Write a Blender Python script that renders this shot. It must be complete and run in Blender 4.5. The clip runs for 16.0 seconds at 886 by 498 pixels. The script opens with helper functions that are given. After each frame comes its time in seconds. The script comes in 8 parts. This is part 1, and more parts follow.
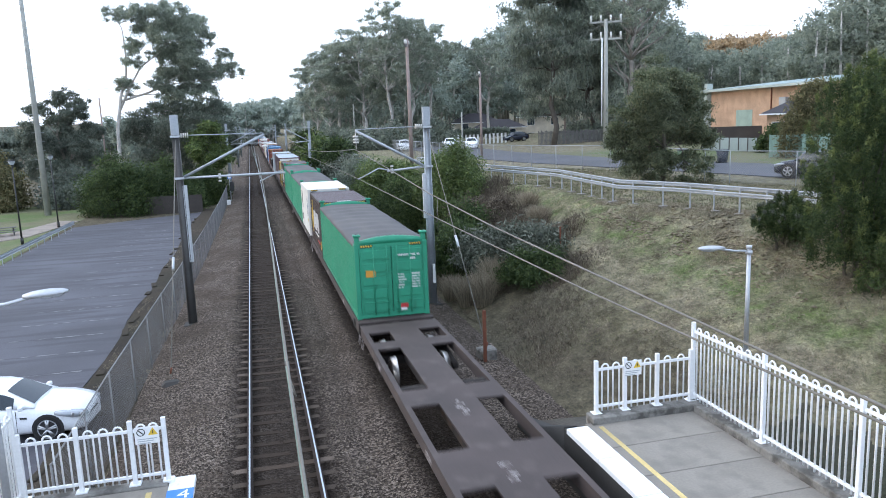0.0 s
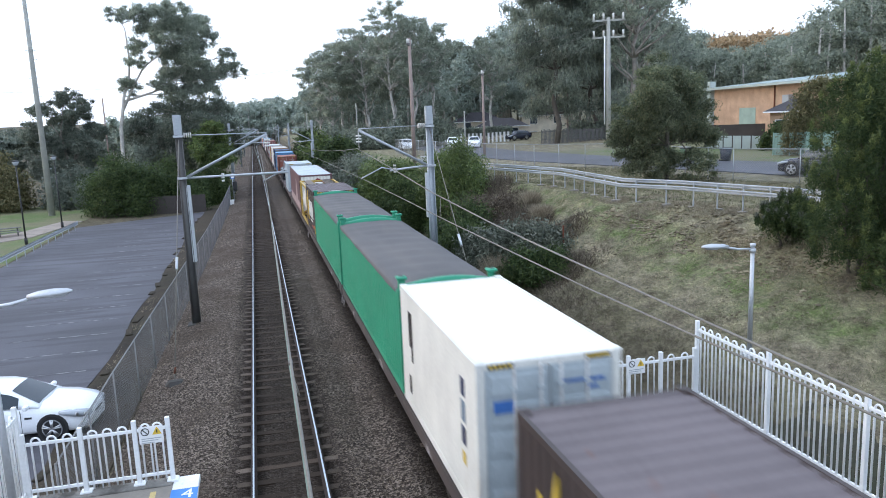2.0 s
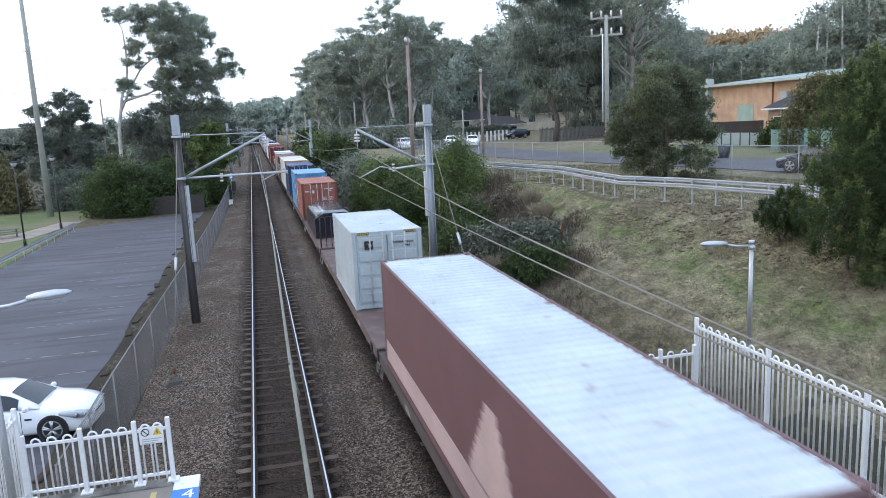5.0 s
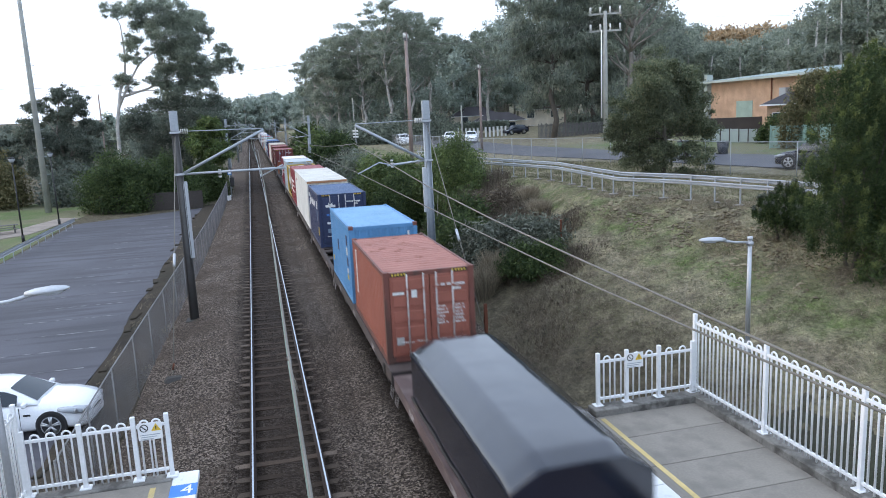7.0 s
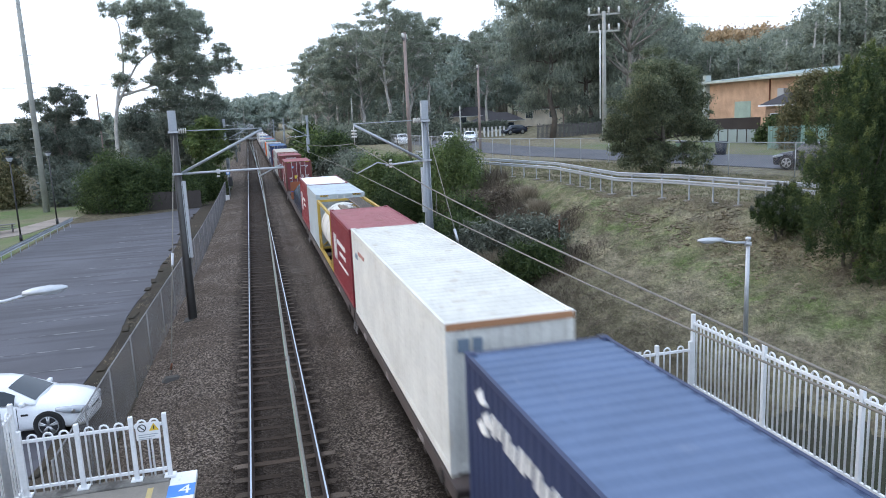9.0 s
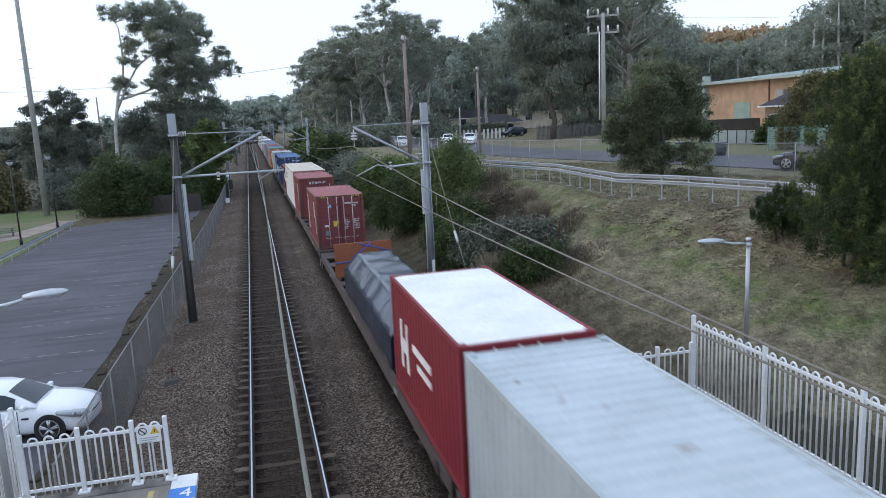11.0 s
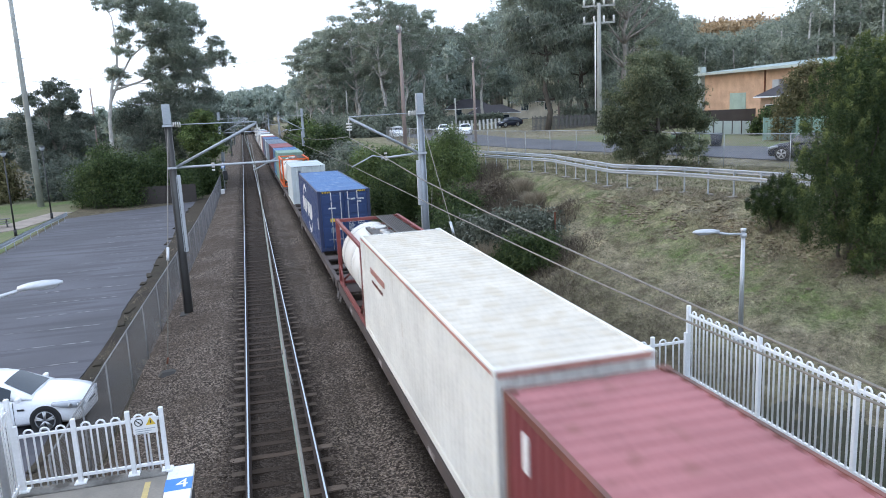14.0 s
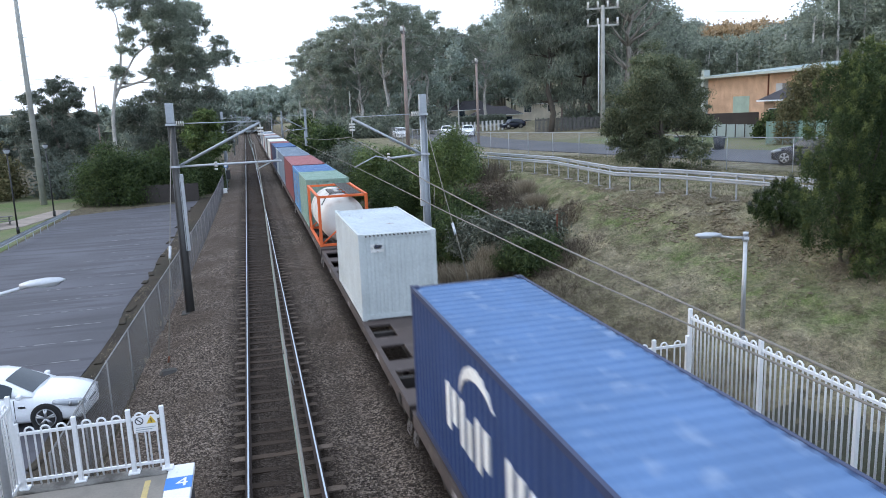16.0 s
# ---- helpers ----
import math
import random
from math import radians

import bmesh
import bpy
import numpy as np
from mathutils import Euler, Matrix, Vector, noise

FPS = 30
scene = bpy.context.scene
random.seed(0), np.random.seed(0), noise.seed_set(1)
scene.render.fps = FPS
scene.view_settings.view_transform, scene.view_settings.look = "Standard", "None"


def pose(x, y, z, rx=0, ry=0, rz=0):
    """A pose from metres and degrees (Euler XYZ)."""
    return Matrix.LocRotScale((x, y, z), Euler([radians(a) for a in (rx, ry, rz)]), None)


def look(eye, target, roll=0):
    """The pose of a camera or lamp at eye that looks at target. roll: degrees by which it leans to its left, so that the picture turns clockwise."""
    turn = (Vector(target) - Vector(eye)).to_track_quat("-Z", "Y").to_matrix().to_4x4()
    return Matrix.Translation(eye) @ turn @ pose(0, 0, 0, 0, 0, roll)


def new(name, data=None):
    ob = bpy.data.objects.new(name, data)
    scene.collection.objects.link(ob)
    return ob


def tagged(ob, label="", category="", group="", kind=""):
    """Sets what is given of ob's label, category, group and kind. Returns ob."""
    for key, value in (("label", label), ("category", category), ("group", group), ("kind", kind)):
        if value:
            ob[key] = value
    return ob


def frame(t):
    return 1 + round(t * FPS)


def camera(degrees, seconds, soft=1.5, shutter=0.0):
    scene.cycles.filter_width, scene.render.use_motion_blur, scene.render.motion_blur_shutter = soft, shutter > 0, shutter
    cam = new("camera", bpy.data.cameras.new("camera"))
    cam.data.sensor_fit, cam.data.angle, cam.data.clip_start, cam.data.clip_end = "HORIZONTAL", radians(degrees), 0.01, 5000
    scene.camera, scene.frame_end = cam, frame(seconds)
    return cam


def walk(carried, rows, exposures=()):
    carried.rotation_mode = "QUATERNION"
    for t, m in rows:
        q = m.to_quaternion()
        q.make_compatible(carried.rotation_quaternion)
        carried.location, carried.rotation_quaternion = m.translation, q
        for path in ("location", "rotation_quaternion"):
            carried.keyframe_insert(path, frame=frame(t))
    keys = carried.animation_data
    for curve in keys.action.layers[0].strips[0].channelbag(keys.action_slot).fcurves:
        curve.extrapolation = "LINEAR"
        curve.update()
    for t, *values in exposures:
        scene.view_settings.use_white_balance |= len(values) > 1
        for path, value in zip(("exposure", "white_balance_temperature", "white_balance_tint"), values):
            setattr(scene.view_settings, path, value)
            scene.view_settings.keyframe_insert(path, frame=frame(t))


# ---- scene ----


# ---------------------------------------------------------------- camera
EYE = (0.586, 0.0, 7.480)


def view(yaw, down, lean):
    """Camera pose from degrees: to the right of the track, below the horizon, roll."""
    y, p, r = radians(yaw), radians(down), radians(lean)
    fw = Vector((math.sin(y) * math.cos(p), math.cos(y) * math.cos(p), -math.sin(p)))
    rt = Vector((math.cos(y), -math.sin(y), 0))
    dn = fw.cross(rt)
    a, b = rt * math.cos(r) + dn * math.sin(r), dn * math.cos(r) - rt * math.sin(r)
    m = Matrix((a, -b, -fw)).transposed().to_4x4()
    m.translation = EYE
    return m


# seconds, yaw, pitch down, roll of the hand-held camera on the footbridge
PATH = (
    (0, 14.031, 9.774, 2.116), (0.5, 13.926, 9.789, 2.202), (1, 13.864, 9.802, 2.212), (1.5, 13.826, 9.825, 2.275),
    (2, 13.789, 9.839, 2.323), (2.5, 13.768, 9.851, 2.068), (3, 13.766, 9.835, 1.998), (3.5, 13.800, 9.809, 2.181),
    (4, 13.821, 9.823, 2.433), (6.5, 13.868, 10.201, 2.695), (7, 13.946, 10.246, 2.621), (7.5, 14.057, 10.270, 2.487),
    (8, 14.124, 10.269, 2.466), (8.5, 14.149, 10.276, 2.383), (9, 14.072, 10.249, 2.522), (11.5, 14.134, 10.096, 2.821),
    (12, 14.246, 10.184, 2.874), (12.5, 14.300, 10.318, 2.840), (13, 14.288, 10.491, 2.774), (13.5, 14.310, 10.681, 2.758),
    (14, 14.367, 10.813, 2.747), (14.5, 14.376, 10.851, 2.652), (15, 14.337, 10.801, 2.442), (15.5, 14.280, 10.754, 2.293),
    (16, 14.225, 10.724, 2.293))
cam = camera(61.52, 16.0, soft=0.95, shutter=0.4)
walk(cam, [(t, view(a, b, c)) for t, a, b, c in PATH], exposures=[(0.0, 0.98), (1.5, 0.94), (2.5, 0.83), (4.0, 0.9), (6.5, 0.74), (9.0, 0.78), (11.5, 0.3), (12.0, 0.72), (13.0, 0.86), (14.0, 0.9), (14.5, 0.36), (15.0, 0.3), (15.5, 0.76), (16.0, 0.78)])

# ---------------------------------------------------------------- light
world = bpy.data.worlds.new("sky")
scene.world = world
world.use_nodes = True
wn, wl = world.node_tree.nodes, world.node_tree.links
sky = wn.new("ShaderNodeTexSky")
sky.sky_type, sky.sun_disc = "NISHITA", False
sky.sun_elevation, sky.sun_rotation = radians(9), radians(-70)
sky.air_density, sky.dust_density, sky.ozone_density = 1.0, 2.5, 1.0
veil = wn.new("ShaderNodeMixRGB")          # thin bright evening cloud
veil.inputs[0].default_value = 0.7
veil.inputs[2].default_value = (7.4, 8.8, 11.3, 1)
wl.new(sky.outputs[0], veil.inputs[1])
wl.new(veil.outputs[0], wn["Background"].inputs[0])
wn["Background"].inputs[1].default_value = 0.13
sun = new("sun", bpy.data.lights.new("sun", "SUN"))
sun.data.energy, sun.data.angle, sun.data.color = 0.5, radians(40), (1.0, 0.95, 0.9)
sun.matrix_world = look((-60, 20, 60), (0, 0, 0))

# ---------------------------------------------------------------- materials


def nodes_of(name):
    m = bpy.data.materials.new(name)
    m.use_nodes = True
    return m, m.node_tree.nodes, m.node_tree.links, m.node_tree.nodes["Principled BSDF"]


def noise_fac(n, l, scale, detail=4.0, coord="Object", stretch=None):
    tc = n.new("ShaderNodeTexCoord")
    t = n.new("ShaderNodeTexNoise")
    t.inputs["Scale"].default_value, t.inputs["Detail"].default_value = scale, detail
    if stretch:
        mp = n.new("ShaderNodeMapping")
        mp.inputs["Scale"].default_value = stretch
        l.new(tc.outputs[coord], mp.inputs[0])
        l.new(mp.outputs[0], t.inputs[0])
    else:
        l.new(tc.outputs[coord], t.inputs[0])
    return t.outputs[0]


def ramp(n, l, fac, stops):
    r = n.new("ShaderNodeValToRGB")
    el = r.color_ramp.elements
    while len(el) < len(stops):
        el.new(0.5)
    for e, (p, c) in zip(el, stops):
        e.position, e.color = p, (*c, 1) if len(c) == 3 else c
    l.new(fac, r.inputs[0])
    return r.outputs[0]


def mix(n, l, fac, a, b, mode="MIX"):
    m = n.new("ShaderNodeMixRGB")
    m.blend_type = mode
    for k, v in ((0, fac), (1, a), (2, b)):
        if hasattr(v, "is_output"):
            l.new(v, m.inputs[k])
        else:
            m.inputs[k].default_value = v if k == 0 else (*v, 1)
    return m.outputs[0]


def bump(n, l, bsdf, fac, strength, dist=0.01):
    b = n.new("ShaderNodeBump")
    b.inputs["Strength"].default_value, b.inputs["Distance"].default_value = strength, dist
    l.new(fac, b.inputs["Height"])
    l.new(b.outputs[0], bsdf.inputs["Normal"])


def shade(c, k):
    return tuple(min(1, v * k) for v in c)


def mat(name, col, rough=0.6, metal=0.0, dark=0.65, light=1.2, big=0.7, fine=22.0, relief=0.15, dirt=None, dirt_at=(0.55, 0.75), dirt_scale=1.6, stretch=None):
    """A painted, cast or rolled surface: two scales of tone, fine relief, and stains where dirt is given."""
    m, n, l, p = nodes_of(name)
    a = noise_fac(n, l, big, 5)
    c = ramp(n, l, a, [(0.3, shade(col, dark)), (0.7, shade(col, light))])
    f = noise_fac(n, l, fine, 3)
    c = mix(n, l, 0.35, c, ramp(n, l, f, [(0.25, shade(col, dark * 0.8)), (0.75, shade(col, light))]))
    if dirt:
        d = noise_fac(n, l, dirt_scale, 8, stretch=stretch)
        k = ramp(n, l, d, [(dirt_at[0], (0, 0, 0)), (dirt_at[1], (1, 1, 1))])
        c = mix(n, l, k, c, dirt)
    l.new(c, p.inputs["Base Color"])
    p.inputs["Roughness"].default_value, p.inputs["Metallic"].default_value = rough, metal
    bump(n, l, p, f, relief)
    return m


def piece_mat(name, cols, rough=0.85, fine=30.0, relief=0.4):
    """For repeated pieces: each object takes its own tone."""
    m, n, l, p = nodes_of(name)
    o = n.new("ShaderNodeObjectInfo")
    c = ramp(n, l, o.outputs["Random"], [(i / (len(cols) - 1), c) for i, c in enumerate(cols)])
    f = noise_fac(n, l, fine, 6)
    c = mix(n, l, 0.6, c, ramp(n, l, f, [(0.3, (0.35,) * 3), (0.7, (1.0,) * 3)]), "MULTIPLY")
    l.new(c, p.inputs["Base Color"])
    p.inputs["Roughness"].default_value = rough
    p.inputs["Specular IOR Level"].default_value = 0.15
    bump(n, l, p, f, relief)
    return m


def sleeper_mat(name, cols):
    """Concrete sleepers, black with brake dust between the rails and paler at the ends."""
    m = piece_mat(name, cols)
    n, l = m.node_tree.nodes, m.node_tree.links
    p = n["Principled BSDF"]
    was = p.inputs["Base Color"].links[0].from_socket
    tc, sx, a = n.new("ShaderNodeTexCoord"), n.new("ShaderNodeSeparateXYZ"), n.new("ShaderNodeMath")
    a.operation = "ABSOLUTE"
    l.new(tc.outputs["Object"], sx.inputs[0])
    l.new(sx.outputs[0], a.inputs[0])
    k = ramp(n, l, a.outputs[0], [(0.72, (0.5, 0.46, 0.43)), (0.9, (1.0, 1.0, 1.0))])
    l.new(mix(n, l, 1.0, was, k, "MULTIPLY"), p.inputs["Base Color"])
    return m


def island_mat(name, cols, rough=0.8, leaf=0.0, spec=0.5):
    """For joined stones and leaves: each island takes its own tone; leaves let some light through."""
    m, n, l, p = nodes_of(name)
    g = n.new("ShaderNodeNewGeometry")
    c = ramp(n, l, g.outputs["Random Per Island"], [(i / (len(cols) - 1), c) for i, c in enumerate(cols)])
    c = mix(n, l, 0.7, c, ramp(n, l, noise_fac(n, l, 0.35, 3), [(0.3, (0.6, 0.62, 0.6)), (0.7, (1.15, 1.12, 1.0))]), "MULTIPLY")
    l.new(c, p.inputs["Base Color"])
    p.inputs["Roughness"].default_value = rough
    p.inputs["Specular IOR Level"].default_value = spec
    if leaf:
        t = n.new("ShaderNodeBsdfTranslucent")
        l.new(c, t.inputs[0])
        s = n.new("ShaderNodeMixShader")
        s.inputs[0].default_value = leaf
        l.new(p.outputs[0], s.inputs[1])
        l.new(t.outputs[0], s.inputs[2])
        l.new(s.outputs[0], n["Material Output"].inputs[0])
    return m


def ground_mat(name, lush, dry, dirt, lush_at=(0.45, 0.62), dirt_at=(0.55, 0.7)):
    m, n, l, p = nodes_of(name)
    a = noise_fac(n, l, 0.16, 6)
    c = mix(n, l, ramp(n, l, a, [(lush_at[0], (0, 0, 0)), (lush_at[1], (1, 1, 1))]), dry, lush)
    b = noise_fac(n, l, 0.33, 8)
    c = mix(n, l, ramp(n, l, b, [(dirt_at[0], (0, 0, 0)), (dirt_at[1], (1, 1, 1))]), c, dirt)
    f = noise_fac(n, l, 14, 8)
    c = mix(n, l, 0.8, c, ramp(n, l, f, [(0.3, (0.62,) * 3), (0.75, (1.22,) * 3)]), "MULTIPLY")
    l.new(c, p.inputs["Base Color"])
    p.inputs["Roughness"].default_value = 0.95
    p.inputs["Specular IOR Level"].default_value = 0.15
    g = noise_fac(n, l, 2.2, 6, stretch=(1.0, 0.55, 1.0))
    hb = n.new("ShaderNodeBump")
    hb.inputs["Strength"].default_value, hb.inputs["Distance"].default_value = 0.6, 0.08
    l.new(g, hb.inputs["Height"])
    bump(n, l, p, f, 0.55, 0.05)
    for node in n:
        if node.type == "BUMP" and node != hb:
            l.new(hb.outputs[0], node.inputs["Normal"])
    return m


def track_dust_shade(n, l, c):
    """Black-brown brake dust and grease between the rails, thinning out beyond the sleeper ends, with painted rail
    shade.
    """
    tc, sx = n.new("ShaderNodeTexCoord"), n.new("ShaderNodeSeparateXYZ")
    l.new(tc.outputs["Object"], sx.inputs[0])
    d = None
    for x0 in (0.7525, 4.789):
        k, a = n.new("ShaderNodeMath"), n.new("ShaderNodeMath")
        k.operation, a.operation = "SUBTRACT", "ABSOLUTE"
        l.new(sx.outputs[0], k.inputs[0])
        k.inputs[1].default_value = x0
        l.new(k.outputs[0], a.inputs[0])
        if d is None:
            d = a.outputs[0]
        else:
            q = n.new("ShaderNodeMath")
            q.operation = "MINIMUM"
            l.new(d, q.inputs[0])
            l.new(a.outputs[0], q.inputs[1])
            d = q.outputs[0]
    ad = n.new("ShaderNodeMath")
    ad.operation = "MULTIPLY_ADD"
    l.new(noise_fac(n, l, 1.1, 6), ad.inputs[0])
    ad.inputs[1].default_value = 0.24
    l.new(d, ad.inputs[2])
    # darkest bands hug the rails: their shadow painted on top of the dust
    k = ramp(n, l, ad.outputs[0], [(0.6, (0.74,) * 3), (0.74, (0.96,) * 3), (1.0, (0.94,) * 3)])
    far = n.new("ShaderNodeMapRange")
    far.inputs[1].default_value, far.inputs[2].default_value = 1.0, 1.6
    l.new(ad.outputs[0], far.inputs[0])
    k = mix(n, l, far.outputs[0], k, (0.0, 0.0, 0.0))
    return mix(n, l, k, c, (0.017, 0.012, 0.009))


def ballast_mat():
    m, n, l, p = nodes_of("ballast stones")
    tc = n.new("ShaderNodeTexCoord")
    v = n.new("ShaderNodeTexVoronoi")
    v.inputs["Scale"].default_value = 24
    l.new(tc.outputs["Object"], v.inputs[0])
    sep = n.new("ShaderNodeSeparateColor")
    l.new(v.outputs["Color"], sep.inputs[0])
    c = ramp(n, l, sep.outputs[0], [(0, (0.02, 0.0155, 0.013)), (0.5, (0.08, 0.064, 0.053)), (1, (0.31, 0.255, 0.213))])
    c = mix(n, l, ramp(n, l, noise_fac(n, l, 0.45, 8), [(0.4, (0, 0, 0)), (0.72, (0.85,) * 3)]), c, (0.068, 0.052, 0.041))
    l.new(track_dust_shade(n, l, c), p.inputs["Base Color"])
    p.inputs["Roughness"].default_value = 0.95
    p.inputs["Specular IOR Level"].default_value = 0.12
    bump(n, l, p, v.outputs["Distance"], 1.0, 0.05)
    return m


def stone_mat():
    """Loose ballast: each stone its own tone, under the same dust and painted rail shade as the bed."""
    m = island_mat("ballast stone", [(0.03, 0.024, 0.02), (0.075, 0.06, 0.05), (0.12, 0.098, 0.081), (0.3, 0.25, 0.208)], 0.95, 0.0, 0.12)
    n, l = m.node_tree.nodes, m.node_tree.links
    p = n["Principled BSDF"]
    l.new(track_dust_shade(n, l, p.inputs["Base Color"].links[0].from_socket), p.inputs["Base Color"])
    return m


def bank_mat():
    """Rough mown bank: grey-tan thatch, olive turf, a greener worn line along it, dark earth at its foot."""
    m, n, l, p = nodes_of("rough bank grass")
    tc, sx = n.new("ShaderNodeTexCoord"), n.new("ShaderNodeSeparateXYZ")
    l.new(tc.outputs["Object"], sx.inputs[0])

    def grain(scale, detail=9.0, rough=0.68, stretch=(1, 1, 1)):
        mp, t = n.new("ShaderNodeMapping"), n.new("ShaderNodeTexNoise")
        mp.inputs["Scale"].default_value = stretch
        l.new(tc.outputs["Object"], mp.inputs[0])
        l.new(mp.outputs[0], t.inputs[0])
        t.inputs["Scale"].default_value, t.inputs["Detail"].default_value, t.inputs["Roughness"].default_value = scale, detail, rough
        return t.outputs[0]

    def band(lo, hi, wob):
        """0 below x = lo, 1 above x = hi, with a ragged border."""
        ad, mr = n.new("ShaderNodeMath"), n.new("ShaderNodeMapRange")
        ad.operation = "MULTIPLY_ADD"
        l.new(wob, ad.inputs[0])
        ad.inputs[1].default_value = 3.2
        l.new(sx.outputs[0], ad.inputs[2])
        mr.inputs[1].default_value, mr.inputs[2].default_value = lo + 1.6, hi + 1.6
        l.new(ad.outputs[0], mr.inputs[0])
        return mr.outputs[0]

    w = grain(0.4)
    c = mix(n, l, ramp(n, l, grain(0.55), [(0.36, (0, 0, 0)), (0.66, (1, 1, 1))]), (0.28, 0.25, 0.185), (0.185, 0.18, 0.112))
    green = mix(n, l, band(13.7, 14.7, w), (0, 0, 0), mix(n, l, band(15.3, 16.3, w), (0.95,) * 3, (0, 0, 0)))
    green = mix(n, l, 1.0, green, ramp(n, l, grain(0.8), [(0.38, (0, 0, 0)), (0.62, (1, 1, 1))]), "MULTIPLY")
    c = mix(n, l, green, c, (0.11, 0.155, 0.055))
    c = mix(n, l, mix(n, l, band(10.4, 13.8, w), (0.9,) * 3, (0, 0, 0)), c, (0.1, 0.088, 0.063))
    c = mix(n, l, ramp(n, l, grain(0.9, 10, 0.75), [(0.52, (0, 0, 0)), (0.63, (0.8,) * 3)]), c, (0.125, 0.102, 0.08))
    mid = grain(1.9, 9, 0.7, (1.0, 0.7, 1.0))
    c = mix(n, l, 0.9, c, ramp(n, l, mid, [(0.36, (0.5, 0.49, 0.47)), (0.5, (0.95,) * 3), (0.66, (1.3, 1.28, 1.22))]), "MULTIPLY")
    f = grain(11, 10, 0.75, (1.0, 0.6, 1.0))
    c = mix(n, l, 0.85, c, ramp(n, l, f, [(0.34, (0.4,) * 3), (0.66, (1.5, 1.47, 1.4))]), "MULTIPLY")
    g = grain(46, 6, 0.7)
    c = mix(n, l, 0.6, c, ramp(n, l, g, [(0.32, (0.5,) * 3), (0.7, (1.5,) * 3)]), "MULTIPLY")
    l.new(c, p.inputs["Base Color"])
    p.inputs["Roughness"].default_value = 0.95
    p.inputs["Specular IOR Level"].default_value = 0.12
    hb = n.new("ShaderNodeBump")
    hb.inputs["Strength"].default_value, hb.inputs["Distance"].default_value = 0.9, 0.07
    l.new(f, hb.inputs["Height"])
    bump(n, l, p, g, 0.6, 0.02)
    for node in n:
        if node.type == "BUMP" and node != hb:
            l.new(hb.outputs[0], node.inputs["Normal"])
    return m


def asphalt_mat(name, col, patch):
    m, n, l, p = nodes_of(name)
    c = ramp(n, l, noise_fac(n, l, 0.22, 6), [(0.35, shade(col, 0.75)), (0.65, shade(col, 1.2))])
    c = mix(n, l, ramp(n, l, noise_fac(n, l, 0.5, 3, stretch=(0.35, 3.2, 1)), [(0.5, (0, 0, 0)), (0.62, (0.8,) * 3)]), c, patch)
    f = noise_fac(n, l, 60, 4)
    c = mix(n, l, 0.5, c, ramp(n, l, f, [(0.3, (0.5,) * 3), (0.7, (1.3,) * 3)]), "MULTIPLY")
    l.new(c, p.inputs["Base Color"])
    p.inputs["Roughness"].default_value = 0.75
    bump(n, l, p, f, 0.3)
    return m


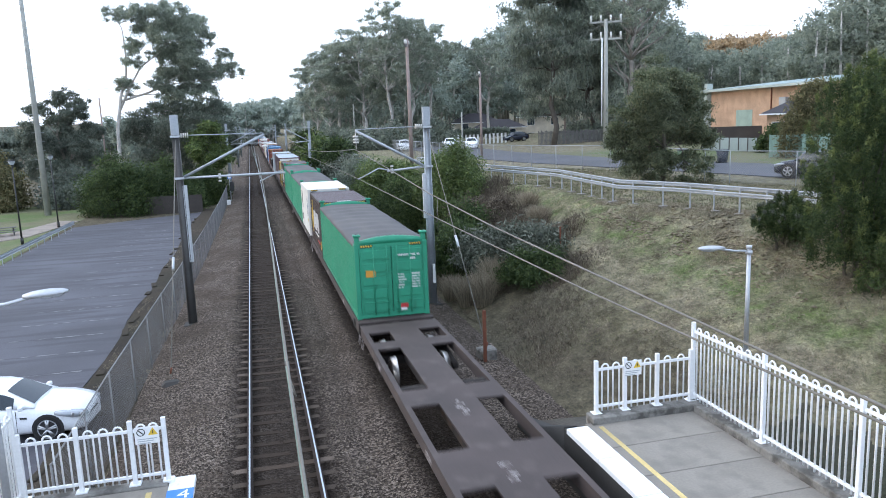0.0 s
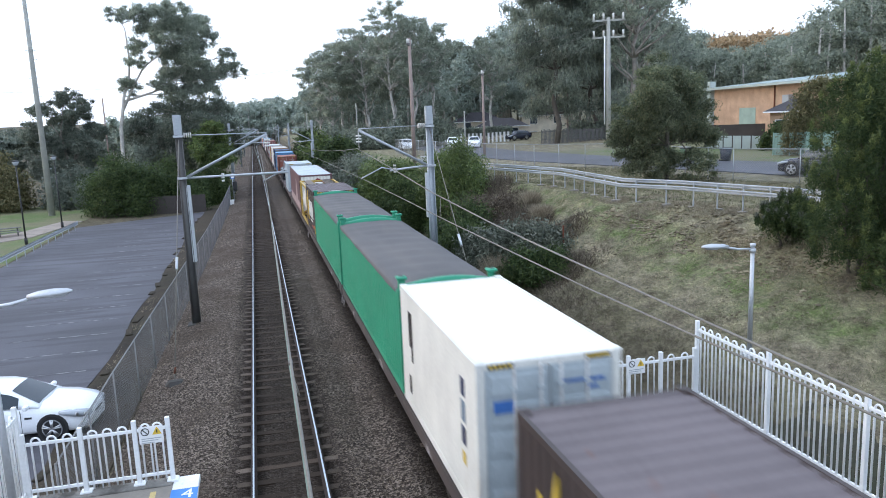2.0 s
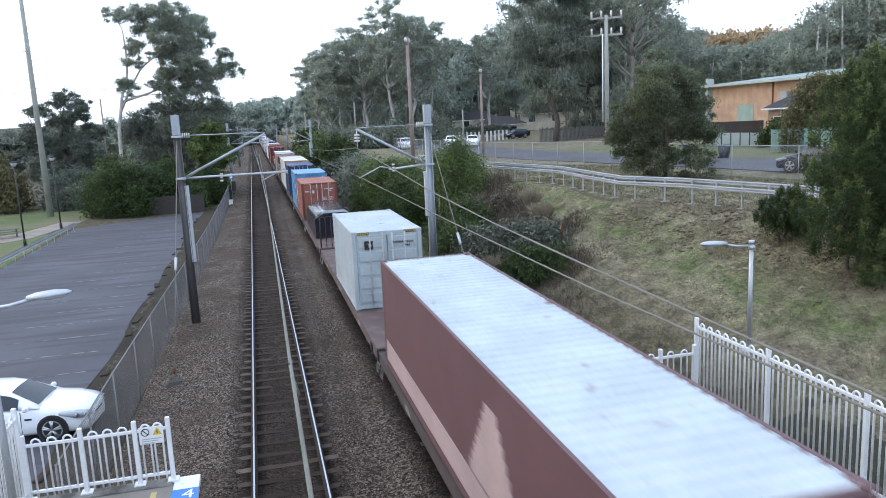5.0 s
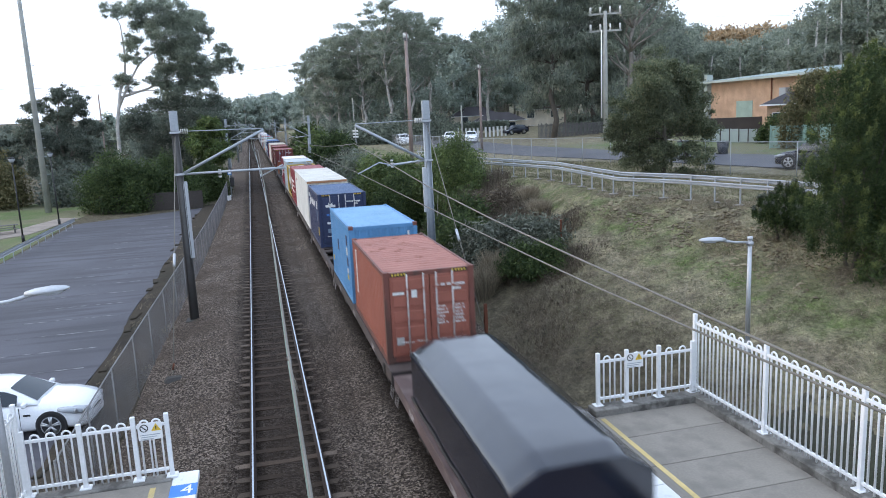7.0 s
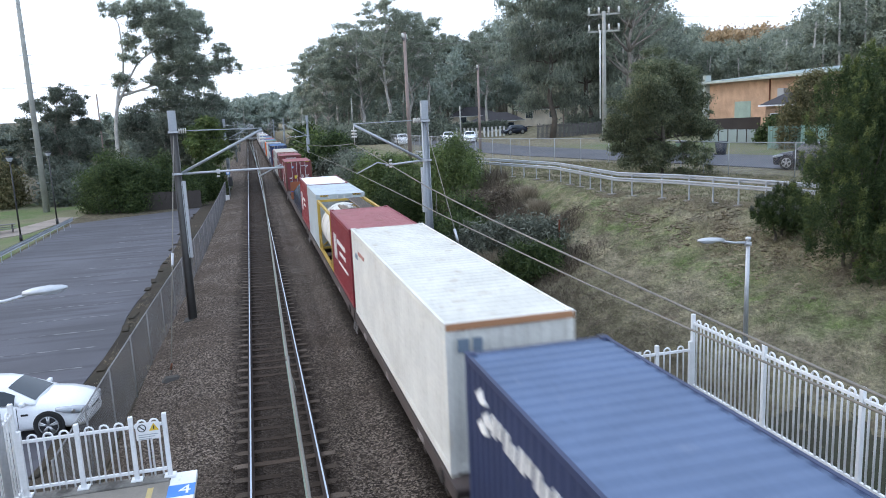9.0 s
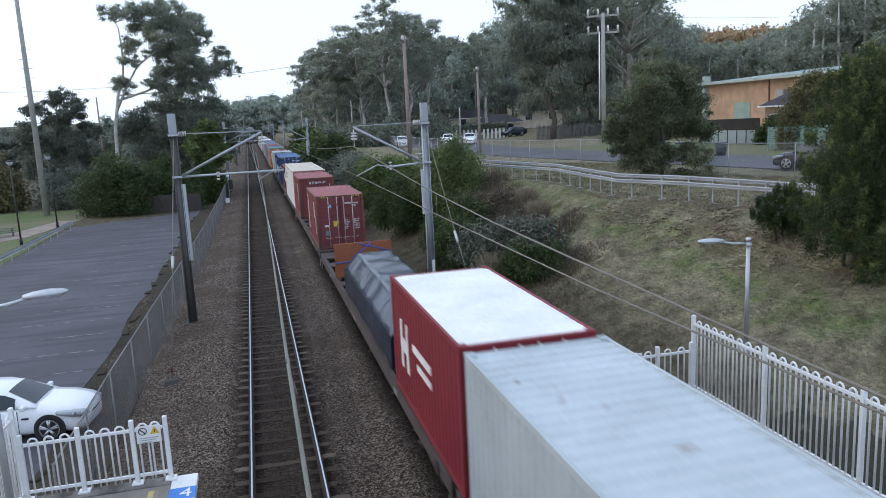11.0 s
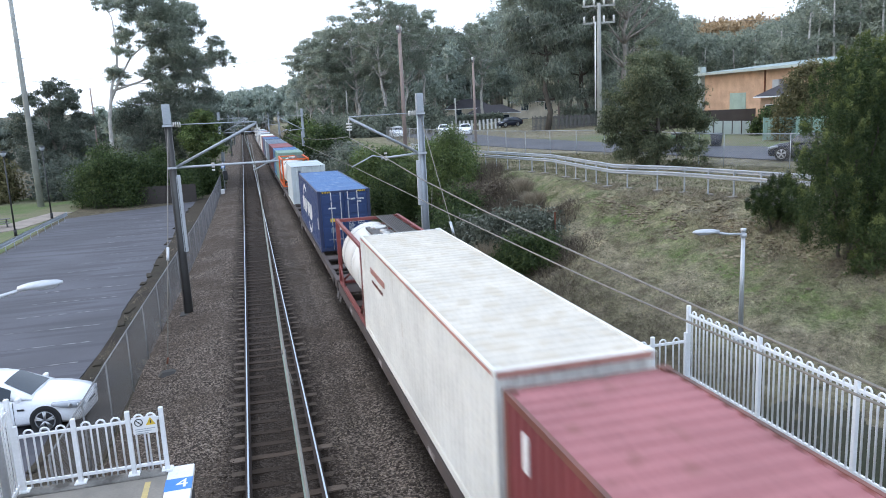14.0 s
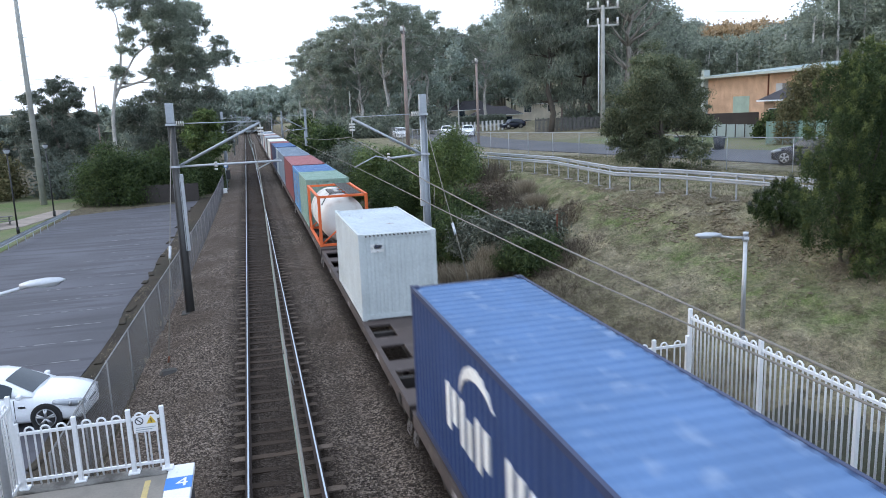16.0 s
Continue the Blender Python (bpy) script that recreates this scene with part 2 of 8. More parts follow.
M = {
    "ballast": ballast_mat(),
    "stone": stone_mat(),
    "cess": ground_mat("cess gravel", (0.11, 0.1, 0.085), (0.13, 0.115, 0.1), (0.075, 0.062, 0.052)),
    "grass": bank_mat(),
    "lawn": ground_mat("mown grass", (0.11, 0.15, 0.06), (0.17, 0.17, 0.1), (0.15, 0.14, 0.09)),
    "litter": ground_mat("leaf litter and earth", (0.04, 0.036, 0.026), (0.055, 0.045, 0.034), (0.028, 0.024, 0.021)),
    "darkstrip": ground_mat("dark strip ground", (0.045, 0.05, 0.032), (0.06, 0.056, 0.042), (0.036, 0.032, 0.026)),
    "path": mat("worn path", (0.26, 0.22, 0.19), 0.9, dirt=(0.16, 0.13, 0.1)),
    "asphalt": asphalt_mat("car park asphalt", (0.066, 0.066, 0.082), (0.037, 0.037, 0.047)),
    "road": asphalt_mat("road asphalt", (0.068, 0.074, 0.092), (0.055, 0.06, 0.075)),
    "line": mat("worn line paint", (0.2, 0.2, 0.21), 0.8, dirt=(0.07, 0.07, 0.082), dirt_at=(0.4, 0.54), dirt_scale=3),
    "sleeper": sleeper_mat("stained concrete sleeper", [(0.075, 0.058, 0.045), (0.11, 0.085, 0.067), (0.155, 0.122, 0.098)]),
    "railtop": mat("polished rail head", (0.5, 0.55, 0.62), 0.3, 1.0, 0.85, 1.08, relief=0.02),
    "rail": mat("rusty rail web", (0.035, 0.022, 0.017), 0.85, 0.2),
    "concrete": mat("platform concrete", (0.255, 0.232, 0.2), 0.85, dark=0.78, light=1.1, dirt=(0.17, 0.155, 0.135), dirt_at=(0.48, 0.7)),
    "kerb": mat("aged kerb concrete", (0.21, 0.2, 0.182), 0.9, dark=0.5, light=1.25, big=1.6, dirt=(0.075, 0.07, 0.062), dirt_at=(0.46, 0.62), dirt_scale=3.5),
    "platwall": mat("sooty platform wall", (0.05, 0.047, 0.044), 0.9),
    "whitepaint": mat("white gloss paint", (0.8, 0.81, 0.82), 0.4, dark=0.9, light=1.05, relief=0.05, dirt=(0.5, 0.48, 0.44), dirt_at=(0.68, 0.8)),
    "coping": mat("white coping paint", (0.8, 0.81, 0.81), 0.6, dark=0.9, light=1.05, dirt=(0.5, 0.5, 0.49), dirt_at=(0.62, 0.75), dirt_scale=4),
    "yellowline": mat("yellow line paint", (0.58, 0.45, 0.19), 0.7, dirt=(0.4, 0.33, 0.2)),
    "signblue": mat("sign blue", (0.03, 0.2, 0.62), 0.4, dark=0.9, light=1.1),
    "signwhite": mat("sign white", (0.8, 0.8, 0.8), 0.4, dark=0.95, light=1.02),
    "black": mat("black paint", (0.02, 0.02, 0.022), 0.5),
    "amber": mat("amber sign", (0.75, 0.5, 0.05), 0.5),
    "galv": mat("galvanised steel", (0.5, 0.52, 0.55), 0.5, 0.6, 0.85, 1.1, relief=0.05),
    "fencepost": mat("dull grey fence tube", (0.27, 0.27, 0.27), 0.75, 0.2),
    "galvdull": mat("weathered galvanised steel", (0.4, 0.43, 0.46), 0.55, 0.4, 0.75, 1.1, relief=0.08),
    "mastdark": mat("dark weathered mast steel", (0.125, 0.122, 0.12), 0.75, 0.2),
    "chain": mat("chain link wire", (0.17, 0.17, 0.18), 0.75, 0.2),
    "wire": mat("overhead wire", (0.19, 0.178, 0.155), 0.7, 0.2),
    "copper": mat("weathered contact wire", (0.16, 0.22, 0.19), 0.6, 0.2),
    "porcelain": mat("insulator", (0.62, 0.6, 0.57), 0.3),
    "rustpost": mat("rusted post", (0.16, 0.055, 0.03), 0.9, dirt=(0.09, 0.04, 0.025)),
    "bark": mat("pale gum bark", (0.44, 0.415, 0.38), 0.9, dark=0.55, light=1.35, big=1.5, fine=9, relief=0.5),
    "greybark": mat("grey brown gum bark", (0.26, 0.23, 0.2), 0.9, dark=0.6, light=1.3, big=1.5, fine=9, relief=0.5),
    "darkbark": mat("dark bark", (0.1, 0.085, 0.07), 0.95, dark=0.6, light=1.3, big=2, fine=12, relief=0.8),
    "woodpole": mat("weathered timber pole", (0.29, 0.225, 0.2), 0.9, stretch=(1, 1, 0.1), dirt=(0.19, 0.15, 0.135)),
    "concpole": mat("grey power pole", (0.36, 0.36, 0.33), 0.9),
    "brick": mat("orange brick wall", (0.5, 0.335, 0.23), 0.9, dirt=(0.37, 0.235, 0.16), fine=9),
    "rooftin": mat("pale green metal roof", (0.42, 0.5, 0.5), 0.5, 0.2),
    "colorbond": mat("green sheet fence", (0.24, 0.36, 0.31), 0.6, dark=0.85, light=1.1),
    "palefence": mat("pale panel fence", (0.4, 0.45, 0.42), 0.7, dark=0.85, light=1.1),
    "darkfence": mat("dark timber fence", (0.06, 0.05, 0.045), 0.9),
    "rooftile": mat("dark roof tile", (0.04, 0.036, 0.042), 0.8),
    "render": mat("cream rendered wall", (0.72, 0.65, 0.54), 0.85),
    "greendoor": mat("green roller door", (0.3, 0.4, 0.35), 0.6),
    "winglass": mat("dark window glass", (0.018, 0.03, 0.042), 0.05),
    "tyre": mat("tyre rubber", (0.018, 0.018, 0.018), 0.85),
    "alloy": mat("alloy wheel", (0.55, 0.56, 0.58), 0.3, 0.9, 0.9, 1.05),
    "carwhite": mat("white car paint", (0.82, 0.84, 0.87), 0.18, dark=0.97, light=1.02, relief=0.0),
    "cardark": mat("dark blue car paint", (0.015, 0.02, 0.04), 0.15, relief=0.0),
    "lampglass": mat("clear lamp lens", (0.42, 0.45, 0.49), 0.15, dark=0.9, light=1.1),
    "binlid": mat("bin plastic", (0.03, 0.04, 0.06), 0.6),
    "bingreen": mat("green bin plastic", (0.05, 0.12, 0.06), 0.6),
    "timber": mat("grey bench timber", (0.13, 0.125, 0.12), 0.9),
    # haze put into colour: gum and needle leaves paled, far gum also bluer
    "gum": island_mat("gum leaves", [(0.2, 0.235, 0.2), (0.29, 0.33, 0.28), (0.36, 0.4, 0.34), (0.43, 0.465, 0.39)], 0.6, 0.55, 0.4),
    "gumhaze": island_mat("far gum leaves with painted haze", [(0.24, 0.29, 0.265), (0.3, 0.355, 0.325), (0.36, 0.42, 0.38), (0.42, 0.475, 0.43)], 0.6, 0.5, 0.4),
    "casu": island_mat("dark needle foliage", [(0.14, 0.17, 0.145), (0.205, 0.24, 0.205), (0.265, 0.3, 0.25), (0.335, 0.365, 0.305)], 0.6, 0.5, 0.4),
    # darker set of tree leaf tones, with the reserve's shade in the colour
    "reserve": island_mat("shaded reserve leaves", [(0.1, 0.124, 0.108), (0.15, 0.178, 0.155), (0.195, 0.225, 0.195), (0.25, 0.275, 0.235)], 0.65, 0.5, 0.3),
    "shrub": island_mat("green shrub leaves", [(0.045, 0.075, 0.028), (0.09, 0.14, 0.045), (0.14, 0.195, 0.06), (0.2, 0.25, 0.085)], 0.5, 0.35),
    "wattle": island_mat("dense wattle leaves", [(0.03, 0.05, 0.023), (0.054, 0.084, 0.034), (0.08, 0.118, 0.045), (0.12, 0.16, 0.06)], 0.6, 0.4, 0.25),
    "shoot": island_mat("young wattle shoots", [(0.085, 0.12, 0.04), (0.13, 0.165, 0.055), (0.175, 0.205, 0.075), (0.22, 0.24, 0.1)], 0.6, 0.45, 0.25),
    "greyshrub": island_mat("grey green lantana leaves", [(0.039, 0.051, 0.037), (0.083, 0.097, 0.075), (0.143, 0.160, 0.127), (0.220, 0.231, 0.196)], 0.7, 0.2),
    "bankleaf": island_mat("dark olive leaves", [(0.06, 0.078, 0.048), (0.11, 0.135, 0.08), (0.165, 0.19, 0.115), (0.25, 0.26, 0.16)], 0.5, 0.45, 0.4),
    "clod": island_mat("dry earth and thatch", [(0.1, 0.082, 0.06), (0.16, 0.135, 0.1), (0.21, 0.182, 0.136), (0.27, 0.24, 0.18)], 0.95, 0.0, 0.1),
    "olive": island_mat("olive shrub leaves", [(0.065, 0.07, 0.032), (0.12, 0.12, 0.055), (0.18, 0.165, 0.08), (0.25, 0.215, 0.12)], 0.7, 0.35),
    "dryveg": island_mat("dry grass blades", [(0.16, 0.136, 0.1), (0.25, 0.214, 0.165), (0.34, 0.29, 0.225), (0.44, 0.38, 0.3)], 0.9, 0.45),
    "turf": island_mat("grass blades", [(0.09, 0.105, 0.045), (0.125, 0.135, 0.065), (0.165, 0.16, 0.095), (0.21, 0.19, 0.13)], 0.9, 0.5),
    "brush": island_mat("dead brown brush", [(0.05, 0.038, 0.03), (0.095, 0.076, 0.06), (0.15, 0.122, 0.096), (0.24, 0.2, 0.155)], 0.9, 0.3),
    # low sun on the ridge, painted as warm leaf colours
    "hill": island_mat("sunset-coloured hill woodland", [(0.3, 0.22, 0.14), (0.42, 0.3, 0.18), (0.52, 0.38, 0.24), (0.34, 0.28, 0.2)], 0.9, 0.1),
}

M["winglass"].node_tree.nodes["Principled BSDF"].inputs["Specular IOR Level"].default_value = 0.5

# ---------------------------------------------------------------- building tools


def thing(name, label, category, at=(0, 0, 0), turn=0.0, group="", kind=""):
    e = new(name)
    e.empty_display_size = 0.1
    e.matrix_world = pose(*at, 0, 0, turn)
    return tagged(e, label, category, group, kind)


def part(name, bm, material, parent=None, label="", at=None):
    """Links a bmesh as one mesh object under a thing or part."""
    me = bpy.data.meshes.new(name)
    bm.to_mesh(me)
    bm.free()
    for m in material if isinstance(material, (list, tuple)) else (material,):
        me.materials.append(m)
    ob = new(name, me)
    ob.parent = parent
    if at:
        ob.location = at
    return tagged(ob, label)


def same(ob, name, parent, m):
    """A further object on the mesh of ob, under parent, at the pose m."""
    o = new(name, ob.data)
    o.parent = parent
    o.matrix_basis = m
    return o


def raw(name, verts, faces, material, parent=None, label="", smooth=False):
    me = bpy.data.meshes.new(name)
    me.from_pydata(verts, [], faces)
    me.materials.append(material)
    if smooth:
        me.polygons.foreach_set("use_smooth", [True] * len(me.polygons))
    ob = new(name, me)
    ob.parent = parent
    return tagged(ob, label)


def box(bm, x0, x1, y0, y1, z0, z1, edge=0.0, mi=0):
    v = [bm.verts.new((x, y, z)) for z in (z0, z1) for x, y in ((x0, y0), (x1, y0), (x1, y1), (x0, y1))]
    fs = [bm.faces.new([v[i] for i in q]) for q in ((3, 2, 1, 0), (4, 5, 6, 7), (0, 1, 5, 4), (1, 2, 6, 5), (2, 3, 7, 6), (3, 0, 4, 7))]
    for f in fs:
        f.material_index = mi
    if edge:
        es = list({e for f in fs for e in f.edges})
        bmesh.ops.bevel(bm, geom=es, offset=edge, segments=1, affect="EDGES")
    return bm


def B(*a, **k):
    return box(bmesh.new(), *a, **k)


def tube(bm, pts, r, n=8, r2=None, caps=True):
    """A round bar along points; r2: its radius at the end."""
    pts = [Vector(p) for p in pts]
    rings = []
    for i, p in enumerate(pts):
        d = (pts[min(i + 1, len(pts) - 1)] - pts[max(i - 1, 0)]).normalized()
        u = d.orthogonal() if i == 0 else (u - d * u.dot(d))
        u = u.normalized()
        w = d.cross(u)
        k = r if r2 is None else r + (r2 - r) * i / (len(pts) - 1)
        rings.append([bm.verts.new(p + (u * math.cos(a) + w * math.sin(a)) * k) for a in (2 * math.pi * j / n for j in range(n))])
    for a, b in zip(rings, rings[1:]):
        for j in range(n):
            f = bm.faces.new((a[j], a[(j + 1) % n], b[(j + 1) % n], b[j]))
            f.smooth = True
    if caps:
        bm.faces.new(rings[0][::-1])
        bm.faces.new(rings[-1])
    return bm


def T(pts, r, n=8, r2=None):
    return tube(bmesh.new(), pts, r, n, r2)


def loft(bm, rings, closed=True, ends=True):
    """Skin over rings of equally many points."""
    vs = [[bm.verts.new(p) for p in ring] for ring in rings]
    k = len(vs[0])
    for a, b in zip(vs, vs[1:]):
        for j in range(k if closed else k - 1):
            bm.faces.new((a[j], a[(j + 1) % k], b[(j + 1) % k], b[j])).smooth = True
    if ends and closed:
        bm.faces.new(vs[0][::-1])
        bm.faces.new(vs[-1])
    return bm


def plate(bm, pts, h):
    """A slab over the outline pts (x, y, z top), h thick."""
    top = [bm.verts.new(p) for p in pts]
    low = [bm.verts.new((p[0], p[1], p[2] - h)) for p in pts]
    bm.faces.new(top)
    bm.faces.new(low[::-1])
    for i in range(len(pts)):
        j = (i + 1) % len(pts)
        bm.faces.new((top[j], top[i], low[i], low[j]))
    bmesh.ops.recalc_face_normals(bm, faces=bm.faces)
    return bm


def writing(body, size, material, parent, m, name="number"):
    """Letters in Blender's own font, as a mesh."""
    cu = bpy.data.curves.new(name, "FONT")
    cu.body, cu.size, cu.extrude, cu.align_x, cu.align_y = body, size, 0.002, "CENTER", "CENTER"
    tmp = bpy.data.objects.new(name, cu)
    scene.collection.objects.link(tmp)
    me = bpy.data.meshes.new_from_object(tmp.evaluated_get(bpy.context.evaluated_depsgraph_get()))
    bpy.data.objects.remove(tmp)
    me.materials.clear()
    me.materials.append(material)
    o = new(name, me)
    o.parent, o.matrix_basis = parent, m
    return o

# ---------------------------------------------------------------- ground


def along(pts, y):
    """x of a line of (x, y) points at y."""
    return float(np.interp(y, [p[1] for p in pts], [p[0] for p in pts]))


GUARD = ((20.2, 14), (19.4, 19), (18.3, 23.6), (17.4, 27.1), (16.1, 29.8), (16.3, 33.5), (16.6, 37.8), (14.9, 45.2), (13.6, 60), (13.2, 120), (13.2, 600))
CHAIN = ((28.0, 26), (26.8, 31.7), (25.2, 34.8), (24.9, 48.0), (21.4, 54.2), (18.6, 64), (17.6, 92))
ROAD = ((39.0, 5), (36.5, 22), (32.4, 42), (27.5, 62), (25.6, 80), (26.5, 105), (30.0, 150), (36.0, 230))


def ease(a, b, v):
    t = min(1.0, max(0.0, (v - a) / (b - a)))
    return t * t * (3 - 2 * t)


def gz(x, y):
    """Height of the ground."""
    h = 0.0
    if x > 8.4:
        g = along(GUARD, y)
        t = min(1.0, (x - 8.4) / (g - 0.7 - 8.4))
        h = -0.5 + 4.1 * (0.75 * t + 0.25 * t * t * (3 - 2 * t))
        h += 0.25 * math.sin(x * 0.9 + y * 0.31) * math.sin(y * 0.23) * t * (1 - t) * 2
        h += 0.3 * (ease(0.74, 0.86, t) - ease(0.62, 1.0, t)) * ease(36, 28, y)
        if x > 36:
            h += 0.05 * (x - 36)
        h += 14 * ease(110, 330, math.hypot(x, y * 0.7)) if x > 40 else 0
        h += 16 * ease(230, 520, y) * ease(15, 70, x)
    elif x < -3.3:
        h = -0.64 if x < -3.7 else -0.5 - (-3.3 - x) * 0.35
        h += 14 * ease(160, 500, y) * ease(15, 80, -x)
    else:
        h = -0.5
    return h


def grid_axis(stops):
    out = []
    for (a, s), (b, _) in zip(stops, stops[1:]):
        out += list(np.arange(a, b, s))
    return out + [stops[-1][0]]


def rough(x, y):
    """Clods and tufts of the bank, over the height of the ground."""
    k = ease(8.6, 10.0, x) * ease(22, 19, x) * ease(52, 44, y)
    lip = ease(15.4, 16.4, x) * ease(19.5, 18.2, x) * ease(33, 28, y)
    n1, n2, n3 = noise.noise((x * 0.8, y * 0.8, 0)), noise.noise((x * 2.1, y * 1.7, 5)), noise.noise((x * 4.3, y * 3.4, 9))
    return 0.03 * n1 + k * (0.06 * n1 + 0.06 * n2 + 0.05 * n3) + lip * (0.22 * abs(n2) + 0.12 * abs(n3) - 0.08)


def build_ground():
    xs = grid_axis([(-900, 60), (-120, 12), (-24, 2), (-4.0, 0.2), (-2.8, 1.0), (7.4, 0.25), (8.4, 0.16), (20, 0.6), (26, 2), (60, 8), (140, 30), (900, 30)])
    ys = grid_axis([(-60, 6), (6, 0.8), (11, 0.2), (34, 0.4), (50, 2), (100, 6), (260, 20), (600, 60), (1500, 60)])
    vs = [(x, y, gz(x, y) + rough(x, y)) for y in ys for x in xs]
    w = len(xs)
    fs = [(j * w + i, j * w + i + 1, (j + 1) * w + i + 1, (j + 1) * w + i) for j in range(len(ys) - 1) for i in range(w - 1)]
    tagged(raw("ground", vs, fs, M["grass"], smooth=True), "rough grassy ground with dry patches and bare earth", "ground", kind="structure")


build_ground()

BED = ((-3.3, -0.46), (-2.5, -0.4), (-1.5, -0.22), (-0.6, -0.145), (-0.42, -0.158), (-0.28, -0.176), (-0.1, -0.19), (1.6, -0.19), (1.78, -0.176), (1.92, -0.158), (2.1, -0.145), (2.75, -0.24), (3.4, -0.12), (3.8, -0.14), (3.98, -0.17), (5.6, -0.17), (5.8, -0.14), (6.2, -0.13), (7.0, -0.26), (8.2, -0.44), (8.7, -0.56))


def bed_z(x):
    return float(np.interp(x, [p[0] for p in BED], [p[1] for p in BED]))


def build_ballast():
    xs = [p[0] for p in BED]
    fine = sorted(set(xs) | set(np.round(np.arange(-3.2, 8.6, 0.12), 2)))
    ys = grid_axis([(-20, 2), (6, 0.12), (26, 0.35), (46, 3), (420, 10)])
    vs = [(x, y, bed_z(x) + 0.018 * noise.noise((x * 2.2, y * 2.2, 3)) + 0.02 * noise.noise((x * 6.5, y * 6.5, 8))) for y in ys for x in fine]
    w = len(fine)
    fs = [(j * w + i, j * w + i + 1, (j + 1) * w + i + 1, (j + 1) * w + i) for j in range(len(ys) - 1) for i in range(w - 1)]
    tagged(raw("track_bed", vs, fs, M["ballast"], smooth=True), "brown-grey crushed stone ballast bed under both tracks", "track bed", kind="structure")
    rng = np.random.default_rng(5)
    vs, fs = [], []
    for _ in range(40000):
        x, y = rng.uniform(-2.9, 8.2), 8 + 30 * rng.random() ** 1.5
        if -0.5 < x < 2.0 and (y % 0.685) < 0.24 or min(abs(x), abs(x - 1.505), abs(x - 4.05), abs(x - 5.55)) < 0.12:
            continue
        if abs(x - 0.7525) < 0.72 and rng.random() < 0.8:
            continue
        r = rng.uniform(0.012, 0.028)
        z = bed_z(x) + r * rng.uniform(-0.1, 0.5)
        k = len(vs)
        a = rng.uniform(0, 6.28)
        ca, sa = math.cos(a), math.sin(a)
        for dx, dy, dz in ((1, 0.2, 0.1), (-0.1, 1, -0.1), (-1, -0.1, 0.15), (0.2, -0.9, 0), (0.1, 0.1, 0.8), (0, 0, -0.8)):
            dx, dy = dx * rng.uniform(0.7, 1.3), dy * rng.uniform(0.6, 1.2)
            vs.append((x + r * (dx * ca - dy * sa), y + r * (dx * sa + dy * ca), z + r * dz))
        fs += [(k + i, k + (i + 1) % 4, k + 4) for i in range(4)] + [(k + (i + 1) % 4, k + i, k + 5) for i in range(4)]
    tagged(raw("ballast_stones", vs, fs, M["stone"]), "loose angular ballast stones beside the rails", "ballast", kind="stuff")


build_ballast()

RAIL = ((-0.07, -0.155), (-0.07, -0.14), (-0.012, -0.12), (-0.012, -0.04), (-0.036, -0.03), (-0.036, -0.004), (-0.028, 0.0), (-0.017, 0.001), (0.017, 0.001), (0.028, 0.0), (0.036, -0.004), (0.036, -0.03), (0.012, -0.04), (0.012, -0.12), (0.07, -0.14), (0.07, -0.155))


def build_track(name, x0, label):
    """One track: two rails with polished heads on concrete sleepers."""
    t = thing(name, label, "railway track", (x0, 0, 0), kind="structure")
    for side in (-0.7525, 0.7525):
        bm = bmesh.new()
        ys = grid_axis([(-20, 20), (420, 20)])
        loft(bm, [[(side + x, y, z) for x, z in RAIL] for y in ys])
        for f in bm.faces:
            f.smooth = False
            if abs(f.normal.z) > 0.9 and f.calc_center_median().z > -0.01:
                f.material_index = 1
        bm.normal_update()
        for f in bm.faces:
            f.material_index = 1 if f.calc_center_median().z > 0.0008 else 0
        part("rail", bm, [M["rail"], M["railtop"]], t, "steel rail with a bright worn head")
    return t


track_left = build_track("track_1", 0.7525, "empty railway track with shiny rails on concrete sleepers")
track_right = build_track("track_2", 4.789, "railway track under the passing freight train")

# ---------------------------------------------------------------- car park, road, path


def strip(line, half, z, ys):
    """Outline of a band along a line of (x, y) points."""
    a = [(along(line, y) - half, y, z) for y in ys]
    return a + [(along(line, y) + half, y, z) for y in reversed(ys)]


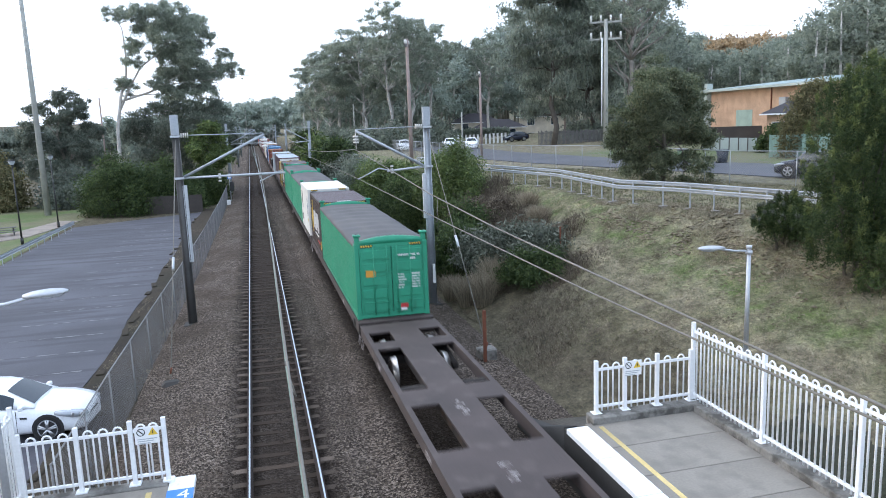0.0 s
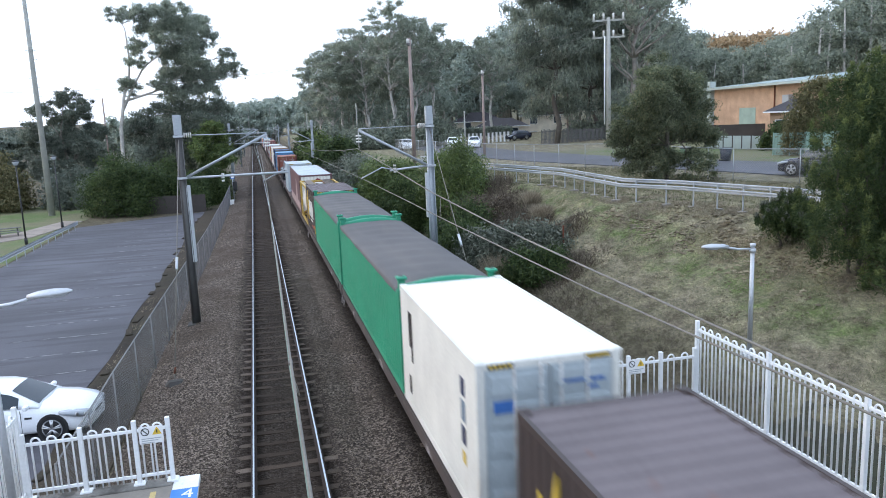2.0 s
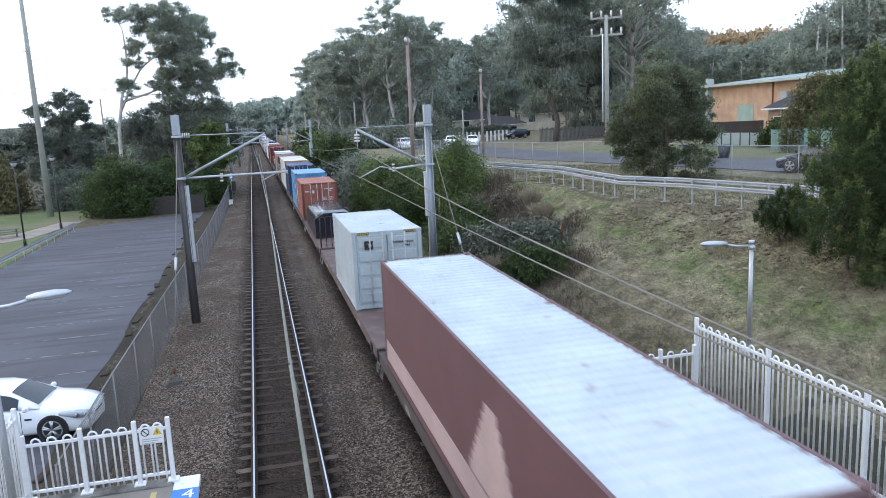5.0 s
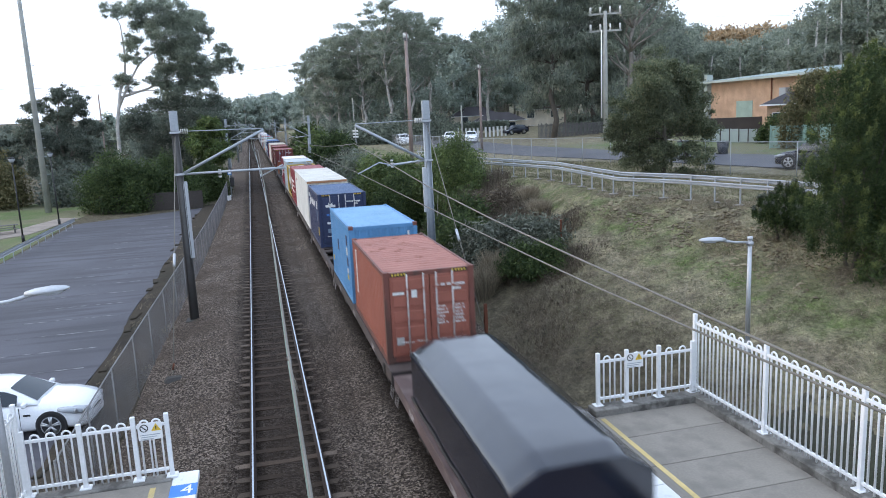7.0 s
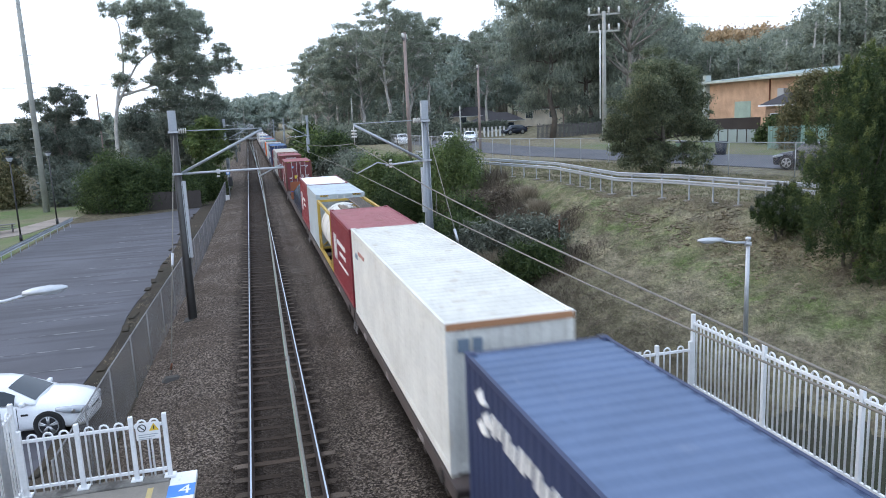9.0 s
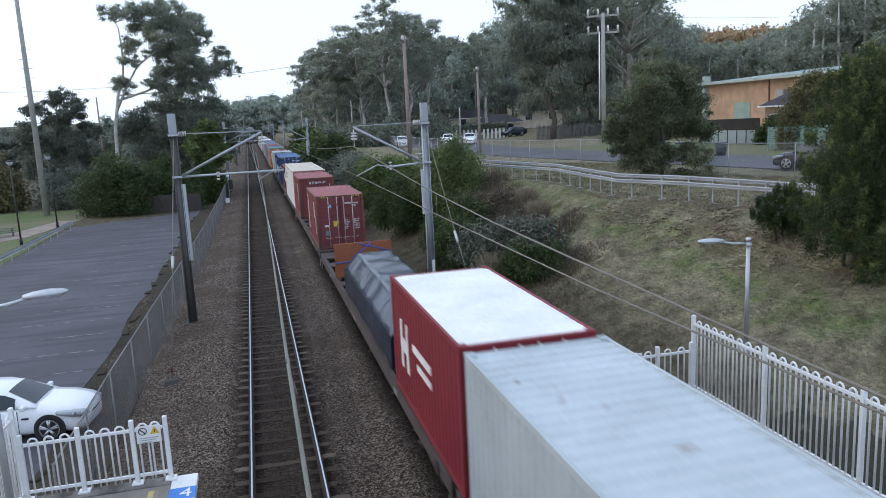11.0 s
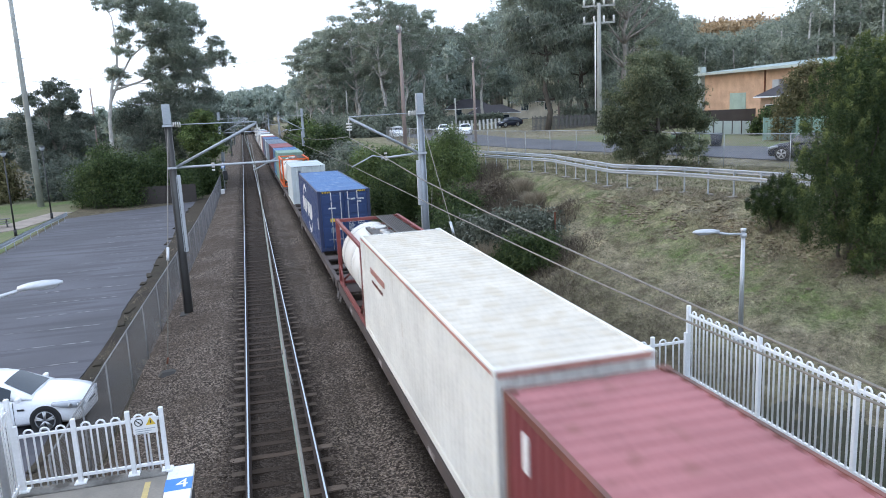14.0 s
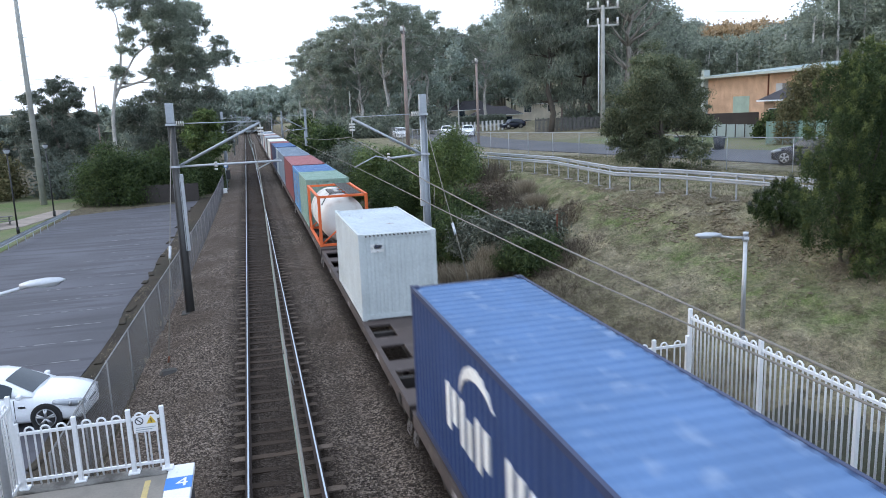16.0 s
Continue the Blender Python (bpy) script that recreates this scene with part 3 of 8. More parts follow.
def build_paving():
    edge = [(-4.9 + 0.12 * math.sin(k * 1.7) - 0.3 * ease(60, 25, 16 + 3 * k), 16 + 3 * k, -0.6) for k in range(20)]
    bm = plate(bmesh.new(), [(-15.4, 14, -0.6), (-4.9, 14, -0.6)] + edge + [(-4.5, 77.5, -0.6), (-15.1, 71, -0.6), (-15.5, 50, -0.6)], 0.05)
    tagged(part("car_park", bm, M["asphalt"]), "worn dark asphalt car park with faded bay lines", "car park", kind="structure")
    park = bpy.data.objects["car_park"]
    rng = random.Random(3)
    for k in range(19):
        y = 22.1 + 2.5 * k
        a, b = (-9.6, -5.7)
        bm = B(a, b, y - 0.05, y + 0.05, -0.6, -0.595)
        part("bay_line", bm, M["line"], park)
    for k in range(22):
        y = 19 + 2.5 * k + rng.uniform(-0.4, 0.4)
        bm = bmesh.new()
        box(bm, -0.09, 0.11, -0.6, 0.6, 0, 0.1, 0.03)
        if rng.random() < 0.35:
            continue
        bmesh.ops.scale(bm, vec=(rng.uniform(0.8, 1.6), rng.uniform(0.35, 0.9), 0.7), verts=bm.verts)
        o = part("litter_heap", bm, M["litter"], park)
        o.matrix_basis = pose(-5.05 + rng.uniform(-0.15, 0.15), y, -0.61, 0, 0, rng.uniform(-9, 9))
    ys = [5, 14, 22, 30, 36, 42, 48, 55, 62, 70, 80, 92, 105, 125, 150, 190, 230]
    bm = bmesh.new()
    vs = [[bm.verts.new((along(ROAD, y) + s, y, gz(along(ROAD, y) + s, y) + 0.06)) for s in (-4.2, 4.2)] for y in ys]
    for a, b in zip(vs, vs[1:]):
        bm.faces.new((a[0], a[1], b[1], b[0]))
    r = bmesh.ops.extrude_face_region(bm, geom=bm.faces[:])
    bmesh.ops.translate(bm, vec=(0, 0, -0.04), verts=[v for v in r["geom"] if isinstance(v, bmesh.types.BMVert)])
    bmesh.ops.recalc_face_normals(bm, faces=bm.faces)
    tagged(part("road", bm, M["road"]), "grey asphalt road along the top of the bank", "road", kind="structure")
    bm = plate(bmesh.new(), [(-5.3, 14, -0.612), (-3.45, 14, -0.5), (-3.3, 26, -0.5), (-2.75, 45, -0.5), (-2.45, 80, -0.5), (-4.9, 80, -0.612)], 0.02)
    tagged(part("verge_strip", bm, M["litter"]), "dark leaf litter strip along the boundary fence", "verge", kind="structure")
    bm = plate(bmesh.new(), [(-24, 60, -0.57), (-17.5, 66, -0.57), (-15.6, 76, -0.57), (-17.5, 77, -0.57), (-19.5, 70, -0.57), (-30, 62, -0.57)], 0.06)
    tagged(part("footpath", bm, M["path"]), "worn pinkish footpath across the reserve", "path", kind="structure")


build_paving()



def build_back_strip():
    """Dark strip of ground behind the platform fence."""
    ys, xs = [-6 + 1.25 * k for k in range(17)], [9.88, 10.4, 11.0, 11.7, 12.4]
    vs = []
    for y in ys:
        for x in xs:
            q = x + (0.7 * noise.noise((y * 0.6, 3.1, 7)) + 0.25 * math.sin(y * 1.9) if x == 12.4 else 0)
            vs.append((q, y, gz(q, y) + 0.03 + 0.05 * noise.noise((q, y, 7)) - (0.07 if x in (9.88, 12.4) or y == ys[-1] else 0)))
    fs = [(j * 5 + i, j * 5 + i + 1, (j + 1) * 5 + i + 1, (j + 1) * 5 + i) for j in range(16) for i in range(4)]
    tagged(raw("ground_strip", vs, fs, M["darkstrip"], smooth=True), "dark strip of ground behind the platform fence", "earth strip", kind="structure")


build_back_strip()


def turf_sheet(name, label, x0f, x1f, y0, y1, n, lift=0.02):
    """Mown grass laid over the ground between two lines."""
    ys = [y0 + (y1 - y0) * k / 24 for k in range(25)]
    vs = []
    for y in ys:
        for i in range(n + 1):
            x = x0f(y) + (x1f(y) - x0f(y)) * i / n
            vs.append((x, y, gz(x, y) + lift + 0.03 * noise.noise((x, y, 2)) * (0 < i < n)))
    w = n + 1
    fs = [(j * w + i, j * w + i + 1, (j + 1) * w + i + 1, (j + 1) * w + i) for j in range(24) for i in range(n)]
    tagged(raw(name, vs, fs, M["lawn"], smooth=True), label, "lawn", kind="structure")


turf_sheet("reserve_lawn", "mown green grass of the reserve beyond the car park", lambda y: -48, lambda y: -15.6, 40, 95, 16)
turf_sheet("verge_lawn", "green grass verge beyond the road", lambda y: along(ROAD, y) + 4.4, lambda y: along(ROAD, y) + 24, 24, 76, 12, 0.03)

# ---------------------------------------------------------------- platforms

PT = 1.05


def build_platform(name, x0, x1, wall_x, edge_x0, edge_x1, line_x, label):
    p = thing(name, label, "platform", kind="structure")
    end = 13.62 if wall_x > 0 else 13.97
    part("core", B(min(x0, x1) + 0.05, max(x0, x1) - 0.05, -6, 13.85, -0.6, PT - 0.09), M["platwall"], p, "soot-black platform wall")
    ys = [13.74 - 1.24 * k for k in range(16)]
    lo, hi = (edge_x1, x1) if wall_x > 0 else (x0, edge_x0)
    first = None
    for y in ys:
        if first is None:
            first = part("slab", B(lo, hi, -1.222, 0, -0.085, 0, 0.01), M["concrete"], p, at=(0, y, PT))
        else:
            same(first, "slab", p, pose(0, y, PT))
    first = None
    for k in range(14):
        if first is None:
            first = part("coping_stone", B(edge_x0, edge_x1, -1.48, 0, -0.11, 0.012, 0.012), M["coping"], p, "white-painted coping", at=(0, end, PT))
        else:
            same(first, "coping_stone", p, pose(0, end - 1.5 * k, PT))
    part("warning_line", B(line_x - 0.05, line_x + 0.05, -6, 13.5, PT, PT + 0.005), M["yellowline"], p, "faded yellow line")
    return p


plat_r = build_platform("platform_right", 6.5, 9.9, 1, 6.5, 6.98, 7.22, "concrete slab railway platform with white edge and yellow line")
plat_l = build_platform("platform_left", -5.6, -0.9, -1, -1.36, -0.9, -1.68, "concrete railway platform end with white edge")
for a in ((9.46, 9.82, -6, 13.6, "kerb"), (7.1, 9.82, 13.6, 13.98, "kerb")):
    part("kerb", B(a[0], a[1], a[2], a[3], PT - 0.1, PT + 0.15, 0.02), M["kerb"], plat_r, "raised weathered concrete kerb")
part("kerb", B(-4.0, -1.38, 13.66, 13.98, PT - 0.1, PT + 0.03, 0.015), M["kerb"], plat_l, "low concrete kerb")
bm = bmesh.new()
loft(bm, [[(6.55, y, -0.6), (6.85, y, -0.6), (6.85, y, z), (6.55, y, z)] for y, z in ((13.86, 0.98), (15.2, 0.45), (16.8, 0.05))])
part("ramp_wall", bm, M["platwall"], plat_r, "sloping black ramp wall")
bm = bmesh.new()
loft(bm, [[(6.85, y, -0.6), (8.9, y, -0.6), (8.9, y, z - 0.1), (6.85, y, z)] for y, z in ((13.86, 0.7), (15.2, 0.3), (16.8, -0.1))])
part("ramp_fill", bm, M["cess"], plat_r)
part("number_panel", B(-1.365, -0.895, 12.98, 13.43, PT + 0.013, PT + 0.017), M["signblue"], plat_l, "blue painted platform number panel")
writing("4", 0.45, M["signwhite"], plat_l, pose(-1.07, 13.2, PT + 0.019), "platform_number")

# ---------------------------------------------------------------- freight train
TX, DECK = 4.789, 1.07
TRAIN = []
rng = random.Random(11)


def paint(name, col, rough=0.55, rust=(0.17, 0.075, 0.045), amount=0.66, **k):
    return mat(name, col, rough, dark=0.82, light=1.12, big=0.9, fine=14, relief=0.1, dirt=rust, dirt_at=(amount, amount + 0.12), dirt_scale=2.2, stretch=(1, 1, 0.35), **k)


# most roof tones are paler than the sides of the same box
C = {
    "green": paint("green container paint", (0.022, 0.265, 0.15), rust=(0.02, 0.18, 0.105)),
    "tarp": mat("grey canvas roof", (0.095, 0.09, 0.09), 0.8, dark=0.75, light=1.15, big=0.6, dirt=(0.115, 0.105, 0.1), dirt_at=(0.45, 0.8), stretch=(1, 0.2, 1)),
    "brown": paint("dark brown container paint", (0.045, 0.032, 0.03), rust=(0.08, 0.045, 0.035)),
    "brownroof": paint("paler brown container roof", (0.15, 0.125, 0.13), 0.7),
    "white": paint("white container paint", (0.68, 0.67, 0.62), rust=(0.5, 0.44, 0.36)),
    "whiteroof": paint("white container roof", (0.78, 0.79, 0.79), rust=(0.55, 0.53, 0.48), amount=0.7),
    "creamroof": paint("dull cream container roof", (0.66, 0.64, 0.58), 0.7, rust=(0.5, 0.45, 0.38), amount=0.6),
    "stencil": mat("worn white stencil paint", (0.34, 0.31, 0.3), 0.8, dirt=(0.1, 0.08, 0.075), dirt_at=(0.42, 0.58), dirt_scale=9),
    "rustedge": paint("rust-stained frame paint", (0.16, 0.055, 0.04), rust=(0.08, 0.04, 0.03), amount=0.5),
    "dirtyroof": paint("grimy cream container roof", (0.62, 0.57, 0.49), 0.75, rust=(0.54, 0.48, 0.39), amount=0.5),
    "orange": paint("faded orange container paint", (0.3, 0.098, 0.066), rust=(0.19, 0.07, 0.052), amount=0.6),
    "orangeroof": paint("paler salmon container roof", (0.4, 0.19, 0.155), 0.75, rust=(0.25, 0.1, 0.075), amount=0.56),
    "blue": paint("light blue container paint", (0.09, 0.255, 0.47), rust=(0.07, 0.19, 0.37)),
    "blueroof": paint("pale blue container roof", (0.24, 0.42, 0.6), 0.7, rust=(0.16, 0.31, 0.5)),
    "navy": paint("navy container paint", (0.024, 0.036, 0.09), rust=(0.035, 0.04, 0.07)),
    "navyroof": paint("paler navy container roof", (0.115, 0.165, 0.27), 0.7, rust=(0.17, 0.21, 0.3)),
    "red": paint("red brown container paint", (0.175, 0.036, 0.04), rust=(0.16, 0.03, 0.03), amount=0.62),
    "redroof": paint("paler red container roof", (0.36, 0.145, 0.15), 0.75, rust=(0.26, 0.11, 0.1), amount=0.58),
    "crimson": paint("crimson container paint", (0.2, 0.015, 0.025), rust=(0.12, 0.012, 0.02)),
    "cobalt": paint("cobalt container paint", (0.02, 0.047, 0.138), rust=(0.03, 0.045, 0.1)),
    "cobaltroof": paint("paler cobalt container roof", (0.1, 0.19, 0.36), 0.7, rust=(0.2, 0.28, 0.42), amount=0.58),
    "grey": paint("pale grey container paint", (0.4, 0.45, 0.47), rust=(0.33, 0.36, 0.36)),
    "palegrey": paint("pale grey-white container paint", (0.52, 0.56, 0.56), rust=(0.42, 0.42, 0.39), amount=0.68),
    "greyroof": paint("pale grey container roof", (0.5, 0.55, 0.58), 0.7),
    "maroon": paint("maroon curtain side", (0.12, 0.06, 0.065), rust=(0.09, 0.05, 0.05)),
    "pink": paint("dusty pink lower curtain", (0.4, 0.3, 0.29), rust=(0.25, 0.18, 0.17)),
    "sage": paint("sage green container paint", (0.22, 0.33, 0.27), rust=(0.2, 0.19, 0.15)),
    "steelblue": paint("grey blue container paint", (0.16, 0.21, 0.27), rust=(0.17, 0.16, 0.15)),
    "yellow": paint("mustard tank frame paint", (0.42, 0.28, 0.045), rust=(0.22, 0.15, 0.06), amount=0.6),
    "redframe": paint("dull red tank frame paint", (0.2, 0.04, 0.036), rust=(0.12, 0.045, 0.035), amount=0.55),
    "orangeframe": paint("bright orange tank frame paint", (0.72, 0.14, 0.035), rust=(0.5, 0.1, 0.04)),
    "tank": mat("white tank cladding", (0.68, 0.67, 0.63), 0.4, dark=0.88, light=1.06, dirt=(0.4, 0.36, 0.31), dirt_at=(0.56, 0.78), dirt_scale=1.6),
    "walktan": mat("dusty tan grating", (0.16, 0.125, 0.095), 0.8, dirt=(0.09, 0.07, 0.055)),
    "walk": mat("dark grating walkway", (0.07, 0.066, 0.064), 0.7),
    "deck": mat("brown dusty wagon deck", (0.058, 0.043, 0.04), 0.75, dark=0.65, light=1.3, dirt=(0.1, 0.08, 0.072), dirt_at=(0.56, 0.78)),
    "deckpink": mat("faded red wagon deck", (0.1, 0.066, 0.063), 0.8, dark=0.6, light=1.3, dirt=(0.14, 0.105, 0.1), dirt_at=(0.5, 0.7)),
    "under": mat("grimy bogie steel", (0.04, 0.034, 0.031), 0.85, 0.2, dirt=(0.09, 0.062, 0.045)),
    "wheel": mat("worn wheel tread", (0.45, 0.43, 0.41), 0.35, 0.9),
    "sheet": mat("black load tarpaulin", (0.008, 0.011, 0.02), 0.16, dark=0.7, light=1.4, big=1.1, fine=5, relief=0.25),
    "sheetblue": mat("black-blue plastic load cover", (0.013, 0.022, 0.045), 0.24, dark=0.5, light=1.7, big=0.8, fine=4, relief=0.5),
    "rustboard": mat("rust orange bulkhead", (0.3, 0.1, 0.045), 0.85, dirt=(0.2, 0.075, 0.04)),
    "strap": mat("blue load strap", (0.06, 0.1, 0.42), 0.6),
    "mark": mat("white stencil paint", (0.72, 0.72, 0.7), 0.6, dirt=(0.4, 0.38, 0.36), dirt_at=(0.6, 0.7), dirt_scale=9),
    "markyel": mat("yellow stencil paint", (0.65, 0.45, 0.06), 0.6),
    "amber": mat("amber placard", (0.62, 0.3, 0.04), 0.6),
    "markred": mat("red stencil paint", (0.45, 0.03, 0.03), 0.6),
    "markblue": mat("blue stencil paint", (0.05, 0.16, 0.45), 0.6),
    "bar": mat("locking bar steel", (0.55, 0.54, 0.52), 0.5, 0.3, dirt=(0.3, 0.25, 0.22), dirt_at=(0.55, 0.7), dirt_scale=6),
}
for key in ("sheet", "sheetblue"):       # wet-looking plastic
    gloss = C[key].node_tree.nodes["Principled BSDF"]
    gloss.inputs["Specular IOR Level"].default_value = 0.65
    gloss.inputs["Coat Weight"].default_value, gloss.inputs["Coat Roughness"].default_value = (0.35, 0.12) if key == "sheet" else (0.0, 0.16)
W2 = 1.219


def bar_mark(parent, face, items, L=6.058):
    """Painted bars: on the near end face ('end': x, z), on the left side ('side': y, z), or on the roof."""
    for a0, a1, b0, b1, m in items:
        if face == "end":
            bm = B(a0, a1, -0.046, -0.034, b0, b1)
        elif face == "side":
            bm = B(-W2 - 0.006, -W2 + 0.03, a0, a1, b0, b1)
        else:
            bm = B(a0, a1, b0, b1, face, face + 0.006)
        part("marking", bm, C[m], parent)


def ribbed(L, depth, pitch, phase=0.0):
    """Trapezoid rib line: distance along and offset."""
    n = max(2, round(L / pitch))
    p = L / n
    pts = [(0, 0)]
    for i in range(n):
        a = i * p
        pts += [(a + 0.30 * p, 0), (a + 0.45 * p, depth), (a + 0.80 * p, depth), (a + 0.95 * p, 0)]
    return pts + [(L, 0)]


def ribs(profile, place):
    """A sheet of ribs; place(d, o) gives the two border points of each rib line."""
    bm = bmesh.new()
    vs = [[bm.verts.new(q) for q in place(d, o)] for d, o in profile]
    for a, b in zip(vs, vs[1:]):
        bm.faces.new((a[0], b[0], b[1], a[1]))
    return bm


PANEL = {}


def side_sheet(L, H, flat):
    return ribs(ribbed(L - 0.3, 0.0 if flat else 0.034, 0.28), lambda d, o: ((o, 0.15 + d, 0.16), (o, 0.15 + d, H - 0.1)))


def container(name, label, s, L, H, side, roof, door=True, flat=False, rail=None, castings=True, end=None, group="containers on the train"):
    """A freight container whose near lower end stands s metres along the train."""
    t = thing(name, label, "container", (TX, s, DECK), group=group)
    rail = rail or side
    end = end or side
    part("floor", B(-W2 + 0.02, W2 - 0.02, 0.05, L - 0.05, 0.03, 0.16), C["under"], t)
    for x in (-W2, W2):
        sgn = 1 if x < 0 else -1
        bm = side_sheet(L, H, flat)
        bmesh.ops.scale(bm, vec=(sgn, 1, 1), verts=bm.verts)
        bmesh.ops.translate(bm, vec=(x + sgn * 0.012, 0, 0), verts=bm.verts)
        part("side_panel", bm, C[side], t)
        xa, xb = sorted((x, x + sgn * 0.06))
        part("top_rail", B(xa, xb, 0.1, L - 0.1, H - 0.11, H - 0.012), C[rail], t)
        part("bottom_rail", B(xa, xb, 0.1, L - 0.1, 0.02, 0.17), C[rail], t)
        for y in (0, L - 0.15):
            xa, xb = sorted((x, x + sgn * 0.15))
            part("corner_post", B(xa, xb, y, y + 0.15, 0.1, H - 0.1, 0.012), C[rail], t)
            for z in (0, H - 0.11):
                xa, xb = sorted((x - sgn * 0.004, x + sgn * 0.162))
                part("corner_casting", B(xa, xb, y - 0.005, y + 0.157, z, z + 0.118, 0.012), C[rail], t)
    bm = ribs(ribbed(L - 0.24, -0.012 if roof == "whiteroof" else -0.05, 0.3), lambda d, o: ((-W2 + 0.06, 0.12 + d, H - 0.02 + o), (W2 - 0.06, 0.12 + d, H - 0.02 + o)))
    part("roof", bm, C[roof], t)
    for y in (0.01, L - 0.11):
        part("header", B(-W2 + 0.14, W2 - 0.14, y, y + 0.1, H - 0.13, H - 0.015), C[rail], t)
        part("sill", B(-W2 + 0.14, W2 - 0.14, y, y + 0.1, 0.03, 0.17), C[rail], t)
    far = ribs(ribbed(2 * W2 - 0.3, -0.03, 0.28), lambda d, o: ((-W2 + 0.15 + d, L - 0.03 + o, 0.16), (-W2 + 0.15 + d, L - 0.03 + o, H - 0.12)))
    part("end_wall", far, C[end], t)
    if door:
        for sx in (-1, 1):
            x0, x1 = sorted((sx * 0.012, sx * (W2 - 0.16)))
            d = part("door", B(x0, x1, 0.005, 0.045, 0.18, H - 0.14, 0.008), C[end], t)
            dz = (H - 0.34) / 5
            for k in range(5):
                z = 0.22 + dz * k + 0.03
                part("door_panel", B(x0 + 0.06, x1 - 0.06, -0.026, 0.0045, z, z + dz - 0.12, 0.02), C[end], d)
            for x in (sx * 0.17, sx * 0.61):
                part("locking_bar", T([(x, -0.045, 0.1), (x, -0.045, H - 0.07)], 0.02, 6), C["green" if end == "green" else "bar"], d)
                part("handle", T([(x - sx * 0.12, -0.066, 0.55), (x + sx * 0.22, -0.066, 0.57)], 0.016, 5), C["green" if end == "green" else "bar"], d)
                for z in (0.32, 1.15, H - 0.5):
                    part("bar_bracket", B(x - 0.05, x + 0.05, -0.062, 0.0, z, z + 0.07), C["green" if end == "green" else end], d)
    else:
        near = ribs(ribbed(2 * W2 - 0.3, 0.03, 0.24), lambda d, o: ((-W2 + 0.15 + d, 0.03 + o, 0.16), (-W2 + 0.15 + d, 0.03 + o, H - 0.12)))
        part("end_wall", near, C[end], t)
    TRAIN.append(t)
    return t


def text_rows(parent, rows, m, r):
    """Rows of small unreadable stencil marks on the near end: x, z, width, height."""
    for x, z, w, h in rows:
        bm = bmesh.new()
        a = x
        while a < x + w - 0.02:
            k = min(r.uniform(0.03, 0.05), x + w - a)
            box(bm, a, a + k, -0.047, -0.043, z, z + h)
            a += k + (0.018 if r.random() < 0.85 else 0.06)
        part("marking", bm, C[m], parent)


def code_marks(t, H, side="mark"):
    """The stencilled identity, weights and placards of a door end."""
    r = random.Random(int(H * 1000))
    rows = [(0.2, H - 0.46, 0.36, 0.07), (0.64, H - 0.47, 0.3, 0.07), (0.62, H - 0.59, 0.2, 0.07)]
    for k in range(6):
        rows += [(0.2, 1.42 - 0.09 * k, 0.14 + 0.16 * r.random(), 0.045), (0.66, 1.42 - 0.09 * k, 0.26, 0.045)]
    text_rows(t, rows, side, r)
    for x0 in (-1.0, 0.62):
        for k in range(5):
            bm = bmesh.new()
            box(bm, x0 + 0.08 * k, x0 + 0.08 * k + 0.045, -0.006, 0.012, H - 0.1, H - 0.04)
            part("hazard_stripe", bm, C["markyel"], t)
        part("hazard_panel", B(x0 - 0.02, x0 + 0.4, -0.003, 0.011, H - 0.115, H - 0.03), C["under"], t)


def side_shape(parent, pts, m):
    """A painted shape on the left side, outline (y, z)."""
    bm = bmesh.new()
    loft(bm, [[(x, y, z) for y, z in pts] for x in (-W2 - 0.008, -W2 + 0.03)])
    for f in bm.faces:
        f.smooth = False
    bmesh.ops.recalc_face_normals(bm, faces=bm.faces)
    part("marking", bm, C[m], parent)


def word_shapes(parent, y0, y1, z0, z1, n, m, slant=0.0):
    """A lettered brand as plain upright strokes in its colour, running back from y1 to y0."""
    w = (y1 - y0) / n
    for k in range(n):
        a = y1 - w * k
        for j, (f0, f1, lo, hi) in enumerate(((0.06, 0.34, 0.0, 1.0), (0.52, 0.8, 0.0 if k % 2 else 0.25, 0.75 if k % 2 else 1.0))):
            zl, zh = z0 + (z1 - z0) * lo, z0 + (z1 - z0) * hi
            side_shape(parent, [(a - w * f0, zl), (a - w * f1, zl), (a - w * f1 - slant, zh), (a - w * f0 - slant, zh)], m)


def side_arc(parent, y, z, ry, rz, a0, a1, w, m):
    """A painted swoosh on the left side."""
    ring = [(y + (ry + w * math.sin(math.pi * k / 14)) * math.cos(radians(a0 + (a1 - a0) * k / 14)), z + (rz + w * math.sin(math.pi * k / 14)) * math.sin(radians(a0 + (a1 - a0) * k / 14))) for k in range(15)]
    back = [(y + ry * math.cos(radians(a0 + (a1 - a0) * k / 14)), z + rz * math.sin(radians(a0 + (a1 - a0) * k / 14))) for k in range(13, 0, -1)]
    side_shape(parent, ring + back, m)


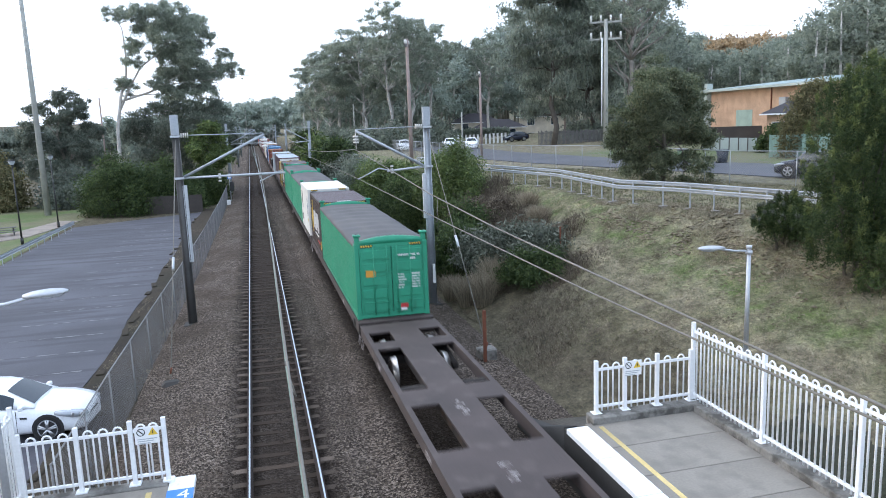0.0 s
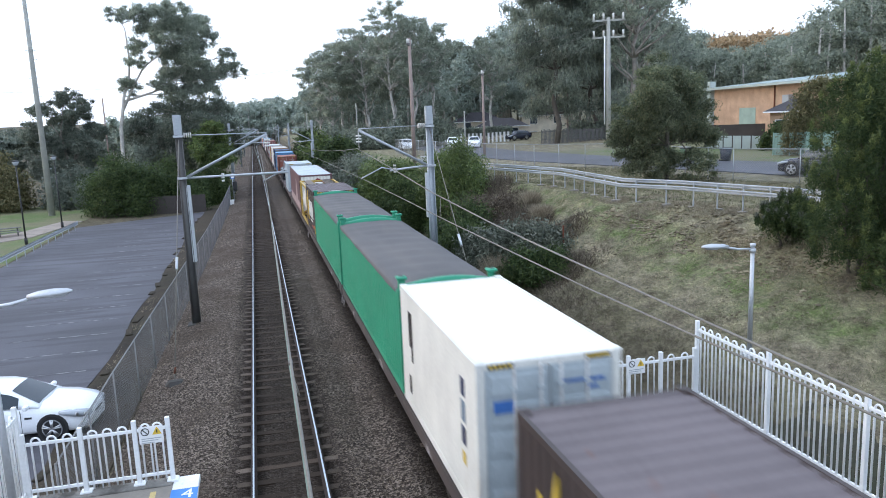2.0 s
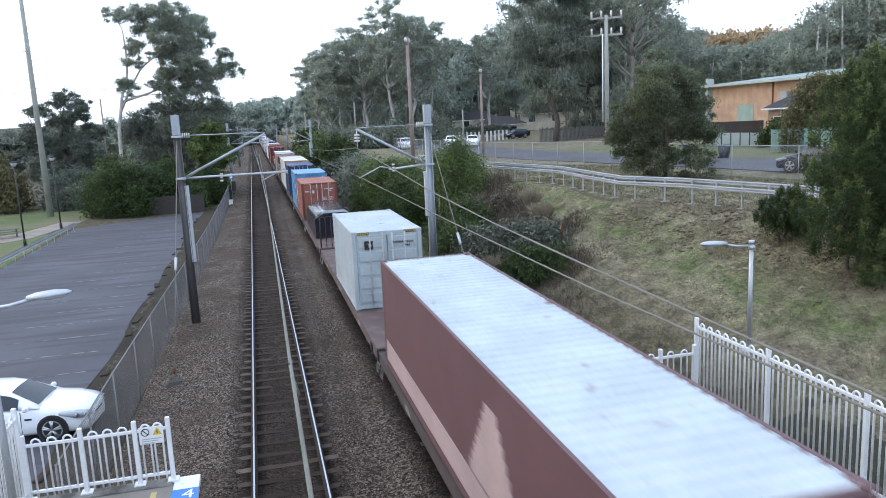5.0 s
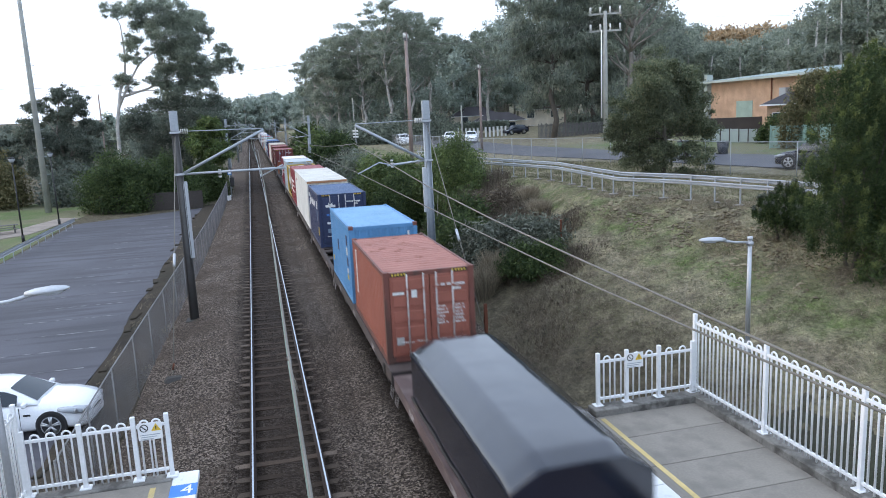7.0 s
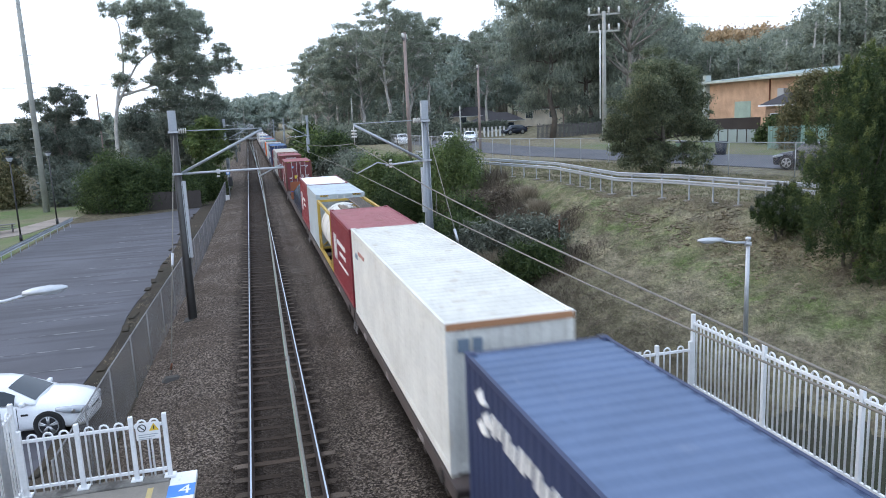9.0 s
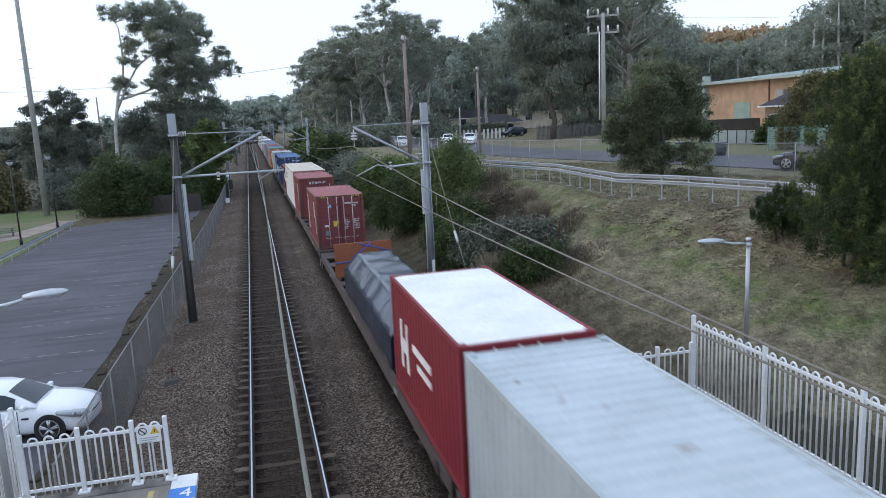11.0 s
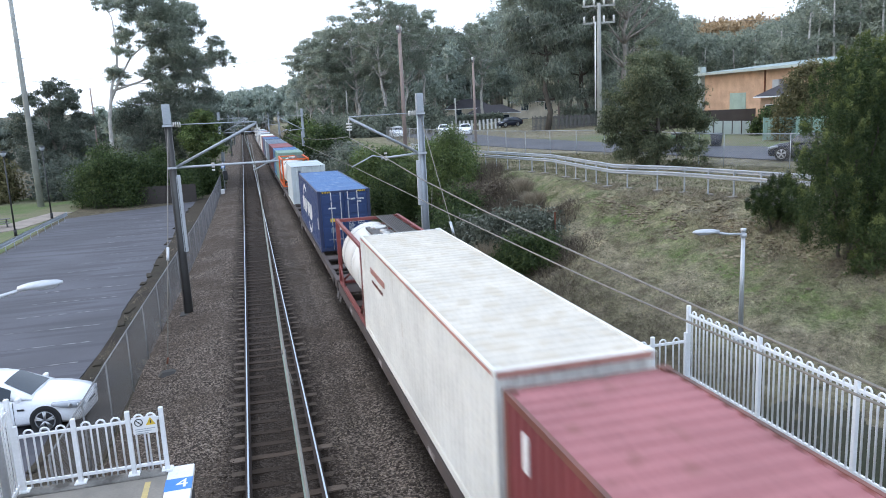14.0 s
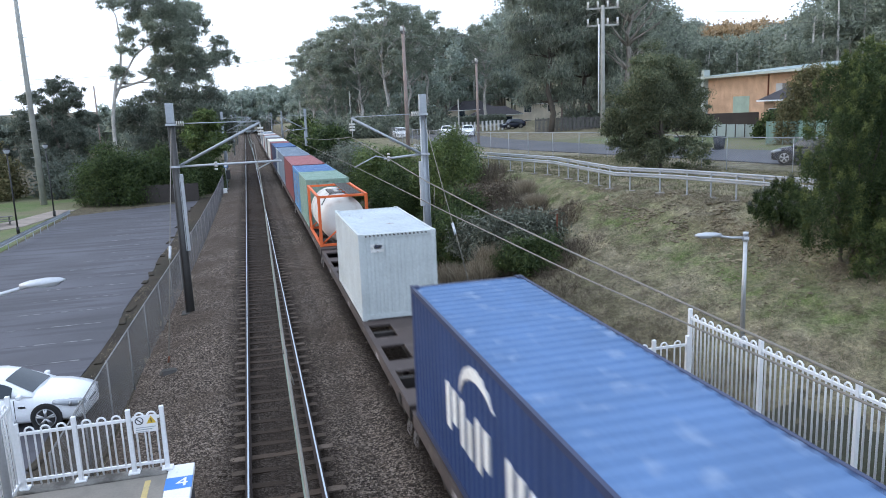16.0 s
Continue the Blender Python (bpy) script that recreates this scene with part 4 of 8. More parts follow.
def curtain_box(s, label):
    """Green forty foot box with canvas roof, arched end beam and raised corner posts."""
    L, H = 12.19, 2.52
    t = container("open_top_container", label, s, L, H, "green", "tarp", True, False)
    for o in [o for o in t.children if o.name.startswith("roof")]:
        bpy.data.objects.remove(o)
    bm = bmesh.new()
    rings = []
    for k in range(80):
        y = 0.25 + (L - 0.5) * k / 79
        sag = 0.022 * math.cos(2 * math.pi * y / 1.17)
        hem = 0.03 * noise.noise((k * 0.17, s, 3))
        top = [(x, y, H + 0.004 + 0.08 * math.sqrt(max(0.0, 1 - (x / 1.22) ** 2)) + sag * (1.2 - abs(x)) + 0.035 * noise.noise((x * 0.9, y * 0.5, s))) for x in (-1.2, -1.0, -0.6, -0.2, 0.2, 0.6, 1.0, 1.2)]
        rings.append([(-1.236, y, H - 0.1 + hem), (-1.234, y, H - 0.02)] + top + [(1.234, y, H - 0.02), (1.236, y, H - 0.1 + hem)])
    loft(bm, rings, closed=False)
    part("canvas_roof", bm, C["tarp"], t, "dusty grey canvas roof")
    for y in (0.02, L - 0.22):
        bm = bmesh.new()
        pts = [(-1.05 + 2.1 * i / 10, 0.1 + 0.2 * math.sin(math.pi * i / 10) * 0.6) for i in range(11)]
        loft(bm, [[(x, y, H - 0.03), (x, y + 0.2, H - 0.03), (x, y + 0.2, H + z), (x, y, H + z)] for x, z in pts])
        part("end_beam", bm, C["green"], t, "arched green end beam")
        for x in (-W2, W2 - 0.22):
            part("lifting_post", B(x + 0.03, x + 0.19, y + 0.02, y + 0.17, H - 0.05, H + 0.24, 0.02), C["green"], t)
            part("lifting_eye", B(x - 0.015, x + 0.235, y - 0.03, y + 0.21, H + 0.24, H + 0.32, 0.025), C["green"], t)
            part("eye_slot", B(x + 0.06, x + 0.16, y + 0.04, y + 0.14, H + 0.321, H + 0.325), C["under"], t)
    return t


def tank_container(s, frame_mat, label, top_walk=True, full_frame=True):
    """Twenty foot tank: lagged barrel in an open frame."""
    L, H = 6.058, 2.5
    t = thing("tank_container", label, "tank container", (TX, s, DECK), group="containers on the train")
    f = C[frame_mat]
    for y in (0, L - 0.14):
        for x in (-W2, W2 - 0.14):
            part("corner_post", B(x, x + 0.14, y, y + 0.14, 0, H, 0.015), f, t)
        for z in (0.02, H - 0.13):
            part("cross_beam", B(-W2 + 0.14, W2 - 0.14, y + 0.01, y + 0.13, z, z + 0.11), f, t)
        for sx in (-1, 1):
            part("brace", T([(sx * 1.12, y + 0.07, 0.12), (sx * 0.35, y + 0.07, 0.75)], 0.045, 6), f, t)
    for x in (-W2 + 0.005, W2 - 0.115):
        part("bottom_rail", B(x, x + 0.11, 0.14, L - 0.14, 0.02, 0.14), f, t)
        if full_frame:
            part("top_rail", B(x, x + 0.1, 0.14, L - 0.14, H - 0.11, H - 0.01), f, t)
    for y0 in (0.14, L - 0.14):
        sg = 1 if y0 < 1 else -1
        for x in (-W2 + 0.06, W2 - 0.06):
            part("diagonal", T([(x, y0, 0.75), (x, y0 + sg * 1.0, 0.1)], 0.035, 6), f, t)
    bm = bmesh.new()
    prof = [(0.25, 0.35), (0.28, 0.75), (0.42, 1.02), (0.7, 1.13), (L - 0.7, 1.13), (L - 0.42, 1.02), (L - 0.28, 0.75), (L - 0.25, 0.35)]
    loft(bm, [[(r * math.cos(a), y, 1.25 + r * math.sin(a)) for a in (2 * math.pi * k / 36 for k in range(36))] for y, r in prof])
    part("barrel", bm, C["tank"], t, "white lagged tank barrel")
    for y in (1.3, 3.0, 4.7):
        bm = bmesh.new()
        loft(bm, [[(1.14 * math.cos(a), yy, 1.25 + 1.14 * math.sin(a)) for a in (2 * math.pi * k / 36 for k in range(36))] for yy in (y - 0.03, y + 0.03)])
        part("band", bm, C["bar"], t)
    tan = C["walktan"] if frame_mat == "yellow" else C["walk"]
    for x0, x1 in ((0.3, 0.92), (-0.92, -0.42)) if top_walk == 2 else ((0.3, 0.92),):
        part("walkway", B(x0, x1, 0.15, L - 0.15, H - 0.03, H, 0.004), tan, t, "grimy grating walkway")
        for k in range(5):
            part("walkway_bearer", B(x0 - 0.1, x1 + 0.14, 0.4 + 1.28 * k, 0.46 + 1.28 * k, H - 0.075, H - 0.032), f, t)
    for x in [0.36 + 0.075 * k for k in range(8)]:
        part("walkway_rib", B(x, x + 0.03, 0.16, L - 0.16, H, H + 0.012), C["under"], t)
    part("spill_box", B(-0.42, 0.28, L / 2 - 1.5, L / 2 + 0.9, 2.33, 2.43, 0.02), tan, t, "dark valve spill box")
    part("manlid", T([(-0.06, L / 2 + 0.35, 2.43), (-0.06, L / 2 + 0.35, 2.5)], 0.27, 16), C["bar"], t)
    for y in (L / 2 - 1.1, L / 2 - 0.6):
        part("valve", T([(-0.06, y, 2.43), (-0.06, y, 2.52)], 0.11, 12), C["bar"], t)
    part("dome_plate", B(-0.4, 0.25, 0.95, 1.5, 2.36, 2.4, 0.02), C["bar"], t)
    part("hose", T([(-0.95, 0.8, 1.95), (-0.75, 0.9, 2.25), (-0.5, 1.2, 2.4), (-0.35, 1.7, 2.44)], 0.025, 6), C["under"], t)
    TRAIN.append(t)
    return t


def deck_mesh(L, holes, solid):
    """Deck sheet with openings in pairs."""
    bm = bmesh.new()
    xs = [-1.25, -1.12, -0.46, 0.46, 1.12, 1.25]
    ys = [0.0]
    if solid:
        ys.append(L)
    else:
        for h in holes:
            a, n = h if isinstance(h, tuple) else (h, 1.3)
            ys += [a, a + n]
        ys.append(L)
    for j in range(len(ys) - 1):
        for i in range(5):
            if not solid and j % 2 == 1 and i in (1, 3):
                continue
            v = [bm.verts.new(p) for p in ((xs[i], ys[j], 0), (xs[i + 1], ys[j], 0), (xs[i + 1], ys[j + 1], 0), (xs[i], ys[j + 1], 0))]
            bm.faces.new(v)
    bmesh.ops.remove_doubles(bm, verts=bm.verts, dist=0.001)
    r = bmesh.ops.extrude_face_region(bm, geom=bm.faces[:])
    bmesh.ops.translate(bm, vec=(0, 0, -0.06), verts=[v for v in r["geom"] if isinstance(v, bmesh.types.BMVert)])
    bmesh.ops.recalc_face_normals(bm, faces=bm.faces)
    return bm


def bogie(parent, y):
    b = part("bogie", B(-0.95, 0.95, y - 0.2, y + 0.2, 0.45, 0.72, 0.03), C["under"], parent, "grimy cast bogie")
    for x in (-1.0, 1.0):
        bm = bmesh.new()
        pts = [(-1.2, 0.5, 0.62), (-0.75, 0.48, 0.66), (-0.35, 0.26, 0.74), (0.35, 0.26, 0.74), (0.75, 0.48, 0.66), (1.2, 0.5, 0.62)]
        loft(bm, [[(x - 0.07, y + a, lo), (x + 0.07, y + a, lo), (x + 0.07, y + a, hi), (x - 0.07, y + a, hi)] for a, lo, hi in pts])
        part("side_frame", bm, C["under"], b)
        for dy in (-0.9, 0.9):
            part("axle_box", T([(x * 1.13, y + dy, 0.46), (x * 0.98, y + dy, 0.46)], 0.11, 10), C["under"], b)
    for dy in (-0.9, 0.9):
        for sx in (-1, 1):
            bm = bmesh.new()
            prof = [(0.84, 0.1), (0.835, 0.4), (0.82, 0.46), (0.79, 0.46), (0.72, 0.425), (0.68, 0.42), (0.7, 0.1)]
            prof = [(0.82, 0.1), (0.82, 0.36), (0.835, 0.40), (0.835, 0.425), (0.72, 0.44), (0.69, 0.465), (0.675, 0.465), (0.675, 0.36), (0.7, 0.1)]
            loft(bm, [[(sx * px, y + dy + pr * math.cos(a), 0.46 + pr * math.sin(a)) for a in (2 * math.pi * k / 20 for k in range(20))] for px, pr in prof])
            for f in bm.faces:
                c = f.calc_center_median()
                f.material_index = 1 if abs(Vector((0, c.y - y - dy, c.z - 0.46)).length - 0.43) < 0.035 else 0
            part("wheel", bm, [C["under"], C["wheel"]], b)


def wagon(s, L, deck="deck", solid=False, cuts=None, label="", posts=False):
    """A flat container wagon from s to s + L along the train."""
    t = thing("flat_wagon", label or "dusty brown flat container wagon with openings in its deck", "wagon", (TX, s, 0), group="wagons of the train")
    holes = cuts if cuts is not None else [1.0 + 2.1 * k for k in range(int((L - 2.0) / 2.1) + 1) if 1.0 + 2.1 * k + 1.05 < L - 0.4]
    o = part("deck", deck_mesh(L, holes, solid), C[deck], t)
    o.location.z = DECK - 0.01
    part("centre_sill", B(-0.3, 0.3, 0, L, 0.55, DECK - 0.075), C["under"], t)
    for x in (-1.25, 1.13):
        part("side_sill", B(x, x + 0.12, 0.05, L - 0.05, 0.74, DECK - 0.072, 0.01), C[deck], t)
    for y in (0.02, L - 0.16):
        part("headstock", B(-1.24, 1.24, y, y + 0.14, 0.68, DECK - 0.074), C["under"], t)
    for k in range(5):
        y = L * (k + 0.5) / 5
        part("cross_member", B(-1.12, 1.12, y - 0.08, y + 0.08, 0.7, DECK - 0.076), C["under"], t)
    for k in range(3):
        y = L * (0.2 + 0.3 * k)
        part("rating_plate", B(-1.262, -1.251, y, y + 0.45, 0.78, 0.93), C["stencil"], t)
    bogie(t, 2.2)
    bogie(t, L - 2.2)
    if not solid:
        # worn stencils along the middle of the deck
        for k in range(9):
            y = L * 0.42 + 0.2 * k + (2.4 if k > 3 else 0)
            part("stencil_mark", B(-0.16 + 0.05 * (k % 3), 0.02 + 0.07 * (k % 2), y, y + 0.11, DECK - 0.009, DECK - 0.004), C["stencil"], t, "worn white stencil")
    for y, sg in ((0, -1), (L, 1)):
        part("coupler", B(-0.11, 0.11, min(y, y + sg * 0.3), max(y, y + sg * 0.3), 0.78, 1.0, 0.02), C["under"], t)
        part("brake_hose", T([(0.35, y, 0.8), (0.38, y + sg * 0.12, 0.6), (0.3, y + sg * 0.22, 0.62)], 0.025, 5), C["under"], t)
        for x in (-1.2, 1.2):
            part("hand_rail", T([(x, y - sg * 0.05, 0.62), (x * 1.04, y - sg * 0.05, 0.35), (x * 1.04, y - sg * 0.3, 0.35), (x, y - sg * 0.3, 0.62)], 0.015, 5), C["stencil"], t)
    part("brake_wheel", T([(-1.29, 1.0, 0.85), (-1.24, 1.0, 0.85)], 0.14, 12), C["under"], t)
    TRAIN.append(t)
    return t


def load_sheet(s, L, w, zt, flat_top, m, label, sho=0.66, slack=0.02):
    """A sheeted load: hipped stack under a tarpaulin that sags and creases by slack metres."""
    t = thing("sheeted_load", label, "covered load", (TX, s, DECK))
    bm = bmesh.new()
    n = 90
    rings = []
    for k in range(n + 1):
        y = L * k / n
        e = min(1.0, 0.72 + 0.28 * min(y, L - y) / 0.42)
        sh, top = zt * (sho - 0.04 + 0.04 * e), zt * (sho + 0.02 + (0.98 - sho) * e)
        key = [(-w, 0.0), (-w, sh * 0.5), (-w, sh), (-w * flat_top, top), (0, top + 0.012), (w * flat_top, top), (w, sh), (w, sh * 0.5), (w, 0.0)]
        ring = []
        for (xa, za), (xb, zb) in zip(key, key[1:]):
            for q in range(5):
                ring.append((xa + (xb - xa) * q / 5, za + (zb - za) * q / 5))
        ring.append(key[-1])
        out = []
        for x, z in ring:
            a = noise.noise((x * 1.3, y * 1.1, z * 1.3 + s)) + 0.6 * abs(noise.noise((x * 3.1, y * 2.3, z * 3.1 + s)))
            g = slack * a * (0.3 + 0.7 * min(1.0, z / zt + 0.2))
            out.append((x * (1 + g * 0.6), y, max(0.0, z + g)))
        rings.append(out)
    loft(bm, rings)
    part("tarpaulin", bm, C[m], t)
    for sg in (-1, 1):
        part("hem", T([(sg * (w + 0.02), L * k / 12, 0.05 + 0.03 * math.sin(k * 1.7)) for k in range(13)], 0.03, 6), C["under"], t, "frayed dark hem")
    TRAIN.append(t)
    return t


H85, H96 = 2.72, 2.84

# wagons: start, length, deck, solid
wagon(3.6, 19.6, cuts=[(2.6, 2.3), (6.0, 2.15), (9.8, 2.5), (13.35, 3.55), (17.6, 1.05)], label="empty brown flat wagon with paired deck openings")
wagon(23.5, 19.6)
wagon(43.6, 19.4)
wagon(63.2, 19.3)
wagon(82.7, 21.4)
wagon(104.4, 18.0, "deckpink", True, label="faded red flat wagon with a plain steel deck")
wagon(122.9, 11.9, "deckpink", True, label="faded red flat wagon with a wire end frame")
wagon(135.1, 13.6)
wagon(149.0, 12.3, cuts=[(0.9, 1.7), (3.1, 1.6), (5.2, 0.45), (7.4, 1.3), (9.6, 1.3)])
wagon(161.6, 12.9)
wagon(174.7, 19.7)
wagon(194.7, 24.9)
wagon(220.1, 20.1)
wagon(240.4, 18.8)
wagon(259.5, 18.7)
wagon(278.5, 19.8)
wagon(298.7, 20.0)
for k in range(8):
    wagon(319.0 + 20.3 * k, 20.0)

g = curtain_box(23.9, "green ribbed open-top container with grey canvas roof")
code_marks(g, 2.52)
bar_mark(g, "end", [(-0.88, -0.56, 1.42, 1.64, "amber"), (0.25, 0.5, 0.3, 0.45, "markred"), (0.25, 0.45, 0.22, 0.3, "mark")])


def brown_box(s):
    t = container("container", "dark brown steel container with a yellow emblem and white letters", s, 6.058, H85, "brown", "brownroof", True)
    # gold emblem and white brand strokes on the long side
    for a, ln in ((100, 1.15), (60, 0.75), (140, 0.8), (20, 0.6), (165, 0.55), (250, 0.7), (300, 0.5)):
        ca, sa = math.cos(radians(a)), math.sin(radians(a))
        side_shape(t, [(4.95 - 0.13 * sa, 1.3 + 0.13 * ca), (4.95 + 0.5 * ln * ca - 0.17 * sa, 1.3 + 0.5 * ln * sa + 0.17 * ca), (4.95 + ln * ca, 1.3 + ln * sa), (4.95 + 0.13 * sa, 1.3 - 0.13 * ca)], "markyel")
    word_shapes(t, 1.15, 4.15, 1.0, 1.95, 4, "mark", 0.06)
    bar_mark(t, "side", [(1.6, 3.4, 0.78, 0.86, "mark"), (0.9, 2.3, 0.5, 0.58, "markred"), (0.3, 0.52, 0.3, 0.75, "markyel")])
    bar_mark(t, 2.705, [(-0.35, 0.35, 0.16, 0.3, "mark")])
    code_marks(t, H85)
    return t


brown_box(36.3)
t = container("container", "white steel container with dark stencils on its side", 44.2, 6.058, H85, "white", "whiteroof", True, True, end="grey")
code_marks(t, H85, "markblue")
bar_mark(t, "side", [(4.9, 5.0, 1.2, 2.3, "under"), (5.1, 5.2, 1.5, 2.3, "under"), (0.72, 0.92, 1.95, 2.25, "navy"), (0.72, 0.92, 1.5, 1.85, "steelblue"), (0.72, 0.92, 1.1, 1.4, "navy"), (0.75, 0.9, 0.75, 0.95, "markyel"), (5.2, 5.35, 0.4, 0.8, "under")])
bar_mark(t, "end", [(-0.95, -0.6, 1.9, 2.1, "markblue")])
for s in (50.5, 63.4):
    code_marks(curtain_box(s, "green ribbed open-top container with grey canvas roof"), 2.52)
brown_box(75.9)
tank_container(82.4, "yellow", "white tank in a yellow steel frame", 2)
t = container("curtain_container", "long maroon curtain-sided container with a pale triangle", 89.3, 13.7, 2.82, "maroon", "greyroof", False, True, end="white")
bar_mark(t, "side", [(0.2, 13.4, 0.22, 0.75, "pink")])
for k in range(8):
    bar_mark(t, "side", [(3.2 + 0.13 * k, 5.6 - 0.13 * k, 0.8 + 0.18 * k, 0.98 + 0.18 * k, "pink")])
bm = bmesh.new()
loft(bm, [[(0.15, y, 1.85), (0.8, y, 2.2), (0.15, y, 2.55), (-0.5, y, 2.2)] for y in (-0.014, 0.03)])
part("emblem", bm, C["crimson"], t, "dark red diamond emblem")
t = container("container", "pale grey steel container with closed doors", 109.0, 6.058, H85, "grey", "greyroof", True)
code_marks(t, H85, "under")
bar_mark(t, "end", [(-0.8, -0.5, 2.1, 2.4, "under"), (-0.72, -0.58, 2.17, 2.33, "mark")])
load_sheet(126.3, 6.7, 1.13, 1.5, 0.57, "sheet", "hip-topped load wrapped in black tarpaulin", 0.76, 0.008)
f = thing("end_frame", "rusty wire-mesh load retaining frame", "frame", (TX, 123.1, DECK))
for k in range(9):
    x = -1.14 + 2.28 * k / 8
    part("upright", T([(x, 0, 0), (x, 0, 1.6)], 0.02 if 0 < k < 8 else 0.04, 6), C["under"], f)
for z in (0.5, 1.6):
    part("cross_bar", T([(-1.14, 0, z), (1.14, 0, z)], 0.028, 6), C["under"], f)
TRAIN.append(f)
t = container("container", "faded orange steel container with a rusty salmon roof", 135.7, 6.058, 2.45, "orange", "orangeroof", True, rail="rustedge")
code_marks(t, 2.45)
bar_mark(t, "end", [(-0.5, -0.36, 1.75, 1.95, "mark"), (-1.0, -0.7, 1.85, 1.92, "mark"), (-0.95, -0.75, 0.5, 0.7, "bar")])
bar_mark(t, "side", [(5.2, 5.3, 0.8, 2.2, "mark")])
t = container("container", "light blue steel container with white stencils", 142.6, 6.058, H85, "blue", "blueroof", False)
bar_mark(t, "side", [(0.72, 1.0, 1.95, 2.3, "navy"), (0.72, 1.0, 1.6, 1.86, "mark"), (0.72, 1.0, 1.2, 1.5, "navy"), (0.72, 1.0, 0.95, 1.1, "mark"), (0.72, 1.0, 0.7, 0.88, "markyel"), (3.5, 3.8, 1.35, 1.75, "navy"), (5.6, 5.75, 0.6, 0.8, "markyel")])
for x in (-1.22, 1.06):
    part("casting_wear", B(x, x + 0.165, -0.008, 0.16, 2.6, 2.735, 0.012), C["rustedge"], t, "rust-worn corner casting")
bar_mark(t, "end", [(0.85, 0.92, 2.2, 2.45, "mark")])
t = container("container", "navy blue steel container with white emblem and door bars", 154.8, 6.058, H85, "navy", "navyroof", True)
code_marks(t, H85)
bar_mark(t, "end", [(-0.85, -0.35, 2.05, 2.17, "mark"), (-0.7, -0.5, 2.17, 2.27, "mark"), (-0.82, -0.68, 1.62, 1.72, "markblue"), (-0.82, -0.62, 1.2, 1.3, "mark"), (-0.42, -0.14, 1.15, 1.45, "markyel"), (-0.8, -0.62, 0.75, 0.95, "steelblue")])
for a, b in ((5.5, 2.25), (5.2, 2.0), (5.45, 1.8)):
    side_shape(t, [(a, b), (a - 0.28, b + 0.16), (a - 0.5, b - 0.02), (a - 0.22, b - 0.1)], "mark")
word_shapes(t, 2.0, 4.8, 1.88, 2.2, 5, "mark", 0.05)
bar_mark(t, "side", [(0.9, 1.15, 1.9, 2.3, "mark"), (0.9, 1.05, 1.3, 1.8, "steelblue"), (0.35, 0.6, 0.6, 1.0, "markyel")])
t = container("container", "long white steel container with rust along its roof edge", 162.1, 12.192, H96, "white", "creamroof", False, False, rail="white")
part("rust_strip", B(-W2 + 0.02, W2 - 0.02, -0.01, 0.0, H96 - 0.14, H96 - 0.004), paint("rusty header", (0.4, 0.2, 0.1)), t, "rusty end header")
bar_mark(t, "end", [(-1.0, -0.8, 2.3, 2.55, "steelblue"), (-0.72, -0.55, 2.3, 2.55, "steelblue")])
bar_mark(t, "side", [(11.0, 11.5, 2.0, 2.15, "steelblue"), (9.6, 10.8, 2.2, 2.3, "orangeroof")])
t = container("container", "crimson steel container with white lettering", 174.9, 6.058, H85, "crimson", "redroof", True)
code_marks(t, H85)
bar_mark(t, "side", [(4.9, 5.15, 0.9, 1.9, "mark"), (4.4, 4.65, 0.9, 1.9, "mark"), (4.6, 4.95, 1.25, 1.5, "mark"), (1.6, 4.0, 1.65, 1.8, "mark"), (1.6, 3.4, 1.3, 1.42, "mark"), (1.2, 3.8, 0.9, 0.98, "mark")])
tank_container(181.3, "yellow", "white tank in a dull yellow frame", 1)
t = container("container", "pale grey-white steel container with closed doors", 187.5, 6.058, H85, "grey", "greyroof", True)
code_marks(t, H85, "navy")
t = container("container", "crimson steel container with a white roof and lettering", 193.9, 6.058, H85, "crimson", "whiteroof", True)
bar_mark(t, "side", [(4.9, 5.1, 0.8, 1.9, "mark"), (4.3, 4.5, 0.8, 1.9, "mark"), (4.5, 4.9, 1.2, 1.5, "mark"), (2.2, 3.8, 1.5, 1.65, "mark"), (2.2, 3.4, 1.2, 1.32, "mark")])
load_sheet(201.0, 9.6, 1.12, 1.5, 0.55, "sheetblue", "long load wrapped in crumpled black-blue plastic sheet", 0.6, 0.04)
b = thing("bulkhead", "rust-orange load bulkhead with blue straps", "bulkhead", (TX, 213.2, DECK))
part("board", B(-1.2, 1.2, -0.05, 0.05, 0, 1.42, 0.01), C["rustboard"], b)
for p, q in (((-1.2, 0.62), (1.2, 0.75)), ((-0.5, 0.75), (0.35, 1.4)), ((-0.2, 1.4), (1.2, 0.95))):
    part("strap", T([(p[0], -0.06, p[1]), (q[0], -0.06, q[1])], 0.035, 4), C["strap"], b)
part("brace", T([(-1.1, 0.05, 1.2), (-1.1, 0.9, 0)], 0.04, 6), C["rustboard"], b)
part("brace", T([(1.1, 0.05, 1.2), (1.1, 0.9, 0)], 0.04, 6), C["rustboard"], b)
TRAIN.append(b)
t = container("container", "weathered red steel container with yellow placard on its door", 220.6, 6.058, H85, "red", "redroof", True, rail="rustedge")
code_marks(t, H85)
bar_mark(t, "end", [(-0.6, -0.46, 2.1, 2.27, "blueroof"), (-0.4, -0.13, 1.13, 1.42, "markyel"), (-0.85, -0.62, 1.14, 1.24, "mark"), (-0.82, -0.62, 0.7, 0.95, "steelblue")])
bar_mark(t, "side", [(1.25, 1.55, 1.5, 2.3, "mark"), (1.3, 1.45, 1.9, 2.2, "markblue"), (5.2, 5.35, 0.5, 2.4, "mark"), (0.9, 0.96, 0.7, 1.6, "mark")])
